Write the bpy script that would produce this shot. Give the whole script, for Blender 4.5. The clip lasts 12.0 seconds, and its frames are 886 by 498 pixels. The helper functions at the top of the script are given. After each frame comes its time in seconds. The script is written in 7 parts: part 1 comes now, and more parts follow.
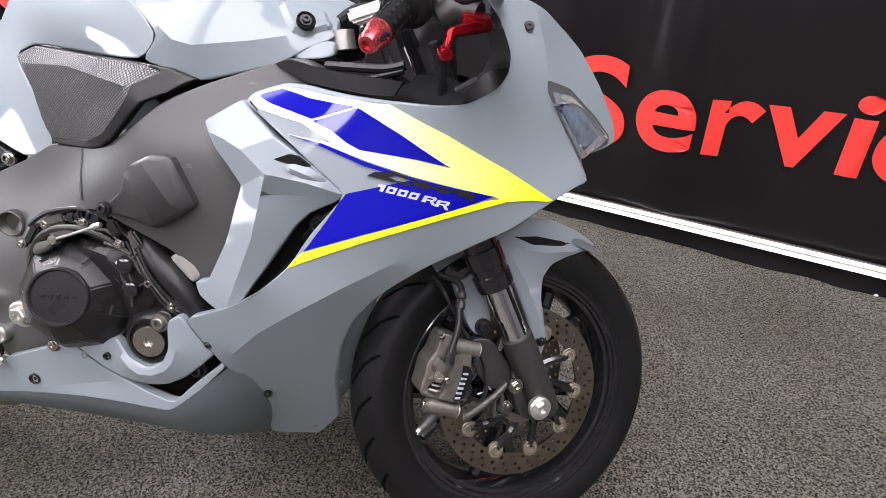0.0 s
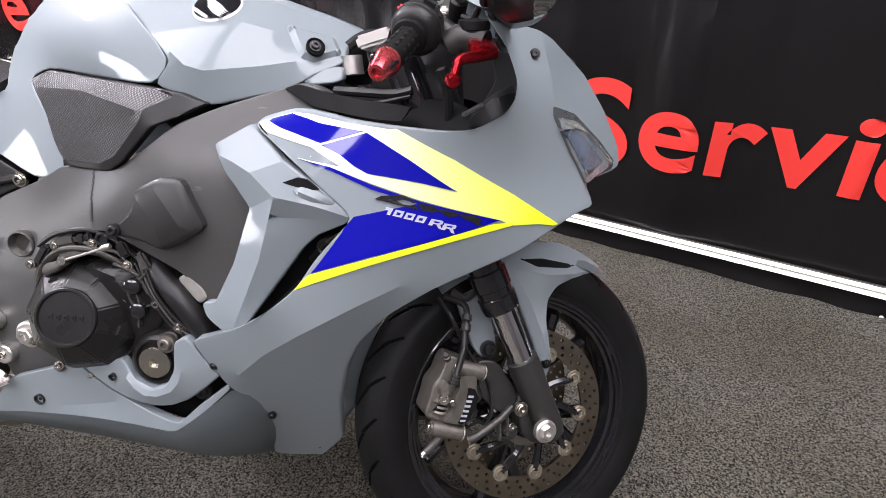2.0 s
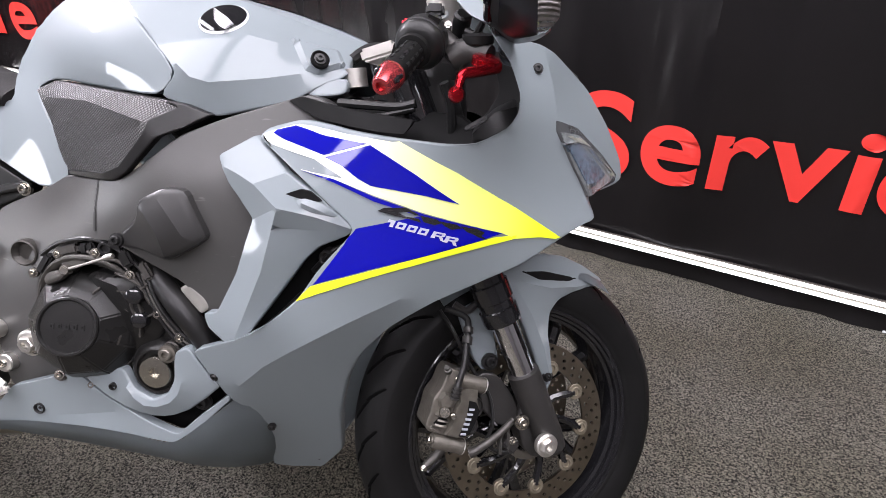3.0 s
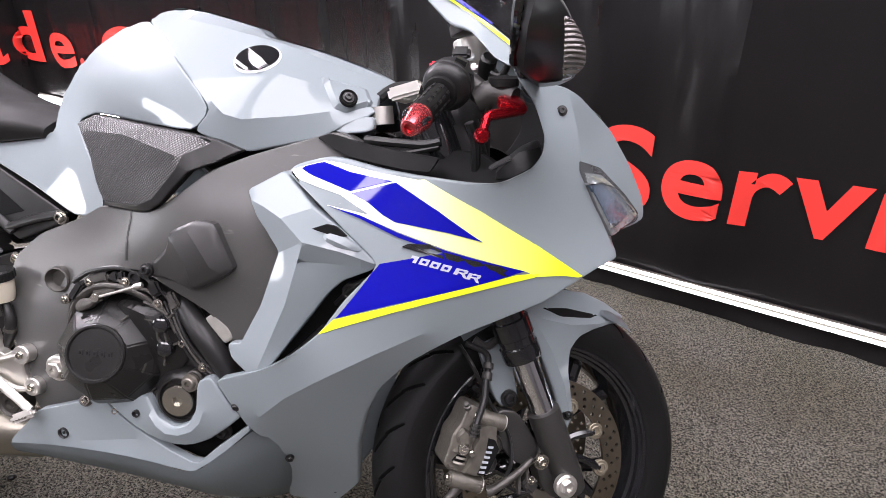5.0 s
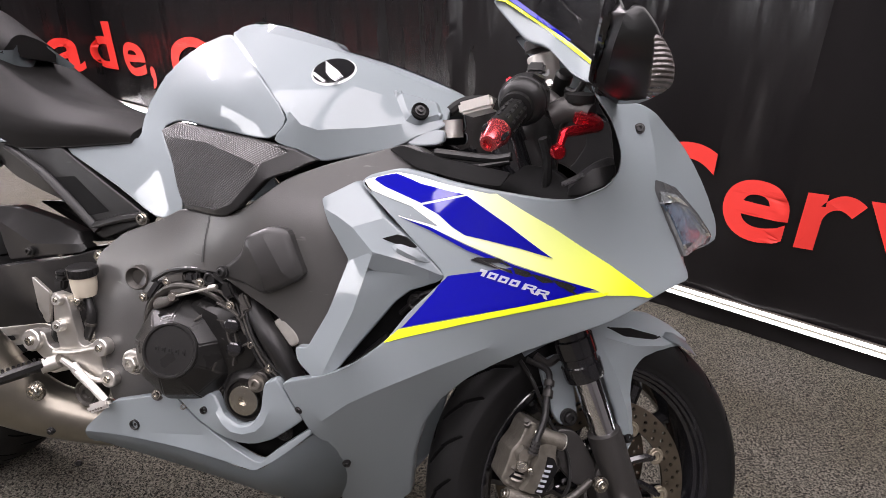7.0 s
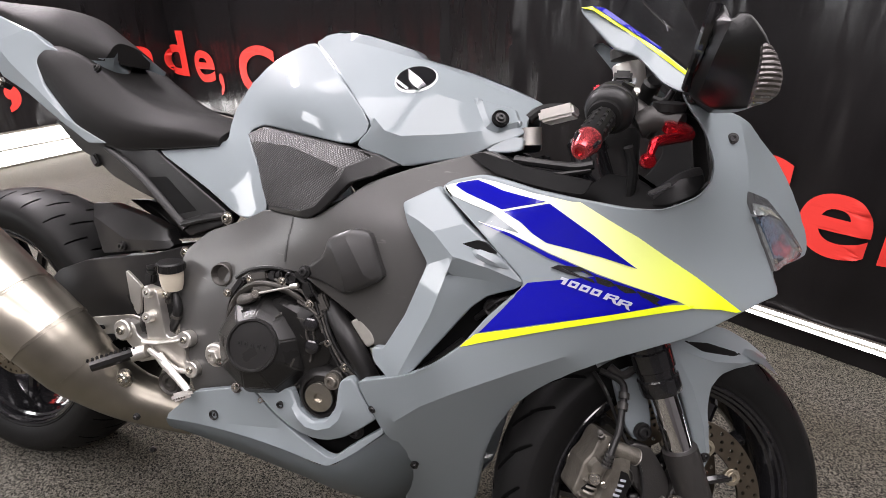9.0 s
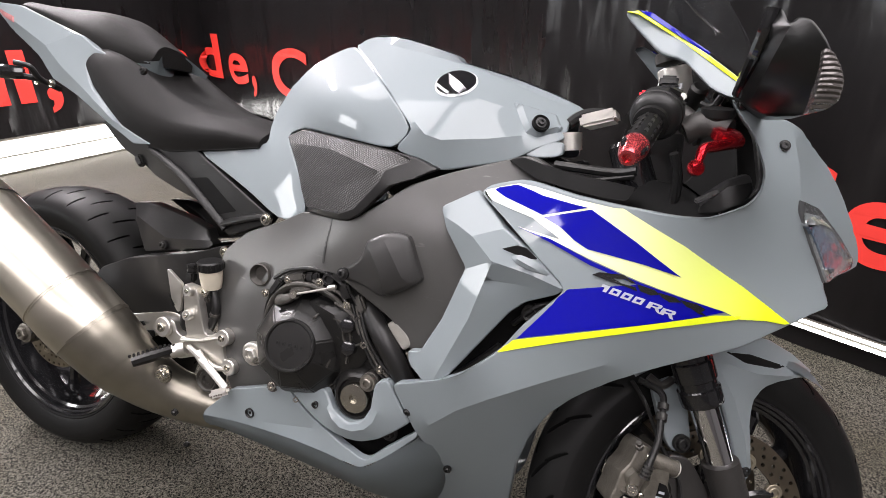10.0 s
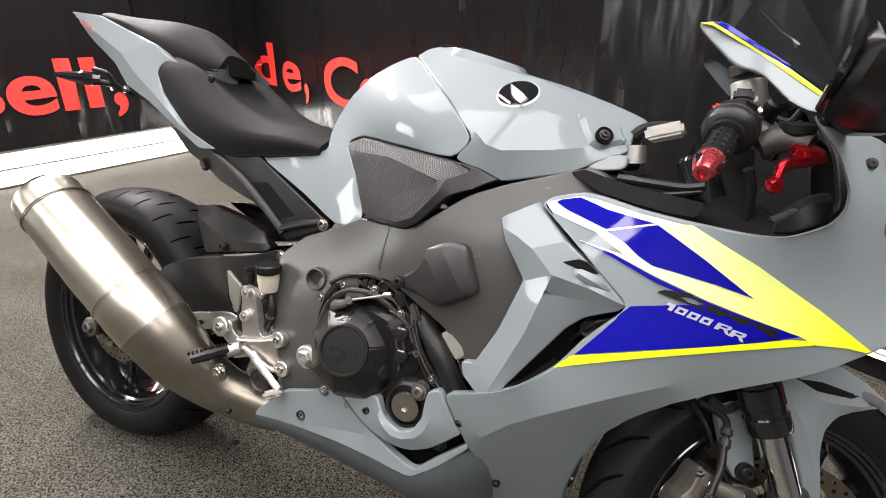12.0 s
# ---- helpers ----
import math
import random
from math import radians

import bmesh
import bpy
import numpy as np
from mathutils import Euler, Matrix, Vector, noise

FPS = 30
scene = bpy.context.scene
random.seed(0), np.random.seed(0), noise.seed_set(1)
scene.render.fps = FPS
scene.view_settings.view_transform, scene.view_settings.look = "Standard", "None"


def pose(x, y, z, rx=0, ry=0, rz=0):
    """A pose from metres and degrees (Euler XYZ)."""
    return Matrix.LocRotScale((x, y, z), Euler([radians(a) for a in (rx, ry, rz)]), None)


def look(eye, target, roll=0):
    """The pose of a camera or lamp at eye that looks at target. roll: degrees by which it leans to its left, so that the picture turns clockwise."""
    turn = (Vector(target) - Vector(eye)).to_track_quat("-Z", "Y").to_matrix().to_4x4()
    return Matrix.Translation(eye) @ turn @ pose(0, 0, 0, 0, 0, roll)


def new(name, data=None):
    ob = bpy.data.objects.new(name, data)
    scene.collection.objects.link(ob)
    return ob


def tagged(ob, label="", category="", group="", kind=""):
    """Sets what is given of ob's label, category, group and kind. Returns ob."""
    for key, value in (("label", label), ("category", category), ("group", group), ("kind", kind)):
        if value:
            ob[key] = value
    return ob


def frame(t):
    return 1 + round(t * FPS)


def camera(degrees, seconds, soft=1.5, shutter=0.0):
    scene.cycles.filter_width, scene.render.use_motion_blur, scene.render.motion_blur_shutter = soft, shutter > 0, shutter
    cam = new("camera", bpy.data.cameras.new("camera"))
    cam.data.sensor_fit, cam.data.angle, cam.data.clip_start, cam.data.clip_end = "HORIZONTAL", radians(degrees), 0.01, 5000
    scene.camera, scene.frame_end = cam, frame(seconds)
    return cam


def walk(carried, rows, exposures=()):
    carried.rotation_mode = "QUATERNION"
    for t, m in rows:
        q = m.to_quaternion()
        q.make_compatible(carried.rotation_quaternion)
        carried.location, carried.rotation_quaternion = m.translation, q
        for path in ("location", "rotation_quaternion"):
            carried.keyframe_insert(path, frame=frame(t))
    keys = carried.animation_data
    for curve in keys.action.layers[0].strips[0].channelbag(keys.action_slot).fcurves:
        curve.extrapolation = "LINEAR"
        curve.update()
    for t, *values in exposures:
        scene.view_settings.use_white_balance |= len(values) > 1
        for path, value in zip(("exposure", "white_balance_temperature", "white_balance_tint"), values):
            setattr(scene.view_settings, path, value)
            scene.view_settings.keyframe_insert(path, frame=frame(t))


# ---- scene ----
import collections
import mathutils
from mathutils.bvhtree import BVHTree

cam = camera(78.0, 12.0, soft=0.6)
PATH = [
    (0, (1.348, -0.718, 0.94), (1.137, 0.985, -0.087), -0.7),
    (0.5, (1.347, -0.718, 0.942), (1.133, 0.994, -0.07), -0.7),
    (1, (1.346, -0.719, 0.945), (1.124, 1.001, -0.051), -0.8),
    (1.5, (1.343, -0.719, 0.946), (1.122, 1.008, -0.039), -0.7),
    (2, (1.343, -0.719, 0.948), (1.121, 1.015, -0.024), -0.6),
    (2.5, (1.343, -0.719, 0.95), (1.118, 1.022, -0.009), -0.6),
    (3, (1.342, -0.718, 0.951), (1.113, 1.032, 0.011), -0.2),
    (5, (1.335, -0.719, 0.965), (1.039, 1.065, 0.111), 0.0),
    (5.5, (1.331, -0.72, 0.967), (1.009, 1.065, 0.126), 0.2),
    (6, (1.321, -0.723, 0.967), (0.96, 1.06, 0.136), 0.3),
    (6.5, (1.313, -0.724, 0.968), (0.913, 1.054, 0.144), 0.2),
    (7, (1.302, -0.727, 0.969), (0.856, 1.042, 0.15), 0.2),
    (9, (1.263, -0.745, 0.97), (0.653, 0.985, 0.174), -0.2),
    (9.5, (1.254, -0.748, 0.972), (0.603, 0.969, 0.179), -0.4),
    (10, (1.244, -0.75, 0.972), (0.551, 0.953, 0.184), -0.3),
    (10.5, (1.237, -0.75, 0.972), (0.511, 0.941, 0.19), -0.1),
    (11, (1.23, -0.751, 0.972), (0.468, 0.928, 0.197), -0.1),
    (11.5, (1.224, -0.753, 0.972), (0.43, 0.914, 0.205), -0.1),
    (12, (1.22, -0.756, 0.973), (0.39, 0.898, 0.214), -0.2),
]
walk(cam, [(t, look(eye, target, roll)) for t, eye, target, roll in PATH], exposures=[(0, 0.46, 6330, 14), (1, 0.27, 6330, 15), (2.5, 0.27, 6330, 15), (5.5, 0.45, 6450, 16), (6.5, 0.15, 6650, 16), (9.5, 0.13, 6650, 12), (12, 0.18, 6800, 9)])

# ---- world and light ----
world = bpy.data.worlds.new("room_air")
world.use_nodes = True
world.node_tree.nodes["Background"].inputs[0].default_value = (0.75, 0.8, 0.85, 1)
world.node_tree.nodes["Background"].inputs[1].default_value = 0.012
scene.world = world


def area_lamp(name, m, sx, sy, power, colour=(1.0, 0.945, 1.0)):
    data = bpy.data.lights.new(name, "AREA")
    data.shape, data.size, data.size_y, data.energy, data.color = "RECTANGLE", sx, sy, power, colour
    ob = new(name, data)
    ob.matrix_world = m
    return ob


# ---- materials ----
def mat(name, colour, rough=0.5, metal=0.0, vary=0.08, scale=40.0, bump=0.0, bump_scale=300.0, coat=0.0, emit=0.0, spec=0.5):
    m = bpy.data.materials.new(name)
    m.use_nodes = True
    nt = m.node_tree
    bsdf = nt.nodes["Principled BSDF"]
    bsdf.inputs["Roughness"].default_value = rough
    bsdf.inputs["Metallic"].default_value = metal
    bsdf.inputs["Specular IOR Level"].default_value = spec
    bsdf.inputs["Coat Weight"].default_value = coat
    bsdf.inputs["Coat Roughness"].default_value = 0.05
    coord = nt.nodes.new("ShaderNodeTexCoord")
    big = nt.nodes.new("ShaderNodeTexNoise")
    big.inputs["Scale"].default_value, big.inputs["Detail"].default_value = scale, 6
    nt.links.new(coord.outputs["Object"], big.inputs["Vector"])
    ramp = nt.nodes.new("ShaderNodeMix")
    ramp.data_type = "RGBA"
    ramp.inputs[6].default_value = (*[c * (1 - vary) for c in colour], 1)
    ramp.inputs[7].default_value = (*[min(1, c * (1 + vary)) for c in colour], 1)
    nt.links.new(big.outputs["Fac"], ramp.inputs[0])
    nt.links.new(ramp.outputs[2], bsdf.inputs["Base Color"])
    rr = nt.nodes.new("ShaderNodeMapRange")
    rr.inputs["To Min"].default_value, rr.inputs["To Max"].default_value = rough * 0.85, min(1, rough * 1.2)
    nt.links.new(big.outputs["Fac"], rr.inputs["Value"])
    nt.links.new(rr.outputs[0], bsdf.inputs["Roughness"])
    if bump:
        fine = nt.nodes.new("ShaderNodeTexNoise")
        fine.inputs["Scale"].default_value, fine.inputs["Detail"].default_value = bump_scale, 3
        nt.links.new(coord.outputs["Object"], fine.inputs["Vector"])
        bn = nt.nodes.new("ShaderNodeBump")
        bn.inputs["Strength"].default_value, bn.inputs["Distance"].default_value = bump, 0.002
        nt.links.new(fine.outputs["Fac"], bn.inputs["Height"])
        nt.links.new(bn.outputs[0], bsdf.inputs["Normal"])
    if emit:
        bsdf.inputs["Emission Color"].default_value = (1, 1, 1, 1)
        bsdf.inputs["Emission Strength"].default_value = emit
    return m


GREY = mat("grey_gloss_paint", (0.205, 0.234, 0.248), 0.45, coat=0.6, vary=0.03, scale=8, spec=0.1)
BLUE = mat("blue_gloss_vinyl", (0.0015, 0.0015, 0.26), 0.3, coat=1.0, vary=0.04, scale=12, spec=0.05)
YELLOW = mat("neon_yellow_vinyl", (0.82, 0.95, 0.02), 0.25, coat=0.7, vary=0.03, scale=12)
WHITE = mat("white_vinyl", (0.75, 0.77, 0.78), 0.3, coat=0.5, vary=0.03)
SILVER = mat("silver_vinyl", (0.5, 0.52, 0.58), 0.3, metal=0.3)
BLACK = mat("matt_black_cover", (0.06, 0.059, 0.057), 0.3, vary=0.22, scale=9, bump=0.1, bump_scale=1100)
PLASTIC = mat("black_plastic", (0.0115, 0.0113, 0.0112), 0.36, vary=0.25, bump=0.1, bump_scale=700, spec=0.35)
ENGINE = mat("black_engine_casting", (0.0125, 0.0122, 0.0118), 0.28, vary=0.4, scale=24, bump=0.16, bump_scale=650, spec=0.32)
# near-black for matt black parts, and for shade painted into openings
DARK = mat("matt_black_and_shade", (0.005, 0.005, 0.005), 0.7, spec=0.12)
COVER = mat("satin_black_cover", (0.03, 0.0295, 0.029), 0.33, vary=0.2, scale=12, bump=0.08, bump_scale=900, spec=0.4)
GLOSS = mat("gloss_black", (0.01, 0.01, 0.011), 0.12, coat=0.6)
RUBBER = mat("tyre_rubber", (0.0075, 0.0074, 0.0073), 0.48, vary=0.35, scale=22, bump=0.12, bump_scale=420, spec=0.12)
SEAT = mat("seat_vinyl", (0.011, 0.0105, 0.0102), 0.55, vary=0.15, scale=14, bump=0.25, bump_scale=900, spec=0.12)
ALU = mat("cast_aluminium", (0.62, 0.6, 0.56), 0.36, metal=0.9, vary=0.12, bump=0.15, bump_scale=500)
STEEL = mat("brushed_titanium", (0.5, 0.475, 0.42), 0.25, metal=1.0, vary=0.32, scale=12, bump=0.08, bump_scale=120)
BURNT = mat("heat_stained_titanium", (0.26, 0.24, 0.2), 0.32, metal=0.95, vary=0.35, scale=16, bump=0.08, bump_scale=90)
TITAN = mat("stained_titanium", (0.5, 0.465, 0.39), 0.3, metal=0.95, vary=0.38, scale=9, bump=0.06, bump_scale=90)
TAIL_LENS = mat("pale_red_tail_lens", (0.5, 0.22, 0.22), 0.15, coat=0.8, vary=0.25, scale=90)
DISC = mat("brake_disc_steel", (0.25, 0.215, 0.165), 0.34, metal=1.0, vary=0.35, scale=30, bump=0.1, bump_scale=600)
LUG = mat("dusty_disc_lug", (0.3, 0.265, 0.2), 0.42, metal=0.7, vary=0.35, scale=60, bump=0.15, bump_scale=500)
GOLDY = mat("dull_caliper_alloy", (0.2, 0.185, 0.16), 0.42, metal=0.8, vary=0.2, bump=0.2, bump_scale=350)
CHROME = mat("chrome", (0.8, 0.8, 0.82), 0.08, metal=1.0, vary=0.03)
FORK = mat("dark_fork_casting", (0.045, 0.043, 0.041), 0.42, metal=0.5, vary=0.15, bump=0.15, bump_scale=400)
RED = mat("red_anodised_aluminium", (0.45, 0.012, 0.02), 0.22, metal=0.85, vary=0.1)
PINK = mat("pink_anodised_aluminium", (0.62, 0.09, 0.1), 0.2, metal=0.8, vary=0.1)
MIRROR = mat("satin_black_mirror_plastic", (0.005, 0.005, 0.005), 0.3, vary=0.2, scale=30, bump=0.05, bump_scale=600, spec=0.4)
CLEAR_LENS = mat("clear_ribbed_lens", (0.17, 0.155, 0.15), 0.12, metal=0.35, coat=0.8, vary=0.5, scale=160)


def ribbed(m):
    """A lamp's moulded lens: fine ribs across it, bent by a slow noise."""
    nt = m.node_tree
    coord = nt.nodes.new("ShaderNodeTexCoord")
    wave = nt.nodes.new("ShaderNodeTexWave")
    wave.bands_direction = "Z"
    wave.inputs["Scale"].default_value, wave.inputs["Distortion"].default_value = 75, 1.6
    wave.inputs["Detail Scale"].default_value = 0.6
    nt.links.new(coord.outputs["Object"], wave.inputs["Vector"])
    bn = nt.nodes.new("ShaderNodeBump")
    bn.inputs["Strength"].default_value, bn.inputs["Distance"].default_value = 0.9, 0.002
    nt.links.new(wave.outputs["Fac"], bn.inputs["Height"])
    nt.links.new(bn.outputs[0], nt.nodes["Principled BSDF"].inputs["Normal"])


ribbed(CLEAR_LENS)
LAMP_GLASS = mat("blue_grey_projector_glass", (0.07, 0.1, 0.14), 0.1, coat=1.0, vary=0.9, scale=230, bump=0.7, bump_scale=300)
LAMPBOWL = mat("lamp_reflector", (0.34, 0.37, 0.37), 0.12, metal=0.6, vary=0.7, scale=120, bump=0.9, bump_scale=150)
BROW = mat("pale_yellow_lamp_strip", (0.5, 0.5, 0.4), 0.1, metal=0.5, vary=0.5, scale=150, bump=0.8, bump_scale=220)
RES = mat("reservoir_plastic", (0.55, 0.5, 0.4), 0.35, vary=0.08)
# shade inside the tyre grooves, painted as a blacker rubber
TREAD = mat("tread_groove_shade", (0.003, 0.003, 0.003), 0.9, spec=0.05)
DUSTY = mat("dusty_dark_casting", (0.07, 0.066, 0.06), 0.42, metal=0.5, vary=0.5, scale=70, bump=0.3, bump_scale=420)
CALIPER = mat("grimy_caliper_alloy", (0.105, 0.096, 0.08), 0.42, metal=0.45, vary=0.6, scale=75, bump=0.4, bump_scale=330)
CASTING = mat("bare_alloy_casting", (0.34, 0.33, 0.3), 0.55, metal=0.4, vary=0.3, scale=40, bump=0.25, bump_scale=350)
VINYL = mat("black_banner_vinyl", (0.018, 0.0165, 0.017), 0.22, vary=0.25, scale=3, bump=0.14, bump_scale=16, spec=0.5)
LETTER = mat("red_banner_print", (0.72, 0.035, 0.025), 0.6, vary=0.05, scale=6)
LED = mat("led_strip_diffuser", (0.9, 0.9, 0.9), 0.4, emit=2.4)
LED_WIDE = mat("wide_light_diffuser", (0.9, 0.9, 0.9), 0.4, emit=7)
DARKWALL = mat("dark_room_paint", (0.10, 0.095, 0.095), 0.7, vary=0.1, scale=2)
WALLW = mat("white_wall_paint", (0.7, 0.7, 0.69), 0.7, vary=0.05, scale=2, bump=0.1, bump_scale=80)


def carpet():
    m = mat("grey_loop_carpet", (0.085, 0.082, 0.075), 0.95, vary=0.2, scale=3, spec=0.2)
    nt = m.node_tree
    bsdf = nt.nodes["Principled BSDF"]
    coord = nt.nodes.new("ShaderNodeTexCoord")
    vor = nt.nodes.new("ShaderNodeTexVoronoi")
    vor.inputs["Scale"].default_value = 350
    nt.links.new(coord.outputs["Object"], vor.inputs["Vector"])
    fleck = nt.nodes.new("ShaderNodeTexNoise")
    fleck.inputs["Scale"].default_value, fleck.inputs["Detail"].default_value = 210, 4
    nt.links.new(coord.outputs["Object"], fleck.inputs["Vector"])
    patch = nt.nodes.new("ShaderNodeTexNoise")
    patch.inputs["Scale"].default_value, patch.inputs["Detail"].default_value = 2.2, 6
    nt.links.new(coord.outputs["Object"], patch.inputs["Vector"])
    ramp = nt.nodes.new("ShaderNodeValToRGB")
    ramp.color_ramp.elements[0].position, ramp.color_ramp.elements[1].position = 0.34, 0.70
    ramp.color_ramp.elements[0].color = (0.006, 0.006, 0.005, 1)
    ramp.color_ramp.elements[1].color = (0.185, 0.175, 0.149, 1)
    tuft = nt.nodes.new("ShaderNodeSeparateColor")
    nt.links.new(vor.outputs["Color"], tuft.inputs[0])
    both = nt.nodes.new("ShaderNodeMix")
    both.data_type, both.inputs[0].default_value = "FLOAT", 0.36
    nt.links.new(fleck.outputs["Fac"], both.inputs[2])
    nt.links.new(tuft.outputs[0], both.inputs[3])
    nt.links.new(both.outputs[0], ramp.inputs[0])
    tint = nt.nodes.new("ShaderNodeMix")
    tint.data_type, tint.blend_type = "RGBA", "MULTIPLY"
    tint.inputs[0].default_value = 1
    nt.links.new(ramp.outputs[0], tint.inputs[6])
    pr = nt.nodes.new("ShaderNodeValToRGB")
    pr.color_ramp.elements[0].position, pr.color_ramp.elements[1].position = 0.3, 0.7
    pr.color_ramp.elements[0].color = (0.68, 0.66, 0.56, 1)
    pr.color_ramp.elements[1].color = (1.0, 1.0, 1.0, 1)
    nt.links.new(patch.outputs["Fac"], pr.inputs[0])
    nt.links.new(pr.outputs[0], tint.inputs[7])
    nt.links.new(tint.outputs[2], bsdf.inputs["Base Color"])
    bn = nt.nodes.new("ShaderNodeBump")
    bn.inputs["Strength"].default_value, bn.inputs["Distance"].default_value = 0.5, 0.003
    nt.links.new(vor.outputs["Distance"], bn.inputs["Height"])
    nt.links.new(bn.outputs[0], bsdf.inputs["Normal"])
    return m


def grip_pad():
    """Black textured tank pad: rows of small raised pips."""
    m = mat("textured_grip_rubber", (0.02, 0.0195, 0.019), 0.42, vary=0.15, scale=20, spec=0.35)
    nt = m.node_tree
    coord = nt.nodes.new("ShaderNodeTexCoord")
    mp = nt.nodes.new("ShaderNodeMapping")
    mp.inputs["Rotation"].default_value = (0, radians(38), 0)
    mp.inputs["Scale"].default_value = (1, 0.02, 1)
    nt.links.new(coord.outputs["Object"], mp.inputs["Vector"])
    vor = nt.nodes.new("ShaderNodeTexVoronoi")
    vor.inputs["Scale"].default_value, vor.inputs["Randomness"].default_value = 300, 0.0
    nt.links.new(mp.outputs[0], vor.inputs["Vector"])
    bn = nt.nodes.new("ShaderNodeBump")
    bn.inputs["Strength"].default_value, bn.inputs["Distance"].default_value = 0.6, 0.002
    bn.invert = True
    nt.links.new(vor.outputs["Distance"], bn.inputs["Height"])
    nt.links.new(bn.outputs[0], nt.nodes["Principled BSDF"].inputs["Normal"])
    return m


def glass(name, colour, rough=0.02, alpha=0.25):
    m = bpy.data.materials.new(name)
    m.use_nodes = True
    b = m.node_tree.nodes["Principled BSDF"]
    b.inputs["Base Color"].default_value = (*colour, 1)
    b.inputs["Roughness"].default_value = rough
    b.inputs["Alpha"].default_value = alpha
    b.inputs["IOR"].default_value = 1.5
    return m


def fading():
    """Neon yellow vinyl with white glare painted in, fading out towards the nose."""
    m = mat("yellow_vinyl_painted_glare", (0.82, 0.95, 0.02), 0.22, coat=0.9, vary=0.02)
    nt = m.node_tree
    coord = nt.nodes.new("ShaderNodeTexCoord")
    axes = nt.nodes.new("ShaderNodeSeparateXYZ")
    nt.links.new(coord.outputs["Object"], axes.inputs[0])
    ramp = nt.nodes.new("ShaderNodeValToRGB")
    span = nt.nodes.new("ShaderNodeMapRange")
    span.inputs["From Min"].default_value, span.inputs["From Max"].default_value = 1.0, 1.4
    nt.links.new(axes.outputs[0], span.inputs["Value"])
    nt.links.new(span.outputs[0], ramp.inputs[0])
    ramp.color_ramp.elements[0].position, ramp.color_ramp.elements[1].position = 0.28, 0.95
    # the whitish end is glare put into the colour
    ramp.color_ramp.elements[0].color = (0.8, 0.82, 0.74, 1)
    ramp.color_ramp.elements[1].color = (0.82, 0.95, 0.02, 1)
    nt.links.new(ramp.outputs[0], nt.nodes["Principled BSDF"].inputs["Base Color"])
    return m


FADE = fading()


def scuffed(m, scale, amount):
    """Fine pale scuffs over a dark surface: thin bright threads of a stretched noise."""
    nt = m.node_tree
    bsdf = nt.nodes["Principled BSDF"]
    old = bsdf.inputs["Base Color"].links[0].from_socket
    coord = nt.nodes.new("ShaderNodeTexCoord")
    mp = nt.nodes.new("ShaderNodeMapping")
    mp.inputs["Rotation"].default_value = (0.3, 0.6, 0.2)
    mp.inputs["Scale"].default_value = (scale, scale, scale * 6)
    nt.links.new(coord.outputs["Object"], mp.inputs["Vector"])
    tex = nt.nodes.new("ShaderNodeTexNoise")
    tex.inputs["Scale"].default_value, tex.inputs["Detail"].default_value = 3.0, 5
    nt.links.new(mp.outputs[0], tex.inputs["Vector"])
    ramp = nt.nodes.new("ShaderNodeValToRGB")
    ramp.color_ramp.elements[0].position, ramp.color_ramp.elements[1].position = 0.68, 0.76
    nt.links.new(tex.outputs["Fac"], ramp.inputs[0])
    mix = nt.nodes.new("ShaderNodeMix")
    mix.data_type, mix.blend_type = "RGBA", "ADD"
    mix.inputs[7].default_value = (amount, amount, amount * 0.95, 1)
    nt.links.new(ramp.outputs[0], mix.inputs[0])
    nt.links.new(old, mix.inputs[6])
    nt.links.new(mix.outputs[2], bsdf.inputs["Base Color"])


def hanging(m):
    """Long soft upright folds and small dents of a hung plastic sheet."""
    nt = m.node_tree
    bsdf = nt.nodes["Principled BSDF"]
    old = bsdf.inputs["Normal"].links[0].from_socket
    coord = nt.nodes.new("ShaderNodeTexCoord")
    for size, reach, hard in (((3.2, 3.2, 0.45), 0.05, 0.55), ((9, 9, 2.2), 0.012, 0.5)):
        mp = nt.nodes.new("ShaderNodeMapping")
        mp.inputs["Scale"].default_value = size
        nt.links.new(coord.outputs["Object"], mp.inputs["Vector"])
        tex = nt.nodes.new("ShaderNodeTexNoise")
        tex.inputs["Scale"].default_value, tex.inputs["Detail"].default_value = 1.0, 3
        nt.links.new(mp.outputs[0], tex.inputs["Vector"])
        bn = nt.nodes.new("ShaderNodeBump")
        bn.inputs["Strength"].default_value, bn.inputs["Distance"].default_value = hard, reach
        nt.links.new(tex.outputs["Fac"], bn.inputs["Height"])
        nt.links.new(old, bn.inputs["Normal"])
        old = bn.outputs[0]
    nt.links.new(old, bsdf.inputs["Normal"])


hanging(VINYL)
scuffed(BLACK, 9, 0.06)
scuffed(PLASTIC, 14, 0.02)
scuffed(STEEL, 7, -0.2)
scuffed(TITAN, 6, -0.12)
scuffed(ENGINE, 25, 0.03)
CARPET = carpet()
GRIP = grip_pad()
GLASS = glass("clear_lamp_lens", (0.8, 0.85, 0.9), 0.02, 0.07)
SMOKY = mat("smoked_lamp_rim", (0.075, 0.078, 0.08), 0.15, coat=0.8, vary=0.15)
SMOKE = glass("smoked_screen", (0.012, 0.012, 0.013), 0.02, 0.55)


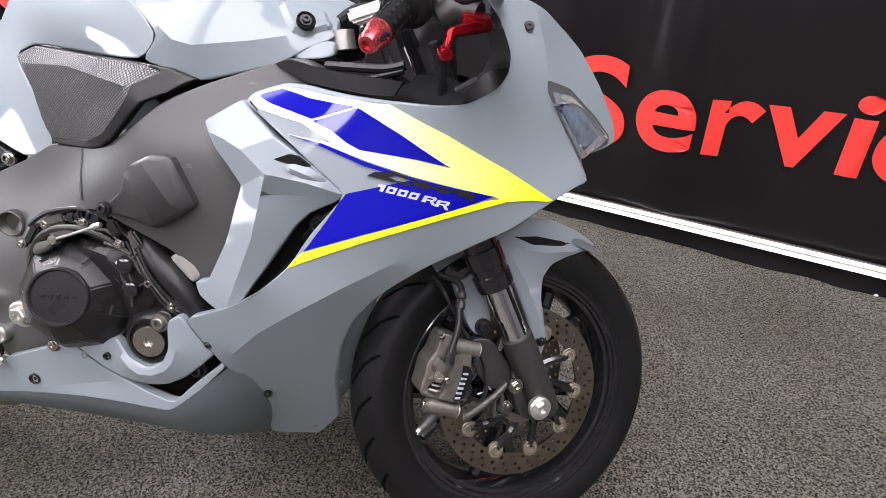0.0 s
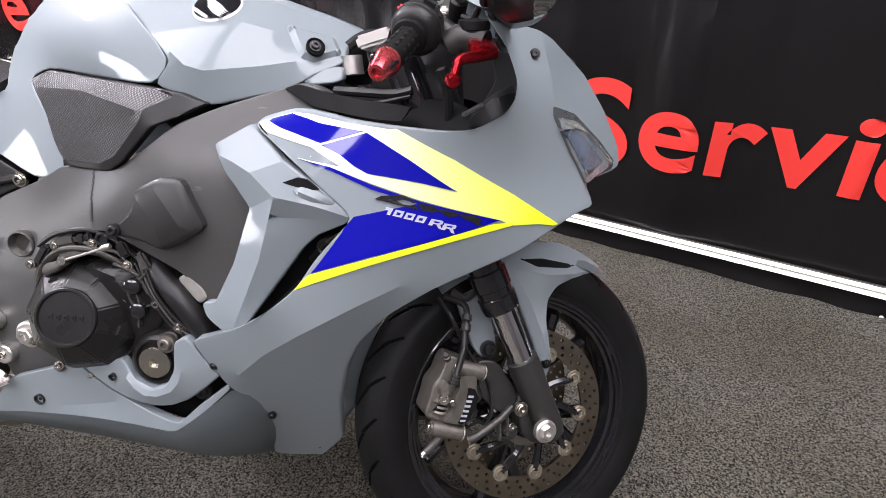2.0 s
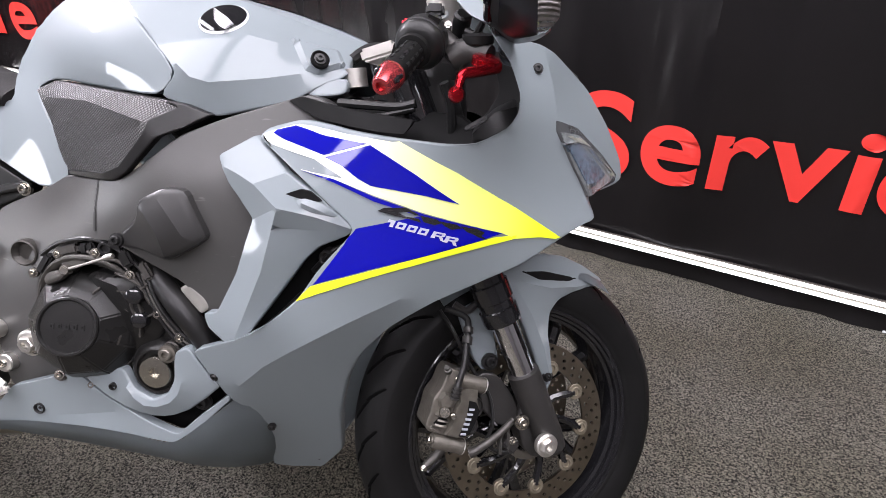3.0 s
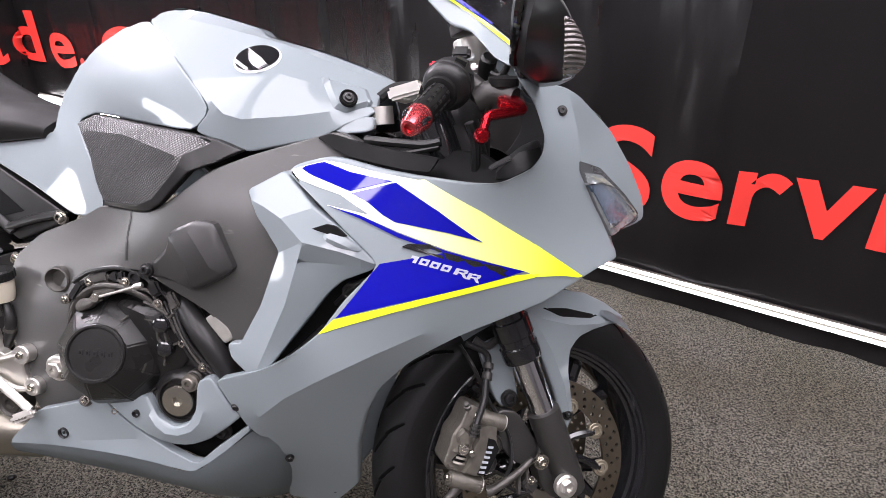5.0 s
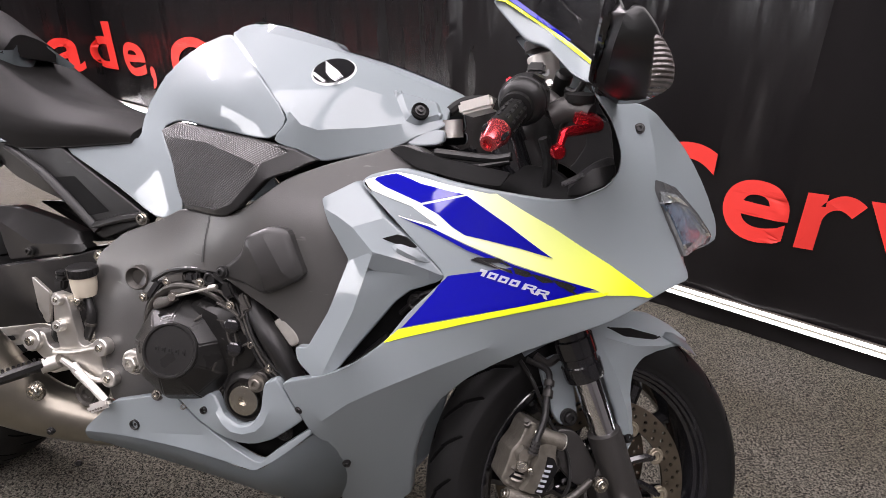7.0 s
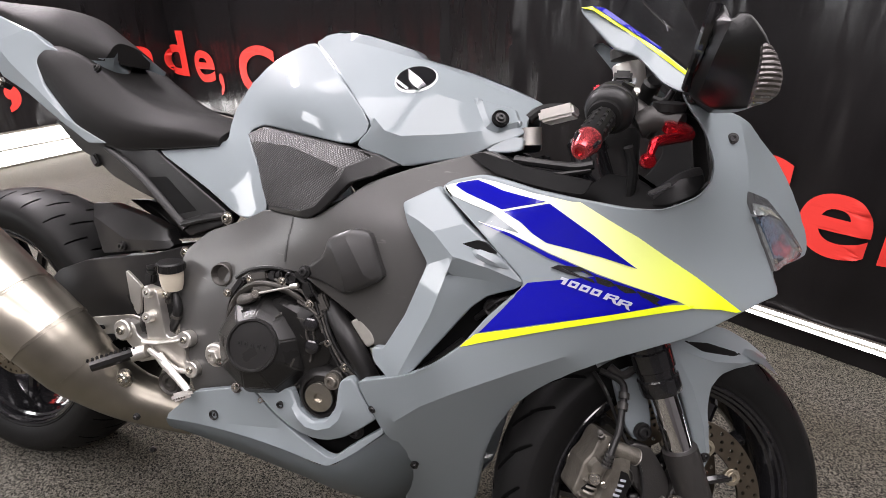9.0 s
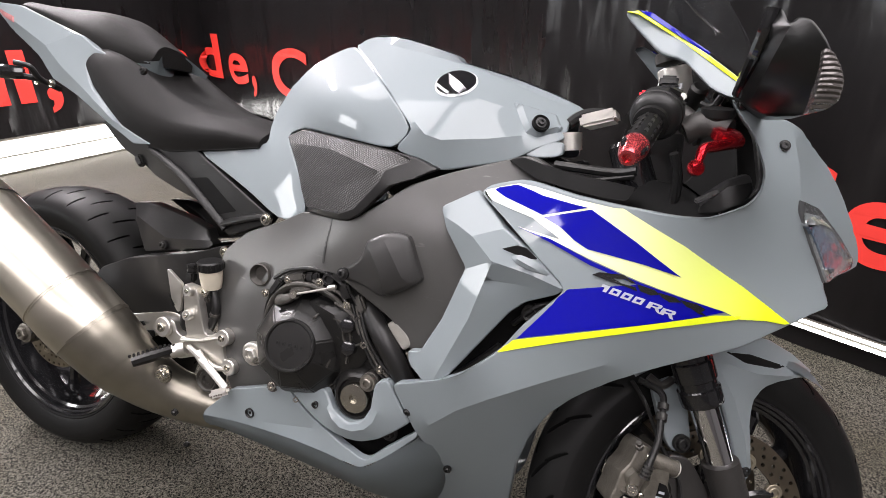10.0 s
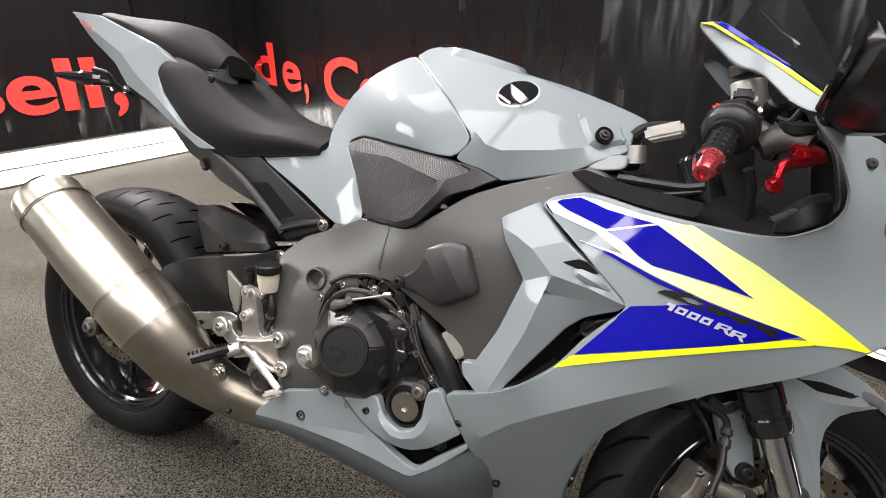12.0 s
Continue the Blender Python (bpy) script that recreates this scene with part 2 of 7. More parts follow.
# ---- mesh tools ----
def part(name, bm, material, parent, label="", smooth=True, angle=34):
    """One mesh object under a thing, in the thing's own coordinates."""
    data = bpy.data.meshes.new(name)
    for f in bm.faces:
        f.smooth = smooth
    if smooth:
        for e in bm.edges:
            if len(e.link_faces) == 2 and e.calc_face_angle(0) > radians(angle):
                e.smooth = False
    bm.to_mesh(data)
    bm.free()
    data.materials.append(material)
    ob = new(name, data)
    ob.parent = parent
    if label:
        tagged(ob, label)
    return ob


def thing(name, m=None, label="", category="", group="", kind=""):
    ob = new(name)
    ob.empty_display_size = 0.1
    if m is not None:
        ob.matrix_world = m
    return tagged(ob, label, category, group, kind)


def rounded(loop, amount):
    """Cuts the corners of a closed loop of points once."""
    if not amount:
        return [Vector(p) for p in loop]
    out = []
    n = len(loop)
    for i in range(n):
        a, b, c = (Vector(loop[j % n]) for j in (i - 1, i, i + 1))
        la, lc = (a - b).length, (c - b).length
        cut_a, cut_c = min(amount, la * 0.3), min(amount, lc * 0.3)
        pa, pc = b + (a - b) * (cut_a / max(la, 1e-6)), b + (c - b) * (cut_c / max(lc, 1e-6))
        out += [pa, (pa + pc) * 0.25 + b * 0.5, pc]
    return out


def dense(loop, cell):
    out = []
    n = len(loop)
    for i in range(n):
        a, b = loop[i], loop[(i + 1) % n]
        k = max(1, math.ceil((b - a).length / cell))
        out += [a.lerp(b, j / k) for j in range(k)]
    return out


def inside(p, poly):
    x, y, hit = p[0], p[1], False
    n = len(poly)
    for i in range(n):
        ax, ay, bx, by = poly[i][0], poly[i][1], poly[i - 1][0], poly[i - 1][1]
        if (ay > y) != (by > y) and x < (bx - ax) * (y - ay) / (by - ay) + ax:
            hit = not hit
    return hit


def area2(poly):
    return sum(poly[i - 1][0] * poly[i][1] - poly[i][0] * poly[i - 1][1] for i in range(len(poly)))


def inset(poly, d):
    n, s = len(poly), 1 if area2(poly) > 0 else -1
    out = []
    for i in range(n):
        a, b, c = Vector(poly[i - 1]), Vector(poly[i]), Vector(poly[(i + 1) % n])
        e = (c - a)
        nrm = Vector((-e.y, e.x)) * s
        if nrm.length > 1e-9:
            nrm.normalize()
        out.append(b + nrm * d)
    return out


def near_edge(p, poly, d):
    n = len(poly)
    for i in range(n):
        a, b = poly[i - 1], poly[i]
        ab = b - a
        t = max(0, min(1, (p - a).dot(ab) / max(ab.length_squared, 1e-12)))
        if (a + ab * t - p).length_squared < d * d:
            return True
    return False


def sheet(poly, cell, bevel, lines=()):
    """Triangles that fill a plane outline: its points, then one ring inside it, creases, then a grid. Returns points, faces, ring sizes."""
    ring = [q for q in inset(poly, bevel) if inside(q, poly)] if bevel else []
    fixed, links = [], []
    for line in lines:
        for i, q in enumerate(line):
            if i:
                links.append((len(poly) + len(ring) + len(fixed) - 1, len(poly) + len(ring) + len(fixed)))
            fixed.append(q)
    xs, ys = [p.x for p in poly], [p.y for p in poly]
    grid = []
    j = 0
    y = min(ys)
    while y < max(ys):
        x = min(xs) + (cell / 2 if j % 2 else 0)
        while x < max(xs):
            q = Vector((x, y))
            if inside(q, poly) and not near_edge(q, poly, bevel + cell * 0.5) and all((q - w).length_squared > cell * cell * 0.3 for w in fixed):
                grid.append(q)
            x += cell
        y += cell * 0.87
        j += 1
    pts = list(poly) + ring + fixed + grid
    n = len(poly)
    v, _, f, orig, _, _ = mathutils.geometry.delaunay_2d_cdt(pts, [(i, (i + 1) % n) for i in range(n)] + links, [], 1, 1e-6)
    mid = [Vector(((v[t[0]].x + v[t[1]].x + v[t[2]].x) / 3, (v[t[0]].y + v[t[1]].y + v[t[2]].y) / 3)) for t in f]
    f = [t for t, c in zip(f, mid) if not links or inside(c, poly)]
    return v, f, orig, n, len(ring)


def surface_through(ctrl):
    """A depth over the x-z plane, bent along the straight lines between a few control points."""
    flat = [Vector((p[0], p[2])) for p in ctrl]
    v, _, f, orig, _, _ = mathutils.geometry.delaunay_2d_cdt(flat, [], [], 0, 1e-6)
    ys = [ctrl[o[0]][1] for o in orig]
    tris = [(v[a], v[b], v[c], ys[a], ys[b], ys[c]) for a, b, c in f]

    def depth(q):
        best, far = None, 1e9
        for a, b, c, ya, yb, yc in tris:
            d = (b.y - c.y) * (a.x - c.x) + (c.x - b.x) * (a.y - c.y)
            if abs(d) < 1e-12:
                continue
            u = ((b.y - c.y) * (q.x - c.x) + (c.x - b.x) * (q.y - c.y)) / d
            w = ((c.y - a.y) * (q.x - c.x) + (a.x - c.x) * (q.y - c.y)) / d
            o = -min(u, w, 1 - u - w)
            if o < far:
                best, far = u * ya + w * yb + (1 - u - w) * yc, o
                if o <= 1e-6:
                    break
        return best
    return depth


SKIN = {}


def clean_normals(ob, count, faces, rim, side):
    """Even shading over a panel: normals averaged over the skin, broken at its creases, rolled at its rim."""
    me = ob.data
    co = [w.co.copy() for w in me.vertices]
    fn = [p.normal.copy() for p in me.polygons]
    raw = [Vector((0, 0, 0)) for _ in range(count)]
    near = [set() for _ in range(count)]
    for p in me.polygons:
        if all(i < count for i in p.vertices):
            on_edge = any(rim[i] == 0 for i in p.vertices)
            for k, i in enumerate(p.vertices):
                if not on_edge or rim[i] == 0:
                    raw[i] += fn[p.index] * p.area
                near[i].update(j for j in p.vertices if j != i)
    nrm = [r.normalized() if r.length > 0 else Vector((0, -side, 0)) for r in raw]
    free = [i for i in range(count) if rim[i] in (1, 2)]
    for _ in range(7):
        held = list(nrm)
        for i in free:
            s = held[i] * 1.0
            for j in near[i]:
                if rim[j] in (1, 2):
                    s = s + held[j]
            nrm[i] = s.normalized()
    loops = [Vector((0, 0, 0))] * len(me.loops)
    for p in me.polygons:
        flat = any(i >= count for i in p.vertices)
        mid = Vector((0, 0, 0))
        if not flat:
            for i in p.vertices:
                if rim[i] in (1, 2):
                    mid += nrm[i]
        for li in p.loop_indices:
            i = me.loops[li].vertex_index
            if flat:
                loops[li] = fn[p.index]
            elif rim[i] == 3:
                loops[li] = mid.normalized() if mid.length > 0 else fn[p.index]
            else:
                loops[li] = nrm[i]
    me.normals_split_custom_set(loops)
    SKIN[ob.name] = nrm


def shell(name, outline, inner, material, parent, thick=0.012, cell=0.012, bevel=0.0025, soft=4, corner=0.012, bulge=0.0, mirror=True, label="", creases=()):
    """A body panel: an outline of (x, y, z), points that it bends through, and a rolled edge of its own thickness. Mirrored to the other flank."""
    depth = surface_through(list(outline) + list(inner) + [p for c in creases for p in c])
    loop = dense(rounded(outline, corner), cell * 1.2)
    poly = [Vector((p.x, p.z)) for p in loop]
    bent = []
    for c in creases:
        line = []
        for p, q in zip(c, c[1:]):
            p, q = Vector(p), Vector(q)
            k = max(1, round((q - p).length / cell))
            line += [p.lerp(q, j / k) for j in range(k)]
        bent.append(line + [Vector(c[-1])])
    held = [p for c in bent for p in c]
    v, f, orig, n, nr = sheet(poly, cell, bevel, [[Vector((p.x, p.z)) for p in c] for c in bent])
    y, rim = [], []
    for q, o in zip(v, orig):
        src = min(o) if o else 10**6
        if src < n:
            y.append(loop[src].y)
            rim.append(0)
        elif n + nr <= src < n + nr + len(held):
            y.append(held[src - n - nr].y)
            rim.append(3)
        else:
            y.append(depth(q))
            rim.append(1 if src < n + nr else 2)
    near = [set() for _ in v]
    for t in f:
        for i in range(3):
            near[t[i]].update((t[i - 1], t[i - 2]))
    for _ in range(soft):
        y = [y[i] if rim[i] in (0, 3) or not near[i] else 0.4 * y[i] + 0.6 * sum(y[k] for k in near[i]) / len(near[i]) for i in range(len(v))]
    if bulge:
        y = [yy - bulge * (rim[i] == 2) for i, yy in enumerate(y)]
    made = []
    for side in ((1, -1) if mirror else (1,)):
        bm = bmesh.new()
        top = [bm.verts.new((q.x, side * (yy + (bevel if rim[i] == 0 else 0)), q.y)) for i, (q, yy) in enumerate(zip(v, y))]
        bend = {top[i] for i in range(len(v)) if rim[i] == 3}
        for a, b, c in f:
            bm.faces.new((top[a], top[b], top[c]))
        edges = [e for e in bm.edges if e.is_boundary]
        back = {}
        for e in edges:
            for w in e.verts:
                if w not in back:
                    back[w] = bm.verts.new(w.co + Vector((0, side * thick, 0)))
        for e in edges:
            a, b = e.verts
            try:
                bm.faces.new((a, b, back[b], back[a]))
            except ValueError:
                pass
        bmesh.ops.recalc_face_normals(bm, faces=bm.faces)
        test = next(iter(bm.faces))
        if test.normal.y * side > 0:
            bmesh.ops.reverse_faces(bm, faces=bm.faces)
        for e in bm.edges:
            if e.verts[0] in bend and e.verts[1] in bend:
                e.smooth = False
        made.append(part(name, bm, material, parent, label, angle=34))
        clean_normals(made[-1], len(v), f, rim, side)
    made[0]["flank"] = 1
    return made[0]


def over(host):
    """The place on a host panel's outer face above (x, z)."""
    tree = BVHTree.FromPolygons([w.co for w in host.data.vertices], [tuple(p.vertices) for p in host.data.polygons])

    def place(q):
        hit, nrm, _, _ = tree.ray_cast(Vector((q[0], -1.2, q[1])), Vector((0, 1, 0)))
        if hit is None:
            hit, nrm, _, _ = tree.find_nearest(Vector((q[0], -0.25, q[1])))
        if nrm.y > 0:
            nrm = -nrm
        return hit, nrm

    def shade(q, hit):
        _, nrm, idx, _ = tree.find_nearest(hit)
        skin, ids = SKIN[host.name], list(host.data.polygons[idx].vertices)
        if any(i >= len(skin) for i in ids):
            return nrm if nrm.y < 0 else -nrm
        ws = mathutils.interpolate.poly_3d_calc([host.data.vertices[i].co for i in ids], hit)
        return sum((skin[i] * w for i, w in zip(ids, ws)), Vector((0, 0, 0))).normalized()
    place.shade = shade
    return place


def raised(name, outline, host, material, parent, height=0.0025, bevel=0.001, cell=0.008, corner=0.003, out=False, label=""):
    """A sheet or a raised cover that follows a host panel; its outline is given in (x, z)."""
    place = over(host)
    loop = dense(rounded([(x, z, 0) for x, z in outline], corner), cell)
    poly = [Vector((p.x, p.y)) for p in loop]
    v, f, orig, n, nr = sheet(poly, cell, bevel)
    bm = bmesh.new()
    vs, tone = [], []
    for q, o in zip(v, orig):
        hit, nrm = place(q)
        rim = bool(o) and min(o) < n
        if height < 0.005:
            skin = place.shade(q, hit)
            tone.append(skin if skin.dot(nrm) > 0.3 else nrm)
        lift = nrm if height < 0.005 or out else Vector((0, -1, 0))
        vs.append(bm.verts.new(hit + lift * (-0.001 if rim else height)))
    for a, b, c in f:
        bm.faces.new((vs[a], vs[b], vs[c]))
    bmesh.ops.recalc_face_normals(bm, faces=bm.faces)
    if sum(q.normal.y for q in bm.faces) > 0:
        bmesh.ops.reverse_faces(bm, faces=bm.faces)
    ob = part(name, bm, material, parent, label, angle=34 if height >= 0.005 else 180)
    if tone:
        ob.data.normals_split_custom_set([tone[k.vertex_index] for k in ob.data.loops])
    return ob


def vinyl_mark(name, outline, host, material, parent, height):
    """A small cut vinyl shape laid on a panel, with a thin edge."""
    place = over(host)
    bm = bmesh.new()
    top, low, tone = [], [], []
    for q in outline:
        hit, nrm = place(q)
        top.append(bm.verts.new(hit + Vector((0, -height, 0))))
        low.append(bm.verts.new(hit + Vector((0, 0.001, 0))))
    bm.faces.new(top)
    for i in range(len(top)):
        bm.faces.new((top[i - 1], top[i], low[i], low[i - 1]))
    bmesh.ops.recalc_face_normals(bm, faces=bm.faces)
    return part(name, bm, material, parent, smooth=False)


def axis_frame(place, way, up=(0, 0, 1)):
    """A pose at place whose z runs along way."""
    z = Vector(way).normalized()
    x = Vector(up).cross(z)
    if x.length < 1e-4:
        x = Vector((1, 0, 0)).cross(z)
    x.normalize()
    y = z.cross(x)
    m = Matrix((x, y, z)).transposed().to_4x4()
    m.translation = place
    return m


def lathe(bm, profile, m, n=32, closed=False):
    """Turns a profile of (radius, height) round the z of m."""
    rings = []
    for r, h in profile:
        rings.append([bm.verts.new(m @ Vector((r * math.cos(2 * math.pi * i / n), r * math.sin(2 * math.pi * i / n), h))) for i in range(n)])
    k = len(rings)
    for j in range(k if closed else k - 1):
        a, b = rings[j], rings[(j + 1) % k]
        for i in range(n):
            bm.faces.new((a[i], a[(i + 1) % n], b[(i + 1) % n], b[i]))
    if not closed:
        if profile[0][0] > 1e-6:
            bm.faces.new(list(reversed(rings[0])))
        if profile[-1][0] > 1e-6:
            bm.faces.new(rings[-1])
    bmesh.ops.remove_doubles(bm, verts=rings[0] + rings[-1], dist=1e-7)
    return bm


def turned(name, profile, m, material, parent, n=32, closed=False, label=""):
    bm = lathe(bmesh.new(), profile, m, n, closed)
    bmesh.ops.recalc_face_normals(bm, faces=bm.faces)
    return part(name, bm, material, parent, label)


def smooth_line(pts, per=6):
    p = [Vector(q) for q in pts]
    out = []
    for i in range(len(p) - 1):
        a, b, c, d = p[max(i - 1, 0)], p[i], p[i + 1], p[min(i + 2, len(p) - 1)]
        for j in range(per):
            t = j / per
            out.append(0.5 * ((2 * b) + (c - a) * t + (2 * a - 5 * b + 4 * c - d) * t * t + (3 * b - a - 3 * c + d) * t ** 3))
    return out + [p[-1]]


def hose(name, pts, radius, material, parent, n=10, per=6, label="", flat=1.0):
    """A round bar or hose along a smooth line; radius: one number, or one for each point."""
    line = smooth_line(pts, per) if per > 1 else [Vector(q) for q in pts]
    rs = radius if isinstance(radius, (list, tuple)) else [radius] * len(pts)
    bm = bmesh.new()
    rings, x = [], None
    for i, p in enumerate(line):
        t = (line[min(i + 1, len(line) - 1)] - line[max(i - 1, 0)]).normalized()
        if x is None:
            x = t.orthogonal().normalized()
        x = (x - t * x.dot(t)).normalized()
        y = t.cross(x)
        s = i / (len(line) - 1) * (len(pts) - 1)
        k = min(int(s), len(pts) - 2)
        r = rs[k] + (rs[k + 1] - rs[k]) * (s - k)
        rings.append([bm.verts.new(p + (x * math.cos(2 * math.pi * j / n) + y * math.sin(2 * math.pi * j / n) * flat) * r) for j in range(n)])
    for a, b in zip(rings, rings[1:]):
        for j in range(n):
            bm.faces.new((a[j], a[(j + 1) % n], b[(j + 1) % n], b[j]))
    bm.faces.new(list(reversed(rings[0])))
    bm.faces.new(rings[-1])
    bmesh.ops.recalc_face_normals(bm, faces=bm.faces)
    return part(name, bm, material, parent, label)


def block(bm, m, sx, sy, sz, bevel=0.003):
    """A bevelled box, centred on m."""
    made = bmesh.ops.create_cube(bm, size=1, matrix=m @ Matrix.Diagonal((sx, sy, sz, 1)))
    edges = list({e for w in made["verts"] for e in w.link_edges})
    if bevel:
        bmesh.ops.bevel(bm, geom=edges, offset=bevel, segments=2, affect="EDGES")
    return bm


def boxed(name, m, sx, sy, sz, material, parent, bevel=0.003, label=""):
    return part(name, block(bmesh.new(), m, sx, sy, sz, bevel), material, parent, label)


def plate(name, outline, m, thick, material, parent, holes=(), bevel=0.0015, corner=0.004, cell=0.03, label=""):
    """A flat plate in the x-y plane of m with round holes (x, y, r), z its thickness."""
    loop = dense(rounded([(x, y, 0) for x, y in outline], corner), cell)
    polys = [[Vector((p.x, p.y)) for p in loop]]
    for hx, hy, hr in holes:
        polys.append([Vector((hx + hr * math.cos(a * math.pi / 6), hy + hr * math.sin(a * math.pi / 6))) for a in range(12)] if hr < 0.02 else [Vector((hx + hr * math.cos(a * math.pi / 30), hy + hr * math.sin(a * math.pi / 30))) for a in range(60)])
    pts, edges = [], []
    for poly in polys:
        k = len(pts)
        pts += poly
        edges += [(k + i, k + (i + 1) % len(poly)) for i in range(len(poly))]
    v, _, f, _, _, _ = mathutils.geometry.delaunay_2d_cdt(pts, edges, [], 1, 1e-7)
    keep = []
    for t in f:
        c = (v[t[0]] + v[t[1]] + v[t[2]]) / 3
        if inside(c, polys[0]) and not any((c.x - hx) ** 2 + (c.y - hy) ** 2 < hr * hr * 0.98 for hx, hy, hr in holes):
            keep.append(t)
    bm = bmesh.new()
    top = [bm.verts.new(m @ Vector((q.x, q.y, thick / 2))) for q in v]
    bot = [bm.verts.new(m @ Vector((q.x, q.y, -thick / 2))) for q in v]
    count = collections.Counter()
    for a, b, c in keep:
        bm.faces.new((top[a], top[b], top[c]))
        bm.faces.new((bot[c], bot[b], bot[a]))
        for e in ((a, b), (b, c), (c, a)):
            count[tuple(sorted(e))] += 1
    for (a, b), k in count.items():
        if k == 1:
            bm.faces.new((top[a], top[b], bot[b], bot[a]))
    loose = [w for w in bm.verts if not w.link_faces]
    bmesh.ops.delete(bm, geom=loose, context="VERTS")
    bmesh.ops.recalc_face_normals(bm, faces=bm.faces)
    return part(name, bm, material, parent, label)


def loft(name, rows, material, parent, label="", per=4, angle=50, closed=True):
    """A smooth skin through rows of points; closed rows run round a section, and the ends are capped."""
    lines = []
    for row in rows:
        row = [Vector(p) for p in row]
        line = smooth_line(row + [row[0]], per)[:-1] if closed else smooth_line(row, per)
        lines.append(line)
    cols = [smooth_line([line[i] for line in lines], per) for i in range(len(lines[0]))]
    bm = bmesh.new()
    grid = [[bm.verts.new(p) for p in col] for col in cols]
    n = len(grid)
    for i in range(n if closed else n - 1):
        a, b = grid[i], grid[(i + 1) % n]
        for j in range(len(a) - 1):
            bm.faces.new((a[j], b[j], b[j + 1], a[j + 1]))
    if closed:
        bm.faces.new([c[0] for c in grid])
        bm.faces.new([c[-1] for c in reversed(grid)])
    else:
        bmesh.ops.solidify(bm, geom=bm.faces[:], thickness=0.004)
    bmesh.ops.recalc_face_normals(bm, faces=bm.faces)
    return part(name, bm, material, parent, label, angle=angle)


def saddle(half):
    """A seat's closed section from its right half: low edge, shoulder, top and so on to the middle, mirrored, with a flat base."""
    right = [Vector(p) for p in half]
    left = [Vector((p.x, -p.y, p.z)) for p in reversed(right[:-1])]
    low = min(right[0].z, left[-1].z) - 0.004
    base = [Vector((left[-1].x, left[-1].y * 0.8, low)), Vector((right[0].x, right[0].y * 0.8, low))]
    return right + left + base


def bolt(place, way, r, parent, material=None, name="bolt", washer=True):
    """A socket-headed bolt with a washer."""
    m = axis_frame(place, way)
    prof = [(r * 1.5, -0.004), (r * 1.5, 0.001), (r * 1.1, 0.0012)] if washer else [(r, -0.004)]
    prof += [(r, r * 0.7), (r * 0.85, r * 0.85), (r * 0.5, r * 0.85), (r * 0.45, r * 0.35), (0, r * 0.35)]
    return turned(name, prof, m, material or STEEL, parent, 16)


def hexnut(place, way, r, parent, material=None, name="nut"):
    """A hexagonal nut on a round collar."""
    m = axis_frame(place, way)
    bm = lathe(bmesh.new(), [(r * 1.6, -0.006), (r * 1.6, 0.002), (r * 1.35, 0.004), (r * 1.1, 0.004)], m, 24)
    lathe(bm, [(r * 1.05, 0.003), (r * 1.05, r * 0.8), (r * 0.9, r * 0.95), (r * 0.5, r * 0.95), (r * 0.45, r * 0.5), (0, r * 0.5)], m, 6)
    bmesh.ops.recalc_face_normals(bm, faces=bm.faces)
    return part(name, bm, material or ALU, parent)

# ---- the room ----
FLOOR_Z = 0.0
bm = bmesh.new()
bmesh.ops.create_grid(bm, x_segments=8, y_segments=8, size=7, matrix=pose(0, 0, FLOOR_Z))
floor = part("floor", bm, CARPET, None, "grey and brown flecked loop-pile carpet floor")
tagged(floor, category="floor", kind="structure")

WALL_A = Vector((1.768, 1.043, 0))  # on the long banner wall, at the floor
WALL_DIR = Vector((0.896, -0.443, 0)).normalized()
CORNER = Vector((-2.6, 1.043 + 0.4944 * 4.368, 0))
BACK_DIR = Vector((0.12, 1, 0)).normalized()  # from the near end of the back wall to the corner


def relief(s, h, seed, folds):
    """How far a hanging sheet stands out from its wall, s along it and h up."""
    a = noise.noise((s * 1.1 + seed, h * 0.25, seed)) * 0.02 + noise.noise((s * 3.3 + seed, h * 0.9, 7)) * 0.006
    a += max(0, noise.noise((s * 2.2, h * 0.08, seed + 3))) ** 2 * 0.12
    fold = (s * 2.3 + 0.35 * noise.noise((h * 0.5, s * 0.3, seed))) % 1 - 0.5
    a += 0.016 * math.exp(-fold * fold / 0.0012)
    a += noise.noise((s * 7 + h * 3, h * 1.6, seed + 9)) * 0.004
    slack = 0.012 * math.exp(-h / 0.05) * (1.2 + noise.noise((s * 9, 0, seed)))
    return folds * a * min(1, h / 0.25) + slack


SHEETS = {}


def banner(name, start, along, length, label, seed, folds):
    """A hanging vinyl sheet: shallow vertical folds, slack near the bottom hem."""
    out = Vector((along.y, -along.x, 0))
    nx, nz, high = int(length / 0.03), 60, 2.6
    bm = bmesh.new()
    rows = []
    for j in range(nz + 1):
        h = high * (j / nz) ** 1.3
        rows.append([bm.verts.new(start + along * (length * i / nx) + out * relief(length * i / nx, h, seed, folds) + Vector((0, 0, h + FLOOR_Z))) for i in range(nx + 1)])
    for a, b in zip(rows, rows[1:]):
        for i in range(nx):
            bm.faces.new((a[i], a[i + 1], b[i + 1], b[i]))
    bmesh.ops.solidify(bm, geom=bm.faces[:], thickness=-0.003)
    bmesh.ops.recalc_face_normals(bm, faces=bm.faces)
    ob = part(name, bm, VINYL, None, label)
    SHEETS[name] = (start, along, seed, folds)
    return tagged(ob, category="banner", kind="structure")


long_len = (WALL_A + WALL_DIR * 2.6 - CORNER).length
wall_side = banner("wall_side", CORNER, WALL_DIR, long_len, "glossy black vinyl banner wall with red printed words", 1.5, 0.62)
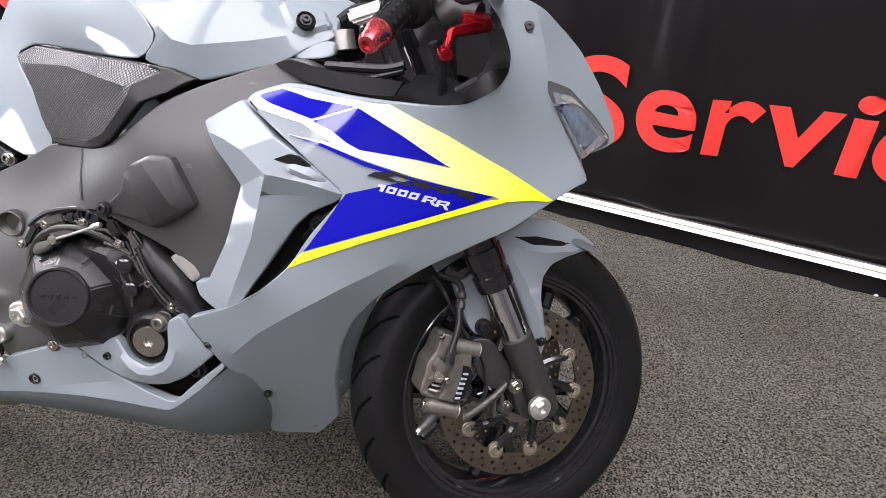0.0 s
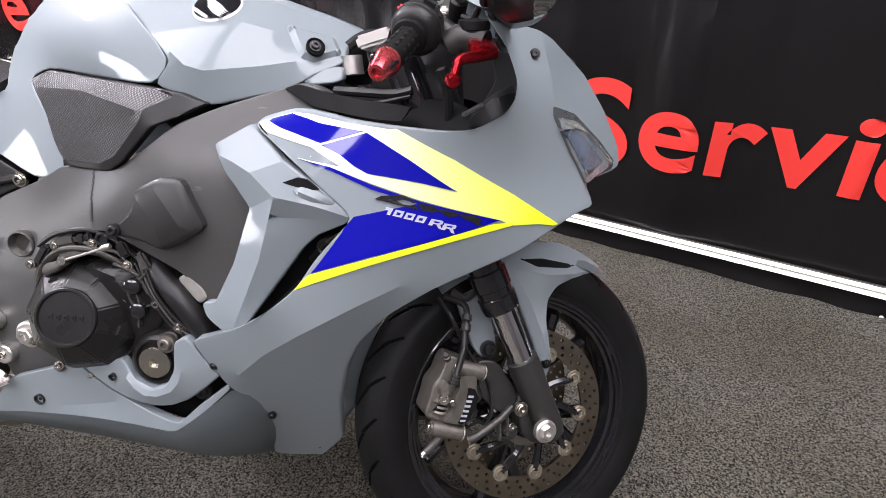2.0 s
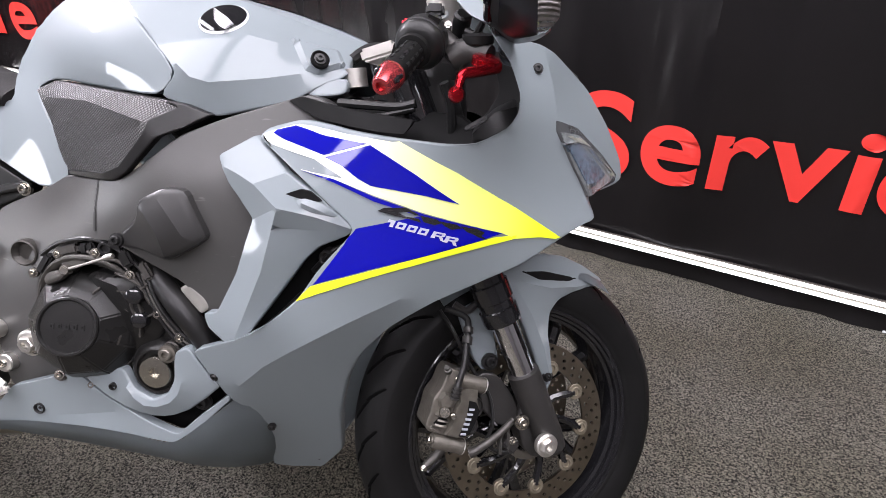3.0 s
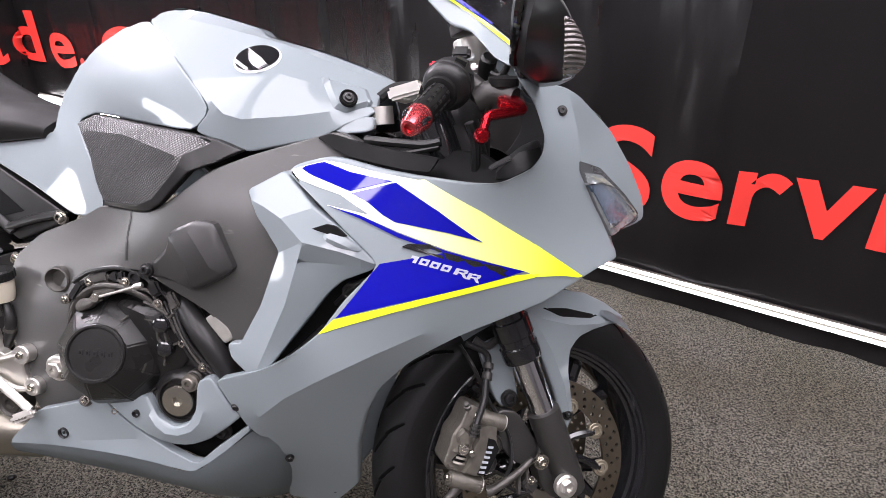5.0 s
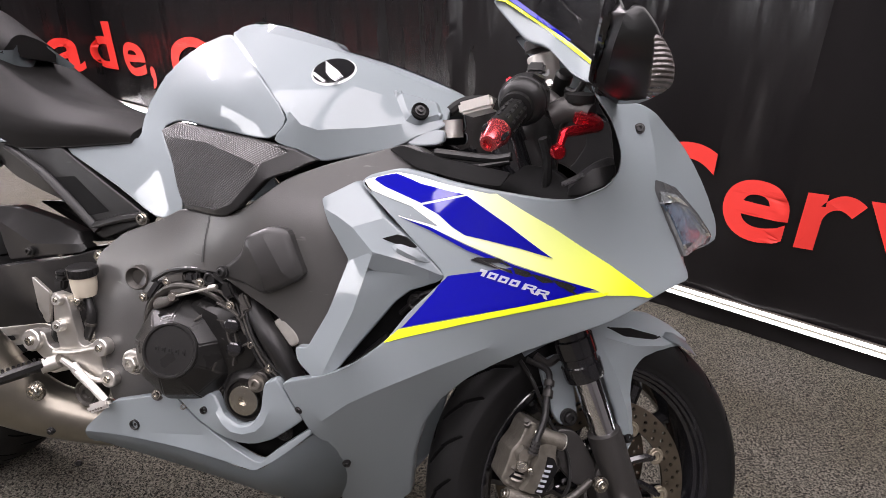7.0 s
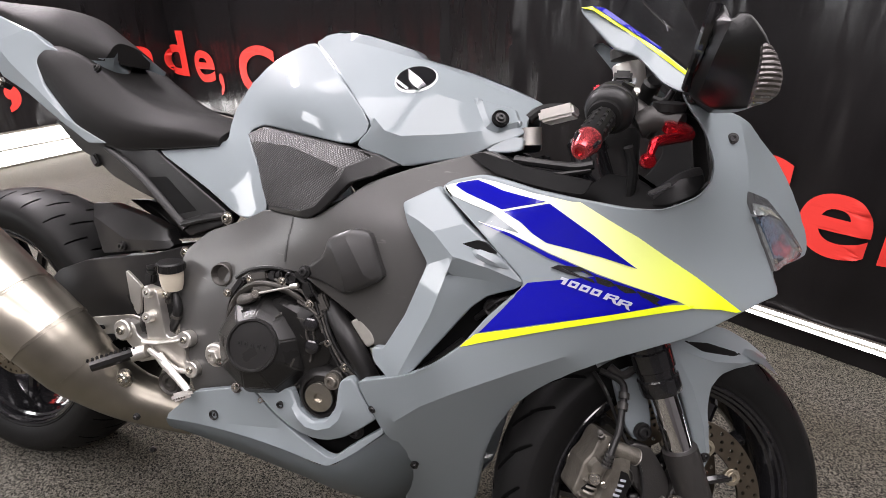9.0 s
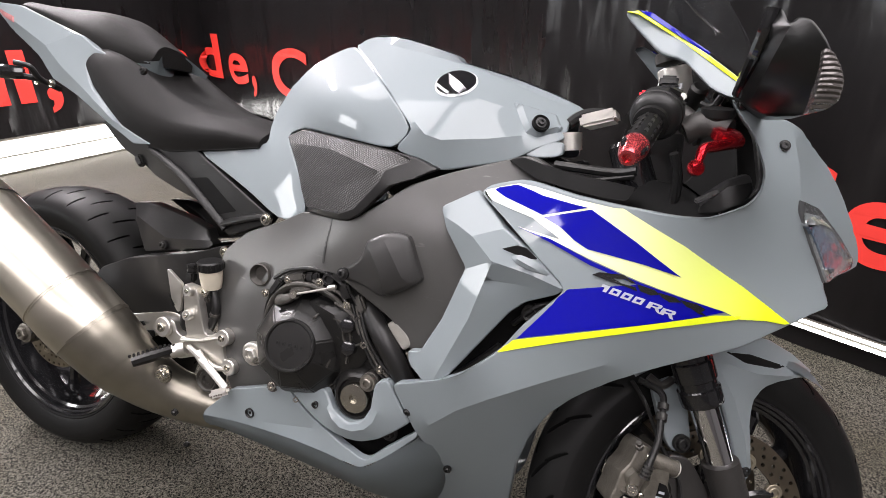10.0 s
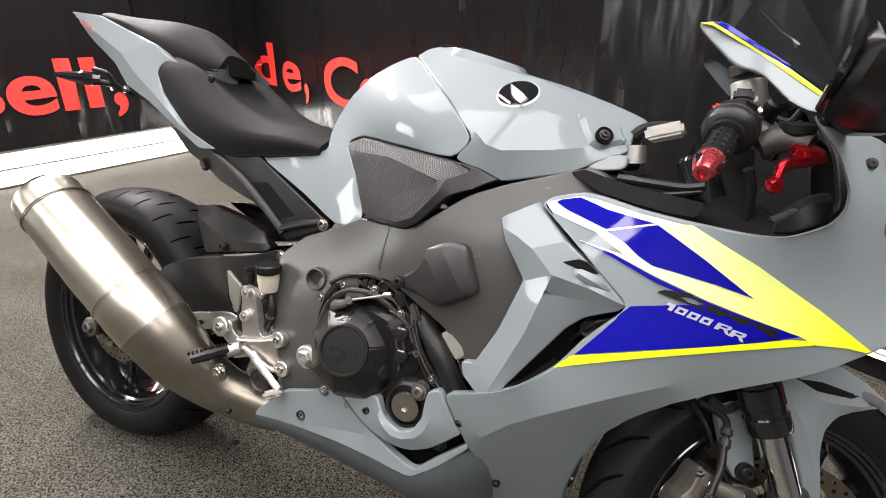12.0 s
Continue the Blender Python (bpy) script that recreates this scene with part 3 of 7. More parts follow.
wall_back = banner("wall_back", CORNER - BACK_DIR * 3.6, BACK_DIR, 3.6, "creased black vinyl banner wall with red printed words", 8.5, 0.8)


def letter(ch, start, along, s0, s1, z0, z1, lift, parent, slant=0.08):
    """One bold red letter, drawn between two places along a banner and two heights."""
    cu = bpy.data.curves.new("letter", "FONT")
    cu.body, cu.size, cu.extrude, cu.offset = ch, 1.0, 0.0, 0.02
    tmp = new("letter_curve", cu)
    data = bpy.data.meshes.new_from_object(tmp.evaluated_get(bpy.context.evaluated_depsgraph_get()))
    bpy.data.objects.remove(tmp)
    bm = bmesh.new()
    bm.from_mesh(data)
    bmesh.ops.triangulate(bm, faces=bm.faces[:])
    for _ in range(4):
        bmesh.ops.subdivide_edges(bm, edges=[e for e in bm.edges if e.calc_length() > 0.09], cuts=1)
        bmesh.ops.triangulate(bm, faces=bm.faces[:])
    bm.to_mesh(data)
    bm.free()
    xs, ys = [w.co.x for w in data.vertices], [w.co.y for w in data.vertices]
    x0, x1, y0, y1 = min(xs), max(xs), min(ys), max(ys)
    first, way, seed, folds = SHEETS[parent.name]
    out = Vector((along.y, -along.x, 0))
    for w in data.vertices:
        h = (w.co.y - y0) / (y1 - y0)
        s = s0 + (w.co.x - x0) / (x1 - x0) * (s1 - s0 - slant * (z1 - z0)) + h * slant * (z1 - z0)
        p = start + along * s
        z = z0 + h * (z1 - z0)
        if parent is wall_back and s > 0:  # the print runs on round the corner
            p = CORNER + WALL_DIR * s + Vector((WALL_DIR.y, -WALL_DIR.x, 0)) * (relief(s, z, SHEETS["wall_side"][2], SHEETS["wall_side"][3]) + lift)
        else:
            p += out * (relief((p - first).dot(way), z, seed, folds) + lift)
        w.co = (p.x, p.y, z)
    data.name = "printed_letter"
    data.materials.clear()
    data.materials.append(LETTER)
    ob = new("printed_letter", data)
    ob.parent = parent
    return ob


def on_wall(start, along, s, z, lift):
    out = Vector((along.y, -along.x, 0))
    m = Matrix((along, Vector((0, 0, 1)), out)).transposed().to_4x4()
    m.translation = start + along * s + out * lift + Vector((0, 0, z))
    return m


for ch, s0, s1, z0, z1 in (("S", -0.245, -0.045, 0.285, 0.578), ("e", -0.012, 0.170, 0.322, 0.507), ("r", 0.198, 0.335, 0.333, 0.500), ("v", 0.338, 0.520, 0.330, 0.496), ("i", 0.535, 0.595, 0.331, 0.550), ("c", 0.605, 0.770, 0.325, 0.503), ("e", 0.785, 0.965, 0.322, 0.507),
                          ("e", -4.39, -4.03, 0.464, 0.700), (",", -3.98, -3.90, 0.383, 0.545), ("C", -3.56, -3.06, 0.430, 0.770), ("o", -3.06, -2.68, 0.450, 0.655)):
    letter(ch, WALL_A, WALL_DIR, s0, s1, z0, z1, 0.006 if s0 > -3 else 0.010, wall_side, 0.0)
for ch, s0, s1, z0, z1 in (("S", -2.36, -2.05, 0.430, 0.780), ("e", -2.02, -1.735, 0.426, 0.675), ("l", -1.705, -1.61, 0.433, 0.773), ("l", -1.545, -1.45, 0.433, 0.772), (",", -1.37, -1.28, 0.352, 0.522),
                          ("T", -1.16, -0.88, 0.450, 0.800), ("r", -0.82, -0.62, 0.460, 0.700), ("a", -0.46, -0.18, 0.466, 0.722), ("d", -0.110, 0.330, 0.480, 0.835)):
    letter(ch, CORNER, BACK_DIR, s0, s1, z0, z1, 0.010, wall_back, -0.02)


def strip_light(name, start, along, length, z, tall, label, glow):
    """A low twin-channel light strip in an aluminium profile along the foot of a wall."""
    out = Vector((along.y, -along.x, 0))
    root = thing(name, None, label, "light strip", kind="structure")
    m = on_wall(start, along, length / 2, z, 0.03)
    boxed("housing", m @ pose(0, 0, -0.008), length, tall * 1.16, 0.012, GOLDY, root, 0.002)
    for k in (-1, 1):
        boxed("diffuser", m @ pose(0, k * tall * (0.33 if tall < 0.1 else 0.27), 0.002), length, tall * (0.3 if tall < 0.1 else 0.46), 0.012, glow, root, 0.002)
    return root


strip_light("light_strip", CORNER + WALL_DIR * 1.75, WALL_DIR, long_len - 1.8, 0.085, 0.03, "glowing white light strip along the foot of the banner", LED)
# added glowing strip: gives the back strip's reflection on the side banner's foot
strip_light("light_strip", CORNER + WALL_DIR * 0.06, WALL_DIR, 1.65, 0.118, 0.2, "added glowing strip for the white reflection in the banner's corner", LED_WIDE)
strip_light("light_strip", CORNER - BACK_DIR * 3.55, BACK_DIR, 3.45, 0.118, 0.2, "wide glowing white light strip along the banner's foot", LED_WIDE)

# plain walls and ceiling that close the room behind the camera
for nm, m, sx in (("wall_front", pose(0.5, -3.4, 1.3), (7.6, 0.1)), ("wall_end", pose(4.3, -0.6, 1.3, 0, 0, 90), (5.6, 0.1))):
    tagged(boxed(nm, m, sx[0], sx[1], 2.6, DARKWALL, None, 0), "plain dark painted wall", "wall", kind="structure")
tagged(boxed("ceiling", pose(0.7, 0.6, 2.65), 8.4, 8.4, 0.08, DARKWALL, None, 0), "plain dark ceiling", "ceiling", kind="structure")

# the rest of the back wall, with a daylit window that shows in the tank's gloss
for nm, at0, wide, z0, z1 in (("wall_back_near", 4.16, 1.12, 0, 2.6), ("wall_back_far", 5.98, 0.52, 0, 2.6), ("wall_back_sill", 5.22, 1.0, 0, 0.95), ("wall_back_head", 5.22, 1.0, 2.05, 2.6)):
    tagged(boxed(nm, on_wall(CORNER, BACK_DIR, -at0, (z0 + z1) / 2, -0.05), wide, z1 - z0, 0.1, DARKWALL, None, 0), "plain dark painted wall", "wall", kind="structure")
window = thing("window_1", on_wall(CORNER, BACK_DIR, -5.22, 1.5, -0.06), "bright white-framed window in the dark wall", "window", kind="structure")
for x, y, sx, sy in ((-0.48, 0, 0.04, 1.1), (0.48, 0, 0.04, 1.1), (0, -0.53, 0.92, 0.04), (0, 0.53, 0.92, 0.04)):
    boxed("window_frame", pose(x, y, 0.02), sx, sy, 0.05, WALLW, window, 0.004)
area_lamp("window_daylight", on_wall(CORNER, BACK_DIR, -5.22, 1.5, -0.05) @ pose(0, 0, 0, 180, 0, 0), 0.92, 1.02, 44, (0.95, 0.97, 1.0))


def ceiling_panel(x, y, turn, power, long, wide):
    root = thing("ceiling_light", pose(x, y, 2.6, 0, 0, turn), "flat white ceiling light panel", "ceiling light", "ceiling lights")
    boxed("light_frame", pose(0, 0, 0), long + 0.06, wide + 0.06, 0.03, WALLW, root, 0.003)
    boxed("diffuser", pose(0, 0, -0.014), long, wide, 0.008, LED, root, 0.001)
    area_lamp("ceiling_lamp", pose(x, y, 2.57, 0, 0, turn), long, wide, power)
    return root


for x, y, turn, p, long, wide in ((-0.1, -0.5, 0, 38, 2.0, 1.5), (2.1, -0.5, 0, 42, 2.0, 1.5), (-0.9, -2.5, 0, 24, 1.4, 0.7), (0.8, -2.5, 0, 30, 1.4, 0.7), (2.5, -2.4, 0, 32, 1.4, 0.7), (-0.6, 1.55, 0, 30, 1.18, 0.28), (-1.75, 0.9, 90, 150, 1.18, 0.28)):
    ceiling_panel(x, y, turn, p, long, wide)

# ---- the motorcycle: its own coordinates run x forward, y to its left, z up in its own plane ----
BIKE_POSE = pose(0, -0.07, 0, -13, 0, 0)
bike = thing("motorcycle", BIKE_POSE, "grey sports motorcycle with blue and neon yellow graphics on its stand", "motorcycle")

shell("tank_rear_cover", [(0.734, -0.030, 0.943), (0.696, -0.035, 0.927), (0.655, -0.040, 0.903), (0.619, -0.050, 0.864), (0.599, -0.060, 0.822), (0.594, -0.070, 0.797),
    (0.607, -0.090, 0.765), (0.454, -0.105, 0.745), (0.582, -0.118, 0.686), (0.664, -0.133, 0.643), (0.711, -0.142, 0.654), (0.730, -0.152, 0.671), (0.684, -0.120, 0.741), (0.647, -0.096, 0.784),
    (0.676, -0.090, 0.799), (0.880, -0.158, 0.777), (0.912, -0.165, 0.808), (0.848, -0.128, 0.866)],
    [(0.815, -0.148, 0.810), (0.702, -0.112, 0.840), (0.779, -0.120, 0.870), (0.650, -0.115, 0.738), (0.632, -0.095, 0.780)], GREY, bike, corner=0.03, cell=0.009, soft=30, label="glossy grey tank cover with a long side tail")
tank_front = shell("tank_front_cover", [(0.734, -0.030, 0.943), (0.769, -0.000, 0.963), (0.823, -0.000, 0.958), (0.916, -0.000, 0.933), (0.922, -0.000, 0.923), (1.009, -0.000, 0.902), (1.081, -0.000, 0.879),
    (1.128, -0.012, 0.858), (1.111, -0.060, 0.833), (1.113, -0.080, 0.811), (1.078, -0.102, 0.794), (1.040, -0.128, 0.772), (0.958, -0.160, 0.753), (0.883, -0.160, 0.778), (0.914, -0.167, 0.807), (0.850, -0.130, 0.866)],
    [(0.951, -0.138, 0.879), (0.874, -0.075, 0.918), (0.904, -0.143, 0.857), (1.079, -0.100, 0.828), (0.975, -0.142, 0.861), (1.028, -0.098, 0.861), (0.933, -0.168, 0.814), (1.034, -0.125, 0.808), (0.987, -0.152, 0.795),
     (0.974, -0.070, 0.898), (1.040, -0.050, 0.875)], GREY, bike, soft=16, creases=[[(0.918, -0.170, 0.818), (0.936, -0.173, 0.802), (0.959, -0.170, 0.796), (1.018, -0.140, 0.803), (1.058, -0.113, 0.811)], [(0.990, -0.117, 0.858), (1.024, -0.102, 0.850)], [(0.809, -0.045, 0.941), (0.876, -0.060, 0.927), (0.970, -0.060, 0.905), (1.092, -0.035, 0.863)]], label="glossy grey fuel tank cover")
pad = shell("tank_pad", [(0.651, -0.098, 0.782), (0.680, -0.093, 0.796), (0.882, -0.162, 0.775), (0.923, -0.176, 0.766), (0.891, -0.199, 0.746), (0.883, -0.200, 0.731), (0.848, -0.202, 0.689), (0.817, -0.196, 0.677), (0.734, -0.158, 0.675), (0.687, -0.122, 0.742)],
    [], GRIP, bike, soft=40, cell=0.009, corner=0.004, creases=[[(0.670, -0.108, 0.772), (0.770, -0.150, 0.769), (0.878, -0.196, 0.747)], [(0.735, -0.158, 0.691), (0.877, -0.195, 0.742)]], label="black textured rubber tank grip")
shell("tank_pad_arm", [(0.887, -0.168, 0.774), (0.928, -0.180, 0.769), (0.959, -0.169, 0.756), (0.928, -0.193, 0.739), (0.902, -0.204, 0.728), (0.859, -0.208, 0.684), (0.838, -0.202, 0.672), (0.819, -0.198, 0.670), (0.738, -0.161, 0.670), (0.740, -0.162, 0.677), (0.820, -0.201, 0.680), (0.848, -0.207, 0.691), (0.887, -0.207, 0.734), (0.892, -0.202, 0.749), (0.922, -0.182, 0.765)],
    [], PLASTIC, bike, soft=20, cell=0.008, corner=0.003, bevel=0.002)
shell("tank_bracket", [(1.056, -0.105, 0.791), (1.069, -0.100, 0.800), (1.113, -0.085, 0.808), (1.114, -0.090, 0.789), (1.102, -0.100, 0.784), (1.069, -0.108, 0.782)], [], GREY, bike, soft=1, cell=0.01)

main_frame = shell("main_frame", [(0.674, -0.137, 0.643), (0.596, -0.128, 0.614), (0.546, -0.128, 0.575), (0.544, -0.148, 0.502), (0.564, -0.165, 0.425), (0.600, -0.172, 0.334), (0.700, -0.175, 0.360),
    (0.677, -0.178, 0.416), (0.668, -0.178, 0.464), (0.676, -0.178, 0.516), (0.705, -0.182, 0.552), (0.761, -0.190, 0.583), (0.818, -0.200, 0.590), (0.851, -0.200, 0.572), (0.917, -0.198, 0.535), (0.949, -0.195, 0.491),
    (0.997, -0.190, 0.498), (1.047, -0.185, 0.599), (1.101, -0.150, 0.696), (1.116, -0.125, 0.765), (1.076, -0.125, 0.786), (1.042, -0.138, 0.775), (0.973, -0.165, 0.752), (0.924, -0.186, 0.731), (0.872, -0.196, 0.692), (0.837, -0.194, 0.671), (0.728, -0.152, 0.668)],
    [(0.818, -0.215, 0.632), (0.706, -0.178, 0.617), (0.920, -0.217, 0.666), (0.991, -0.198, 0.699), (0.976, -0.208, 0.588), (0.597, -0.155, 0.555), (0.624, -0.178, 0.443), (0.883, -0.212, 0.667), (1.037, -0.158, 0.733)],
    BLACK, bike, thick=0.03, soft=14, cell=0.014, label="matt black aluminium frame spar, lightly scuffed")
shell("frame_cover", [(0.874, -0.226, 0.627), (0.880, -0.226, 0.651), (0.916, -0.226, 0.668), (0.943, -0.226, 0.666), (0.966, -0.224, 0.607), (0.955, -0.224, 0.597), (0.910, -0.224, 0.572), (0.875, -0.224, 0.586), (0.843, -0.222, 0.588), (0.842, -0.222, 0.602)],
    [], COVER, bike, thick=0.022, cell=0.007, bevel=0.007, soft=5, corner=0.008, creases=[[(0.895, -0.236, 0.640), (0.912, -0.238, 0.612), (0.918, -0.236, 0.585)], [(0.916, -0.234, 0.655), (0.944, -0.236, 0.612)]], label="black plastic frame cover")
raised("weld_seam", [(0.800, 0.668), (0.804, 0.669), (0.799, 0.601), (0.794, 0.600)], main_frame, COVER, bike, height=0.0018, bevel=0.001, cell=0.008)
shell("frame_top_cover", [(1.050, -0.140, 0.776), (1.067, -0.135, 0.782), (1.098, -0.135, 0.774), (1.133, -0.140, 0.767), (1.175, -0.150, 0.762), (1.221, -0.165, 0.757), (1.212, -0.185, 0.741), (1.180, -0.178, 0.742), (1.139, -0.165, 0.747), (1.094, -0.156, 0.755)], [], DARK, bike, soft=8, cell=0.009, bevel=0.0015, corner=0.004, label="black plastic cover over the frame head")
bolt((0.848, -0.226, 0.599), (0, -1, 0.1), 0.006, bike, PLASTIC)
turned("frame_plug", [(0.019, -0.01), (0.019, 0.002), (0.017, 0.003), (0.012, -0.006), (0, -0.006)], axis_frame((0.662, -0.175, 0.557), (0.1, -1, 0)), DUSTY, bike, 20)
hexnut((0.668, -0.196, 0.428), (0, -1, 0), 0.0125, bike)
bolt((0.631, -0.125, 0.640), (0, -1, 0.05), 0.0075, bike)
bolt((0.536, -0.118, 0.566), (0, -1, 0.05), 0.0075, bike)

# fairing
side = shell("side_fairing", [(1.028, -0.186, 0.732), (1.039, -0.180, 0.743), (1.078, -0.174, 0.754), (1.101, -0.177, 0.752), (1.154, -0.191, 0.742), (1.202, -0.202, 0.737), (1.269, -0.222, 0.733), (1.302, -0.230, 0.735),
    (1.336, -0.230, 0.753), (1.347, -0.226, 0.770), (1.348, -0.219, 0.791), (1.334, -0.206, 0.826), (1.316, -0.197, 0.849), (1.306, -0.190, 0.866), (1.321, -0.187, 0.854), (1.367, -0.172, 0.847), (1.385, -0.155, 0.839),
    (1.407, -0.100, 0.826), (1.439, -0.060, 0.800), (1.473, -0.035, 0.753), (1.499, -0.020, 0.704), (1.501, -0.030, 0.679), (1.486, -0.060, 0.674), (1.442, -0.125, 0.667),
    (1.457, -0.120, 0.636), (1.434, -0.150, 0.632), (1.410, -0.168, 0.619), (1.363, -0.185, 0.587), (1.309, -0.190, 0.560), (1.253, -0.192, 0.531), (1.194, -0.188, 0.490), (1.152, -0.172, 0.442),
    (1.126, -0.150, 0.390), (1.105, -0.122, 0.320), (1.089, -0.070, 0.211), (1.045, -0.045, 0.155), (0.956, -0.052, 0.154), (1.001, -0.155, 0.303), (0.971, -0.209, 0.376), (0.933, -0.224, 0.451),
    (1.008, -0.234, 0.478), (1.041, -0.243, 0.498), (1.065, -0.234, 0.517), (1.084, -0.222, 0.534), (1.111, -0.217, 0.574), (1.159, -0.218, 0.627), (1.118, -0.213, 0.662), (1.072, -0.205, 0.701)],
    [(1.282, -0.213, 0.666), (1.323, -0.201, 0.628), (1.204, -0.217, 0.687), (1.135, -0.193, 0.703), (1.190, -0.228, 0.588), (1.099, -0.232, 0.529), (1.247, -0.217, 0.609), (1.409, -0.172, 0.621),
     (1.309, -0.216, 0.643), (1.397, -0.174, 0.751), (1.383, -0.172, 0.796), (1.426, -0.150, 0.702), (1.357, -0.215, 0.709), (1.370, -0.180, 0.814), (1.218, -0.212, 0.470), (1.101, -0.192, 0.384), (1.048, -0.216, 0.410), (1.159, -0.216, 0.468), (1.179, -0.226, 0.520),
     (1.038, -0.135, 0.267), (1.078, -0.219, 0.443), (1.033, -0.230, 0.453), (1.167, -0.222, 0.526), (1.256, -0.222, 0.716)],
    GREY, bike, soft=90, cell=0.012, creases=[[(1.089, -0.224, 0.537), (1.179, -0.228, 0.575), (1.276, -0.216, 0.606), (1.350, -0.197, 0.624), (1.405, -0.171, 0.622)], [(1.374, -0.166, 0.838), (1.386, -0.172, 0.799), (1.395, -0.172, 0.757), (1.418, -0.155, 0.705), (1.452, -0.124, 0.642)], [(0.994, -0.218, 0.401), (1.033, -0.223, 0.436), (1.076, -0.224, 0.464), (1.155, -0.221, 0.510), (1.215, -0.216, 0.542)]], label="glossy grey side fairing")
inner = shell("inner_fairing", [(0.978, -0.196, 0.708), (0.989, -0.200, 0.679), (1.023, -0.206, 0.632), (0.998, -0.213, 0.558), (0.972, -0.220, 0.507), (0.954, -0.221, 0.505), (0.958, -0.222, 0.486), (0.986, -0.226, 0.464),
    (1.013, -0.226, 0.477), (1.048, -0.208, 0.526), (1.086, -0.198, 0.579), (1.107, -0.198, 0.598), (1.146, -0.210, 0.617), (1.157, -0.214, 0.627), (1.131, -0.213, 0.650), (1.116, -0.212, 0.662), (1.071, -0.206, 0.692), (1.022, -0.170, 0.733), (1.018, -0.178, 0.732)],
    [], GREY, bike, soft=60, cell=0.008, bevel=0.002, corner=0.005, creases=[[(1.026, -0.208, 0.632), (1.064, -0.227, 0.651), (1.112, -0.222, 0.641), (1.152, -0.216, 0.628)], [(1.063, -0.226, 0.646), (1.039, -0.226, 0.568), (1.000, -0.230, 0.478)], [(0.990, -0.204, 0.695), (1.008, -0.210, 0.689), (1.032, -0.216, 0.677), (1.062, -0.226, 0.652)], [(1.035, -0.215, 0.679), (1.069, -0.208, 0.691)], [(1.056, -0.214, 0.623), (1.096, -0.213, 0.623), (1.143, -0.213, 0.621)]], label="glossy grey inner air duct panel")
# near-black sheets paint the shade inside the duct and the vent
shell("duct_shade", [(0.987, -0.170, 0.444), (1.060, -0.170, 0.475), (1.124, -0.165, 0.564), (1.158, -0.165, 0.618), (1.112, -0.165, 0.639), (1.045, -0.165, 0.577)], [], DARK, bike, soft=0, cell=0.03)
shell("vent_shade", [(1.072, -0.218, 0.667), (1.092, -0.218, 0.674), (1.104, -0.218, 0.672), (1.119, -0.218, 0.660), (1.103, -0.220, 0.660)], [], DARK, bike, thick=0.004, cell=0.006, bevel=0.0005, soft=0, corner=0.002)
shell("vent_scoop", [(1.083, -0.218, 0.660), (1.098, -0.218, 0.665), (1.118, -0.218, 0.659), (1.137, -0.217, 0.645), (1.134, -0.218, 0.641), (1.108, -0.223, 0.646), (1.092, -0.222, 0.652)], [], GREY, bike, thick=0.006, cell=0.005, bevel=0.002, soft=10, corner=0.004, creases=[[(1.096, -0.227, 0.659), (1.123, -0.225, 0.648)]])
hose("duct_cable", [(1.088, -0.172, 0.557), (1.106, -0.180, 0.576), (1.122, -0.180, 0.591), (1.142, -0.175, 0.597)], 0.004, PLASTIC, bike, 8, 4)
turned("duct_connector", [(0.012, -0.02), (0.012, 0.004), (0.009, 0.007), (0.006, 0.004), (0, 0.004)], axis_frame((1.111, -0.178, 0.578), (0, -1, 0)), FORK, bike, 18)
hose("duct_pipe", [(1.014, -0.178, 0.464), (1.045, -0.182, 0.493), (1.076, -0.180, 0.524)], 0.007, ENGINE, bike, 10, 4)

shell("belly_pan_upper", [(0.742, -0.205, 0.395), (0.814, -0.205, 0.404), (0.833, -0.212, 0.377), (0.862, -0.217, 0.367), (0.887, -0.219, 0.378), (0.901, -0.221, 0.401), (0.905, -0.222, 0.435), (0.909, -0.222, 0.446), (0.924, -0.222, 0.453), (0.930, -0.222, 0.448),
    (0.953, -0.219, 0.410), (0.964, -0.215, 0.395), (0.942, -0.213, 0.375), (0.913, -0.212, 0.352), (0.883, -0.210, 0.338), (0.847, -0.209, 0.337), (0.815, -0.208, 0.344), (0.787, -0.207, 0.358), (0.761, -0.206, 0.377)],
    [], GREY, bike, soft=60, cell=0.008, bevel=0.003, corner=0.006, creases=[[(0.824, -0.215, 0.381), (0.836, -0.218, 0.367), (0.852, -0.221, 0.359), (0.873, -0.223, 0.360), (0.895, -0.225, 0.370), (0.909, -0.226, 0.385), (0.916, -0.226, 0.403)]], label="glossy grey belly fairing")
shell("belly_pan_lower", [(0.538, -0.168, 0.281), (0.588, -0.186, 0.323), (0.621, -0.196, 0.353), (0.739, -0.203, 0.392), (0.759, -0.204, 0.373), (0.784, -0.205, 0.355), (0.808, -0.206, 0.343), (0.849, -0.210, 0.325), (0.885, -0.216, 0.316), (0.899, -0.218, 0.317), (0.924, -0.217, 0.341), (0.973, -0.211, 0.381), (0.974, -0.209, 0.372),
    (0.930, -0.218, 0.330), (0.889, -0.219, 0.301), (0.821, -0.212, 0.302), (0.744, -0.205, 0.302), (0.640, -0.196, 0.295), (0.536, -0.172, 0.270)],
    [], GREY, bike, soft=120, cell=0.009, bevel=0.0015, corner=0.004, creases=[[(0.695, -0.200, 0.315), (0.752, -0.200, 0.324), (0.789, -0.200, 0.330)]], label="glossy grey lower belly pan")
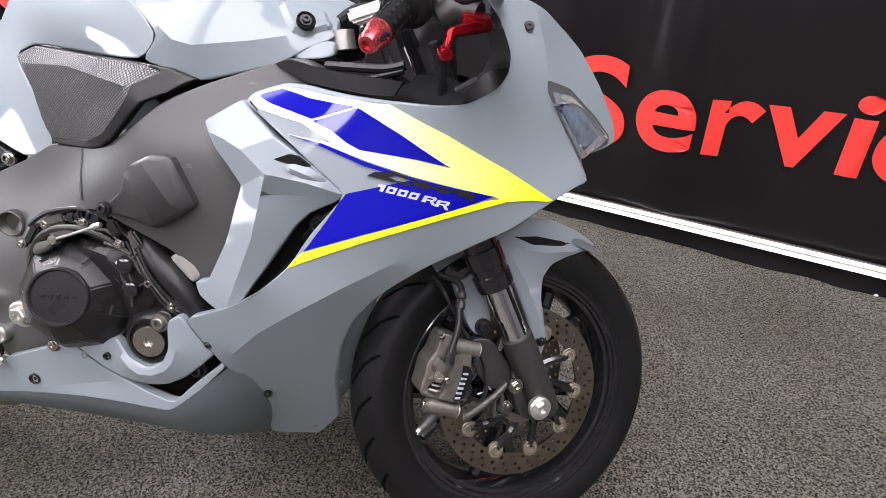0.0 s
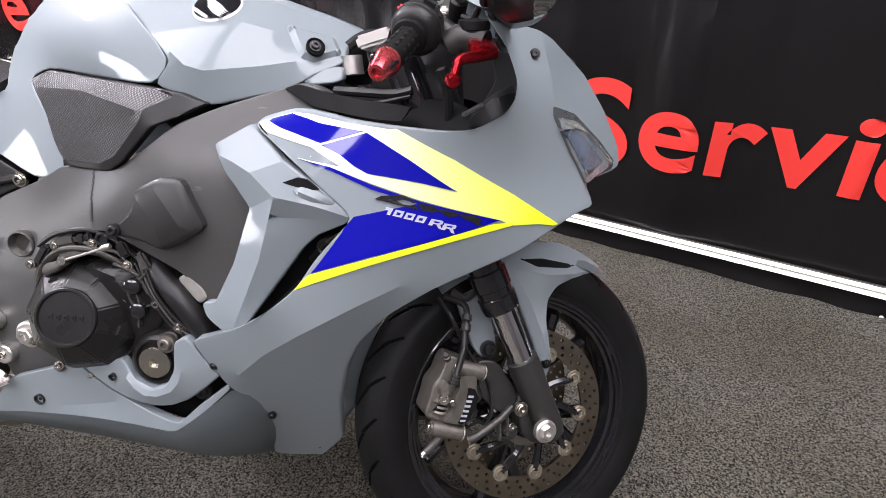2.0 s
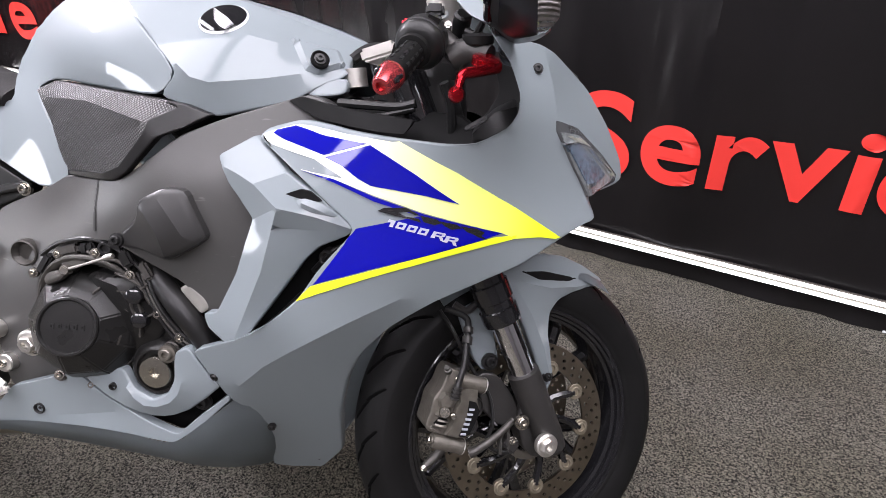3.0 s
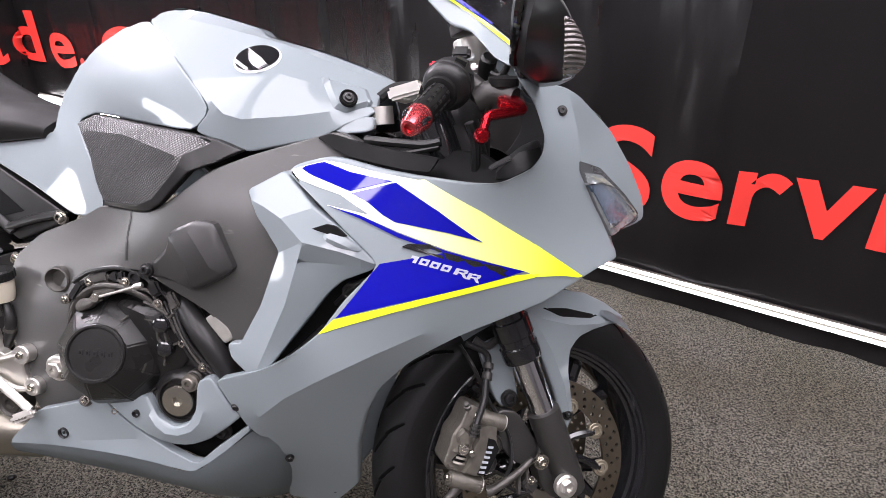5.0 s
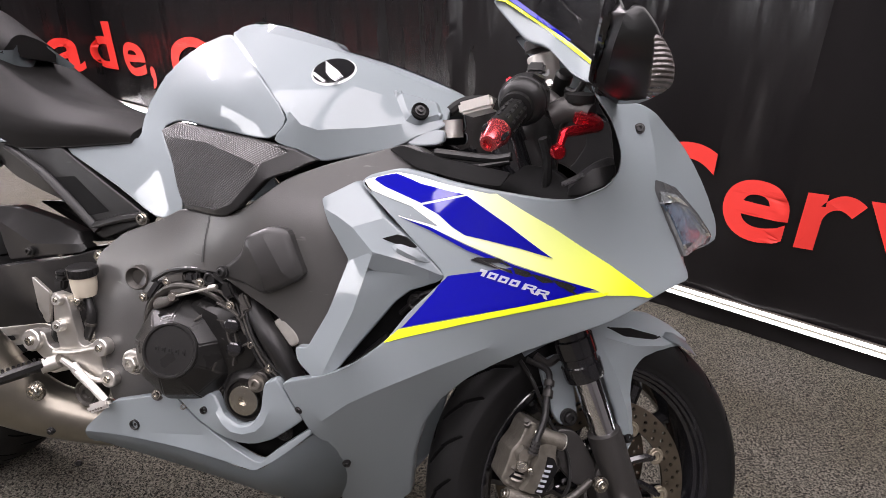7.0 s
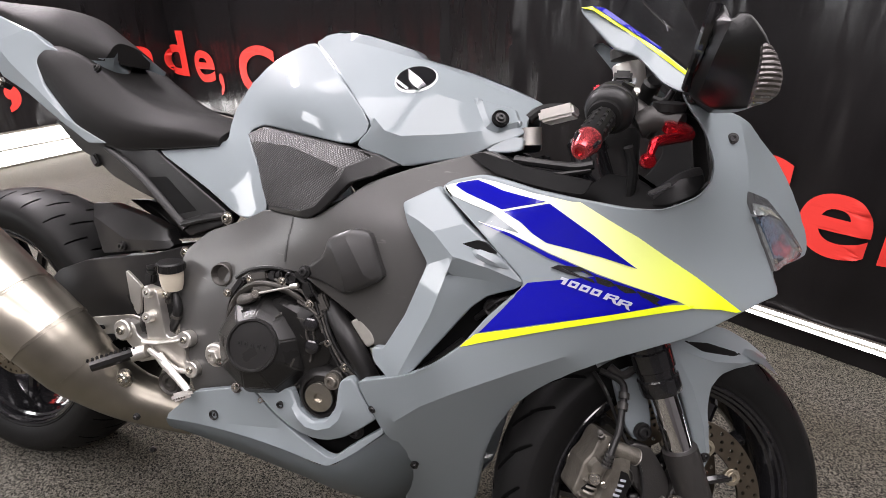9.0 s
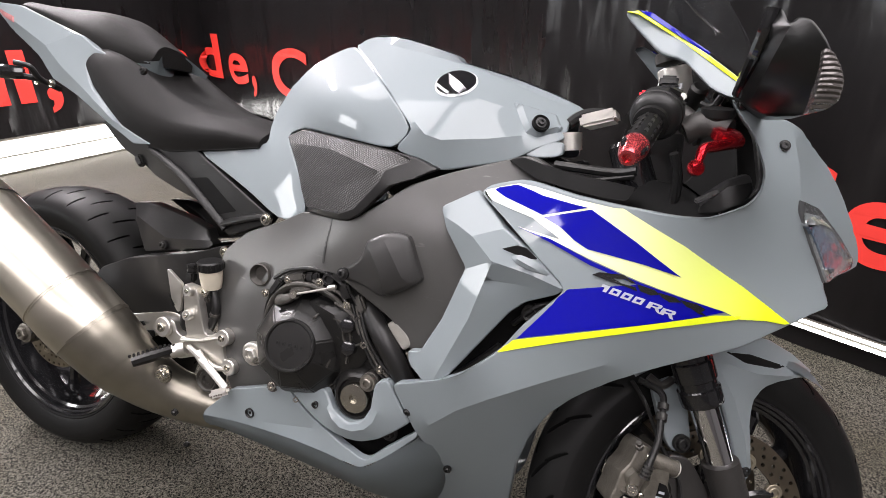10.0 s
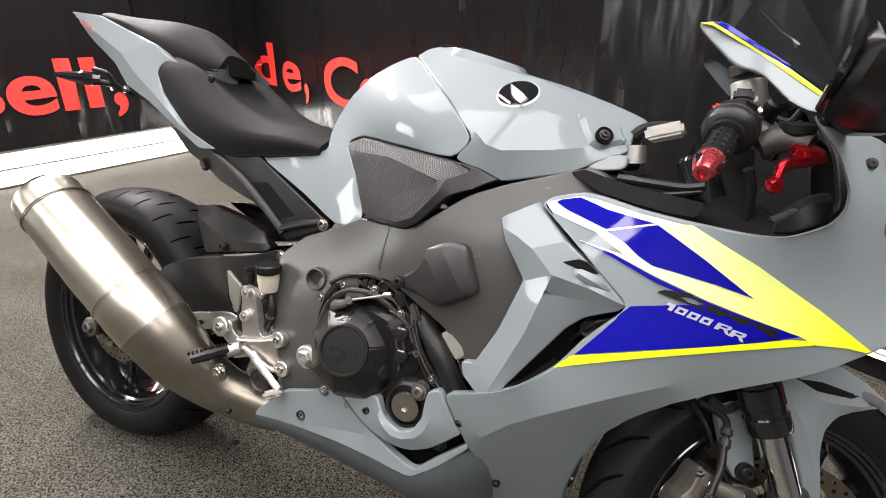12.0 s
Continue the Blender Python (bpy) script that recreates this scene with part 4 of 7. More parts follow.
for sd in (1, -1):
    loft("belly_keel", [[(x, sd * y, z) for x, y, z in row] for row in (
        [(0.536, -0.172, 0.273), (0.640, -0.197, 0.298), (0.744, -0.206, 0.305), (0.821, -0.213, 0.305), (0.888, -0.220, 0.304), (0.930, -0.219, 0.333), (0.984, -0.196, 0.376)],
        [(0.532, -0.166, 0.262), (0.638, -0.190, 0.280), (0.744, -0.192, 0.275), (0.823, -0.196, 0.268), (0.892, -0.201, 0.268), (0.942, -0.200, 0.295), (1.004, -0.164, 0.333)],
        [(0.528, -0.158, 0.250), (0.632, -0.166, 0.250), (0.742, -0.148, 0.226), (0.822, -0.142, 0.212), (0.890, -0.140, 0.205), (0.950, -0.140, 0.222), (1.008, -0.112, 0.270)],
        [(0.526, -0.150, 0.242), (0.625, -0.130, 0.228), (0.737, -0.090, 0.177), (0.820, -0.078, 0.163), (0.880, -0.068, 0.154), (0.935, -0.060, 0.155), (0.984, -0.034, 0.165)])], GREY, bike, per=5, closed=False)
# a near-black sheet behind the belly gap stands in for its shade
shell("belly_shade", [(0.766, -0.165, 0.320), (0.873, -0.165, 0.285), (0.968, -0.165, 0.358), (0.943, -0.165, 0.378), (0.859, -0.165, 0.321)], [], DARK, bike, soft=0, cell=0.03)
bolt((0.915, -0.180, 0.348), (0, -1, 0), 0.009, bike, FORK)


def mark_at(u, v):
    """Lays small marks out on the slanting grid of the tank's badge."""
    u, v = u - 903, v - 161
    return (0.9500 + u * 0.000825 + v * 0.000100, 0.8780 + u * 0.000038 + v * -0.000775)


# graphics on the fairing
raised("yellow_flash", [(1.030, 0.733), (1.040, 0.738), (1.078, 0.749), (1.101, 0.747), (1.154, 0.738), (1.202, 0.733), (1.211, 0.734), (1.282, 0.701), (1.351, 0.660), (1.408, 0.621), (1.402, 0.619), (1.382, 0.622), (1.352, 0.622),
    (1.336, 0.629), (1.241, 0.652), (1.181, 0.669), (1.130, 0.686), (1.087, 0.695), (1.110, 0.703), (1.105, 0.708), (1.077, 0.715), (1.049, 0.723)], side, FADE, bike, height=0.0014, bevel=0.0005, cell=0.006, corner=0.0006, label="neon yellow vinyl flash with white glare painted in")
raised("blue_flash", [(1.048, 0.737), (1.053, 0.741), (1.077, 0.747), (1.092, 0.743), (1.113, 0.737), (1.172, 0.729), (1.116, 0.713), (1.090, 0.721), (1.064, 0.729)], side, BLUE, bike, height=0.0026, bevel=0.0005, cell=0.006, corner=0.0006, label="gloss blue vinyl flash")
raised("blue_flash", [(1.117, 0.711), (1.175, 0.728), (1.231, 0.698), (1.285, 0.664), (1.245, 0.672), (1.205, 0.677), (1.177, 0.680), (1.160, 0.688), (1.141, 0.701)], side, BLUE, bike, height=0.0026, bevel=0.0005, cell=0.006, corner=0.0006, label="gloss blue vinyl flash")
raised("grey_flash", [(1.089, 0.695), (1.107, 0.707), (1.146, 0.686)], side, GREY, bike, height=0.0016, bevel=0.0004, cell=0.006, corner=0.0003)
raised("blue_line", [(1.088, 0.695), (1.130, 0.686), (1.181, 0.668), (1.241, 0.651), (1.242, 0.647), (1.182, 0.662), (1.130, 0.682)], side, BLUE, bike, height=0.0018, bevel=0.0003, cell=0.004, corner=0.0003)
raised("blue_panel", [(1.160, 0.629), (1.238, 0.648), (1.241, 0.651), (1.289, 0.640), (1.336, 0.629), (1.308, 0.619), (1.250, 0.601), (1.178, 0.580), (1.105, 0.555), (1.134, 0.593)], side, BLUE, bike, height=0.0016, bevel=0.0005, cell=0.007, corner=0.001, label="gloss blue vinyl panel")
raised("yellow_line", [(1.101, 0.553), (1.178, 0.579), (1.275, 0.609), (1.326, 0.624), (1.355, 0.627), (1.351, 0.622), (1.277, 0.602), (1.180, 0.571), (1.109, 0.543), (1.082, 0.531)], side, YELLOW, bike, height=0.0014, bevel=0.0005, cell=0.007)
for outline in (
    ((1.1869, 0.6519), (1.1942, 0.6559), (1.2215, 0.6576), (1.2373, 0.6501), (1.2328, 0.6491), (1.2253, 0.6529), (1.2113, 0.6513), (1.2217, 0.6469), (1.2372, 0.6455), (1.2403, 0.6408), (1.2341, 0.6423), (1.2260, 0.6442), (1.2098, 0.6470)),
    ((1.2387, 0.6493), (1.2584, 0.6456), (1.2644, 0.6408), (1.2557, 0.6384), (1.2431, 0.6415)),
    ((1.2619, 0.6433), (1.2821, 0.6400), (1.2891, 0.6351), (1.2761, 0.6335), (1.2680, 0.6376)),
    ((1.2866, 0.6382), (1.3064, 0.6349), (1.3155, 0.6304), (1.3116, 0.6264), (1.3185, 0.6218), (1.3086, 0.6245), (1.3005, 0.6292), (1.2949, 0.6308)),
):
    vinyl_mark("model_mark", list(outline), side, GLOSS, bike, 0.0023)


def numeral_at(u, v):
    """A place on the leaning grid of the numerals: u in letter widths, v in letter heights downwards."""
    return (1.2126 + u * 0.01328 + v * -0.00400, 0.6403 + u * -0.00237 + v * -0.00730)


ROUND = ((0, 0), (0.82, 0), (0.82, 1), (0, 1))
STEM = ((-0.3, 0), (0.35, 0), (0.35, 1), (0.02, 1), (0.02, 0.36), (-0.3, 0.36))
TAILED = ((0, 0), (1.0, 0), (1.12, 0.14), (1.12, 0.48), (0.95, 0.64), (1.32, 1.3), (0.98, 1.2), (0.64, 0.68), (0.36, 0.68), (0.36, 1), (0, 1))
HOLE = ((0.24, 0.3), (0.58, 0.3), (0.58, 0.7), (0.24, 0.7))
SLIT = ((0.34, 0.22), (0.82, 0.22), (0.82, 0.44), (0.34, 0.44))
for u0, v0, shape, gap in ((-0.58, 0, STEM, ()), (0, 0, ROUND, HOLE), (1.03, 0.05, ROUND, HOLE), (2.06, 0.1, ROUND, HOLE), (3.3, 0.2, TAILED, SLIT), (4.55, 0.5, TAILED, SLIT)):
    vinyl_mark("model_mark", [numeral_at(u0 + u, v0 + v) for u, v in shape], side, SILVER, bike, 0.0025)
    if gap:
        vinyl_mark("model_mark", [numeral_at(u0 + u, v0 + v) for u, v in gap], side, BLUE, bike, 0.0029)

# headlamp
raised("headlamp_housing", [(1.391, 0.763), (1.420, 0.753), (1.460, 0.718), (1.488, 0.688), (1.486, 0.678), (1.440, 0.666), (1.416, 0.706), (1.392, 0.750)], side, SMOKY, bike, out=True, height=0.0022, bevel=0.001, cell=0.006, label="smoked dark lamp surround")
raised("headlamp_bowl", [(1.395, 0.750), (1.421, 0.744), (1.455, 0.716), (1.483, 0.685), (1.471, 0.677), (1.441, 0.667), (1.417, 0.706)], side, LAMPBOWL, bike, out=True, height=0.0036, bevel=0.001, cell=0.005, corner=0.002, label="bright silvered lamp bowl")
raised("headlamp_projector", [(1.400, 0.735), (1.421, 0.734), (1.442, 0.717), (1.466, 0.691), (1.454, 0.681), (1.436, 0.679), (1.418, 0.708)], side, LAMP_GLASS, bike, out=True, height=0.0052, bevel=0.002, cell=0.005, corner=0.003, label="dark blue-grey projector lens")
raised("headlamp_brow", [(1.403, 0.744), (1.421, 0.741), (1.437, 0.730), (1.476, 0.694), (1.482, 0.685), (1.476, 0.684), (1.459, 0.703), (1.432, 0.727), (1.411, 0.738)], side, BROW, bike, out=True, height=0.0066, bevel=0.002, cell=0.005, corner=0.002, label="bright clear upper lamp strip")
raised("headlamp_rib", [(1.412, 0.734), (1.434, 0.725), (1.470, 0.690), (1.473, 0.692), (1.436, 0.728), (1.413, 0.737)], side, CHROME, bike, out=True, height=0.0076, bevel=0.0006, cell=0.005, corner=0.0005)
# two small chrome patches set in as the lamp's glints
for q in ([(1.434, 0.684), (1.449, 0.684), (1.446, 0.679), (1.438, 0.676)], [(1.398, 0.737), (1.411, 0.735), (1.410, 0.732), (1.401, 0.733)]):
    raised("headlamp_glint", q, side, CHROME, bike, out=True, height=0.0072, bevel=0.001, cell=0.004, corner=0.0008)
raised("headlamp_lens", [(1.395, 0.750), (1.421, 0.744), (1.455, 0.716), (1.483, 0.685), (1.471, 0.677), (1.441, 0.667), (1.417, 0.706)], side, GLASS, bike, out=True, height=0.0095, bevel=0.005, cell=0.006, label="clear headlamp lens")
for p in ((1.366, -0.182, 0.819), (1.318, -0.192, 0.859)):
    bolt(p, (0.15, -1, 0.2), 0.0042, bike, PLASTIC)
for p in ((0.959, -0.216, 0.411), (1.005, -0.152, 0.297), (1.044, -0.062, 0.185), (0.511, -0.212, 0.288)):
    bolt(p, (0, -1, -0.25), 0.0042, bike, PLASTIC)
for p, r in (((0.665, -0.200, 0.323), 0.0085), ((0.800, -0.211, 0.378), 0.0055)):
    turned("panel_fastener", [(r, -0.006), (r, 0.0012), (r * 0.9, 0.0016), (r * 0.72, 0), (r * 0.7, -0.003), (r * 0.3, -0.003), (r * 0.25, -0.001), (0, -0.001)], axis_frame(p, (0, -1, 0)), PLASTIC, bike, 20)
turned("bolt_cup", [(0.0125, -0.004), (0.0125, 0.0012), (0.0112, 0.002), (0.0095, 0.0)], axis_frame((1.080, -0.097, 0.8305), (0.5, -0.8, 0.45)), DARK, bike, 24)
bolt((1.080, -0.0985, 0.831), (0.5, -0.8, 0.45), 0.0052, bike, PLASTIC)
raised("tank_bolt_seat", [(1.032, 0.859), (1.063, 0.853), (1.094, 0.846), (1.109, 0.822), (1.076, 0.809), (1.060, 0.815)], tank_front, GREY, bike, out=True, height=0.006, bevel=0.006, cell=0.006)

# badge on the tank
raised("badge_rim", [mark_at(903 + 35.2 * math.cos(a * math.pi / 14), 161 + 27.6 * math.sin(a * math.pi / 14)) for a in range(28)], tank_front, WHITE, bike, height=0.0022, bevel=0.0008, cell=0.008, corner=0)
raised("badge", [mark_at(903 + 32.8 * math.cos(a * math.pi / 14), 161 + 25.6 * math.sin(a * math.pi / 14)) for a in range(28)], tank_front, GLOSS, bike, height=0.0040, bevel=0.001, cell=0.01, corner=0)
for k in range(5):
    a, b = Vector((886 + 2.5 * k, 140 + 5.2 * k)), Vector((927 - 1.6 * k, 172 + 2.4 * k))
    n = Vector((-(b - a).y, (b - a).x)).normalized()
    c = a.lerp(b, 0.6)
    vinyl_mark("badge_feather", [mark_at(q.x, q.y) for q in (a, c - n * 2.1, b, c + n * 1.7)], tank_front, WHITE, bike, 0.0120)
for k in range(5):
    x, z = 877 + 5.2 * k, 163 + 3.4 * k
    vinyl_mark("badge_letter_bar", [mark_at(x + u, z + v) for u, v in ((0, 0), (3.4, 2.2), (3.0, 6.4), (-0.4, 4.2))], tank_front, WHITE, bike, 0.0120)

# seats and tail
loft("rider_seat", [saddle(h) for h in (
    [(0.182, -0.108, 0.872), (0.196, -0.110, 0.898), (0.222, -0.090, 0.917), (0.255, -0.058, 0.895), (0.278, 0, 0.883)],
    [(0.215, -0.115, 0.840), (0.230, -0.121, 0.876), (0.262, -0.094, 0.904), (0.285, -0.050, 0.884), (0.298, 0, 0.872)],
    [(0.290, -0.124, 0.776), (0.300, -0.131, 0.826), (0.320, -0.092, 0.870), (0.330, -0.050, 0.856), (0.335, 0, 0.846)],
    [(0.372, -0.123, 0.742), (0.378, -0.132, 0.792), (0.385, -0.095, 0.832), (0.390, -0.050, 0.830), (0.392, 0, 0.824)],
    [(0.446, -0.115, 0.743), (0.450, -0.124, 0.780), (0.455, -0.088, 0.808), (0.457, -0.050, 0.812), (0.458, 0, 0.812)],
    [(0.530, -0.108, 0.752), (0.532, -0.114, 0.778), (0.534, -0.080, 0.797), (0.535, -0.040, 0.804), (0.535, 0, 0.806)],
    [(0.592, -0.100, 0.760), (0.596, -0.098, 0.772), (0.592, -0.070, 0.784), (0.584, -0.035, 0.794), (0.578, 0, 0.798)])], SEAT, bike, "black vinyl rider seat with raised back corners")
loft("pillion_seat", [saddle(h) for h in (
    [(-0.095, -0.040, 1.008), (-0.098, -0.040, 1.014), (-0.106, -0.020, 1.023), (-0.116, 0, 1.027)],
    [(0.009, -0.066, 0.981), (0.005, -0.068, 0.995), (0.000, -0.042, 1.008), (-0.005, 0, 1.012)],
    [(0.100, -0.082, 0.952), (0.100, -0.082, 0.972), (0.100, -0.050, 0.997), (0.100, 0, 1.004)],
    [(0.160, -0.092, 0.926), (0.164, -0.088, 0.957), (0.168, -0.050, 0.988), (0.170, 0, 0.994)],
    [(0.220, -0.080, 0.902), (0.230, -0.077, 0.933), (0.228, -0.042, 0.960), (0.226, 0, 0.968)],
    [(0.290, -0.055, 0.899), (0.298, -0.050, 0.912), (0.288, -0.030, 0.928), (0.276, 0, 0.937)])], SEAT, bike, "black vinyl pillion seat with a stepped nose")
tail = shell("tail_cowl", [(-0.218, -0.035, 1.024), (-0.084, -0.055, 1.009), (0.028, -0.075, 0.978), (0.164, -0.098, 0.940), (0.205, -0.104, 0.917), (0.248, -0.104, 0.902), (0.207, -0.105, 0.903), (0.185, -0.109, 0.888), (0.214, -0.120, 0.843), (0.298, -0.130, 0.776), (0.371, -0.129, 0.746), (0.329, -0.130, 0.744),
    (0.240, -0.125, 0.790), (0.170, -0.120, 0.826), (0.076, -0.100, 0.856), (0.017, -0.085, 0.901), (-0.110, -0.050, 0.954)], [], GREY, bike, soft=30, cell=0.009, bevel=0.002, corner=0.006, creases=[[(0.060, -0.100, 0.918), (0.128, -0.117, 0.878), (0.195, -0.126, 0.841), (0.284, -0.134, 0.784)], [(-0.143, -0.052, 0.994), (0.060, -0.100, 0.920), (0.143, -0.100, 0.942)]], label="glossy grey tail fairing")
raised("tail_lamp", [(-0.199, 1.013), (-0.093, 0.984), (-0.089, 0.970), (-0.146, 0.987)], tail, TAIL_LENS, bike, height=0.003, bevel=0.002, cell=0.006, label="pale red tail lamp lens")
loft("seat_divider", [[(0.214, -0.092, 0.912), (0.239, -0.072, 0.903), (0.305, -0.046, 0.904), (0.264, 0.000, 0.939), (0.286, 0.030, 0.926), (0.324, 0.060, 0.891)], [(0.228, -0.100, 0.902), (0.261, -0.076, 0.881), (0.284, -0.034, 0.871), (0.286, 0.000, 0.877), (0.264, 0.040, 0.898), (0.316, 0.062, 0.884)]], GREY, bike, per=3, closed=False)
bolt((0.320, -0.096, 0.879), (0, -1, 0.4), 0.005, bike, PLASTIC)
subframe = shell("subframe", [(0.209, -0.100, 0.781), (0.295, -0.110, 0.760), (0.369, -0.113, 0.745), (0.455, -0.110, 0.751), (0.483, -0.112, 0.730), (0.632, -0.121, 0.646), (0.623, -0.122, 0.628), (0.544, -0.119, 0.597), (0.514, -0.116, 0.619), (0.487, -0.112, 0.645), (0.410, -0.108, 0.667), (0.353, -0.104, 0.686), (0.312, -0.100, 0.711), (0.266, -0.098, 0.729)],
    [(0.430, -0.106, 0.690)], PLASTIC, bike, soft=6, thick=0.03, cell=0.010, bevel=0.003, corner=0.006, creases=[[(0.380, -0.116, 0.736), (0.449, -0.118, 0.685), (0.522, -0.122, 0.623)]], label="black plastic subframe cover")
# the pocket is a raised near-black patch, its depth painted as shade
raised("subframe_pocket_shade", [(0.451, 0.693), (0.493, 0.698), (0.565, 0.645), (0.521, 0.633)], subframe, DARK, bike, height=0.0025, bevel=0.002, cell=0.008)
hose("subframe_rail", [(0.359, -0.118, 0.739), (0.431, -0.122, 0.702), (0.491, -0.124, 0.657), (0.543, -0.124, 0.612)], [0.006, 0.008, 0.008, 0.007], PLASTIC, bike, 10, 5, "", 0.7)
hose("subframe_rail", [(0.535, -0.124, 0.619), (0.585, -0.124, 0.635), (0.630, -0.124, 0.645)], [0.007, 0.008, 0.007], PLASTIC, bike, 10, 5, "", 0.7)
boxed("subframe_clip", axis_frame((0.318, -0.104, 0.712), (0, -1, 0)) @ pose(0, 0, 0, 0, 0, 35), 0.016, 0.022, 0.014, PLASTIC, bike, 0.003)
hose("indicator_stalk", [(0.096, -0.100, 0.836), (0.099, -0.140, 0.851), (0.103, -0.160, 0.871), (0.082, -0.175, 0.876)], [0.006, 0.006, 0.005, 0.005], PLASTIC, bike)
hose("indicator_stalk", [(0.099, -0.140, 0.851), (0.084, -0.160, 0.853), (0.072, -0.175, 0.856)], [0.006, 0.006, 0.007], PLASTIC, bike)
for p in ((0.107, -0.125, 0.845), (0.090, -0.140, 0.847)):
    bolt(p, (0, -1, 0.1), 0.005, bike, STEEL)
hose("tail_indicator", [(0.085, -0.160, 0.859), (0.062, -0.180, 0.858), (-0.001, -0.200, 0.860)], [0.012, 0.014, 0.004], GLOSS, bike, label="small black tail indicator")

# ---- front end, in the steered fork's coordinates: x ahead, y left, z up along the fork, from the wheel's centre ----
STEER, RAKE = radians(28.4), radians(23.3)
u0, k0 = Vector((math.cos(RAKE), 0, math.sin(RAKE))), Vector((-math.sin(RAKE), 0, math.cos(RAKE)))
uf, lf = u0 * math.cos(STEER) + Vector((0, math.sin(STEER), 0)), u0 * -math.sin(STEER) + Vector((0, math.cos(STEER), 0))
FORK_POSE = Matrix((uf, lf, k0)).transposed().to_4x4()
FORK_POSE.translation = (1.366, -0.018, 0.272)
AXLE = axis_frame((0, 0, 0), (0, 1, 0))
fork = turned("front_axle", [(0.009, -0.112), (0.009, 0.112)], AXLE, FORK, bike, 16)
fork.matrix_local = FORK_POSE


def grooved_tyre(axis, r_tyre, w, r_rim, parent, count, slant):
    """A tyre with a round crown, flexed sidewalls and slanting grooves sunk into its tread."""
    drop, around, across = (r_tyre - r_rim) * 0.54, 1500, 60
    theta = np.linspace(-radians(80), radians(80), across + 1)
    rows = [(r_rim - 0.002, -w * 0.76), (r_rim + 0.003, -w * 0.86), (r_rim + 0.006, -w * 0.885), (r_rim + 0.0085, -w * 0.88), (r_rim + 0.011, -w * 0.905), ((r_rim + r_tyre) / 2 - 0.008, -w * 0.985)]
    crown = [(r_tyre - drop * (1 - math.cos(a)), w * math.sin(a)) for a in theta]
    rows = rows + crown + [(r, -h) for r, h in reversed(rows)]
    r = np.array([p[0] for p in rows])[:, None] * np.ones((1, around))
    h = np.array([p[1] for p in rows])[:, None] * np.ones((1, around))
    ang = np.linspace(0, 2 * math.pi, around, endpoint=False)[None, :] * np.ones((len(rows), 1))
    arc = np.concatenate([[0], np.cumsum(np.hypot(np.diff([c[0] for c in crown]), np.diff([c[1] for c in crown])))])
    arc = (arc - arc[-1] / 2)[:, None]
    reach, pitch = arc[-1, 0], 2 * math.pi * r_tyre / count
    for side in (-1, 1):
        for q0, q1, lean, shift, wide in ((0.08, 0.46, slant, 0.0, 0.0020), (0.42, 0.80, slant * 0.8, 0.5, 0.0018)):
            c = (ang[6:6 + across + 1] * r_tyre - (shift + (0.5 if side > 0 else 0)) * pitch) % pitch
            for k in (-1, 0, 1):
                ax, ay, bx, by = k * pitch, side * q0 * reach, k * pitch + lean, side * q1 * reach
                t = np.clip(((c - ax) * (bx - ax) + (arc - ay) * (by - ay)) / ((bx - ax) ** 2 + (by - ay) ** 2), 0, 1)
                d = np.hypot(c - ax - t * (bx - ax), arc - ay - t * (by - ay))
                sink = np.clip((wide * (1.15 - 0.6 * np.abs(t - 0.4)) - d) / 0.0005, 0, 1) * 0.0042
                r[6:6 + across + 1] = np.minimum(r[6:6 + across + 1], np.array([p[0] for p in crown])[:, None] - sink)
    pts = np.stack([r * np.cos(ang), r * np.sin(ang), h], -1).reshape(-1, 3)
    m = np.array(axis)
    pts = pts @ m[:3, :3].T + m[:3, 3]
    n = len(rows)
    faces = [(j * around + i, j * around + (i + 1) % around, (j + 1) % n * around + (i + 1) % around, (j + 1) % n * around + i) for j in range(n) for i in range(around)]
    data = bpy.data.meshes.new("tyre")
    data.from_pydata(pts.tolist(), [], faces)
    data.polygons.foreach_set("use_smooth", [True] * len(faces))
    data.materials.append(RUBBER)
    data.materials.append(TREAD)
    # faces sunk deep enough take the blacker material as painted groove shade
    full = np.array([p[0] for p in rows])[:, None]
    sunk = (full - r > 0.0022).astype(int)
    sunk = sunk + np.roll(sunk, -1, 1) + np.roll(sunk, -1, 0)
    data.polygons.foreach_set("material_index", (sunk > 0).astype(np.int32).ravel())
    data.update()
    data.set_sharp_from_angle(angle=radians(40))
    ob = new("tyre", data)
    ob.parent = parent
    return tagged(ob, "black rubber tyre with slanting tread grooves")


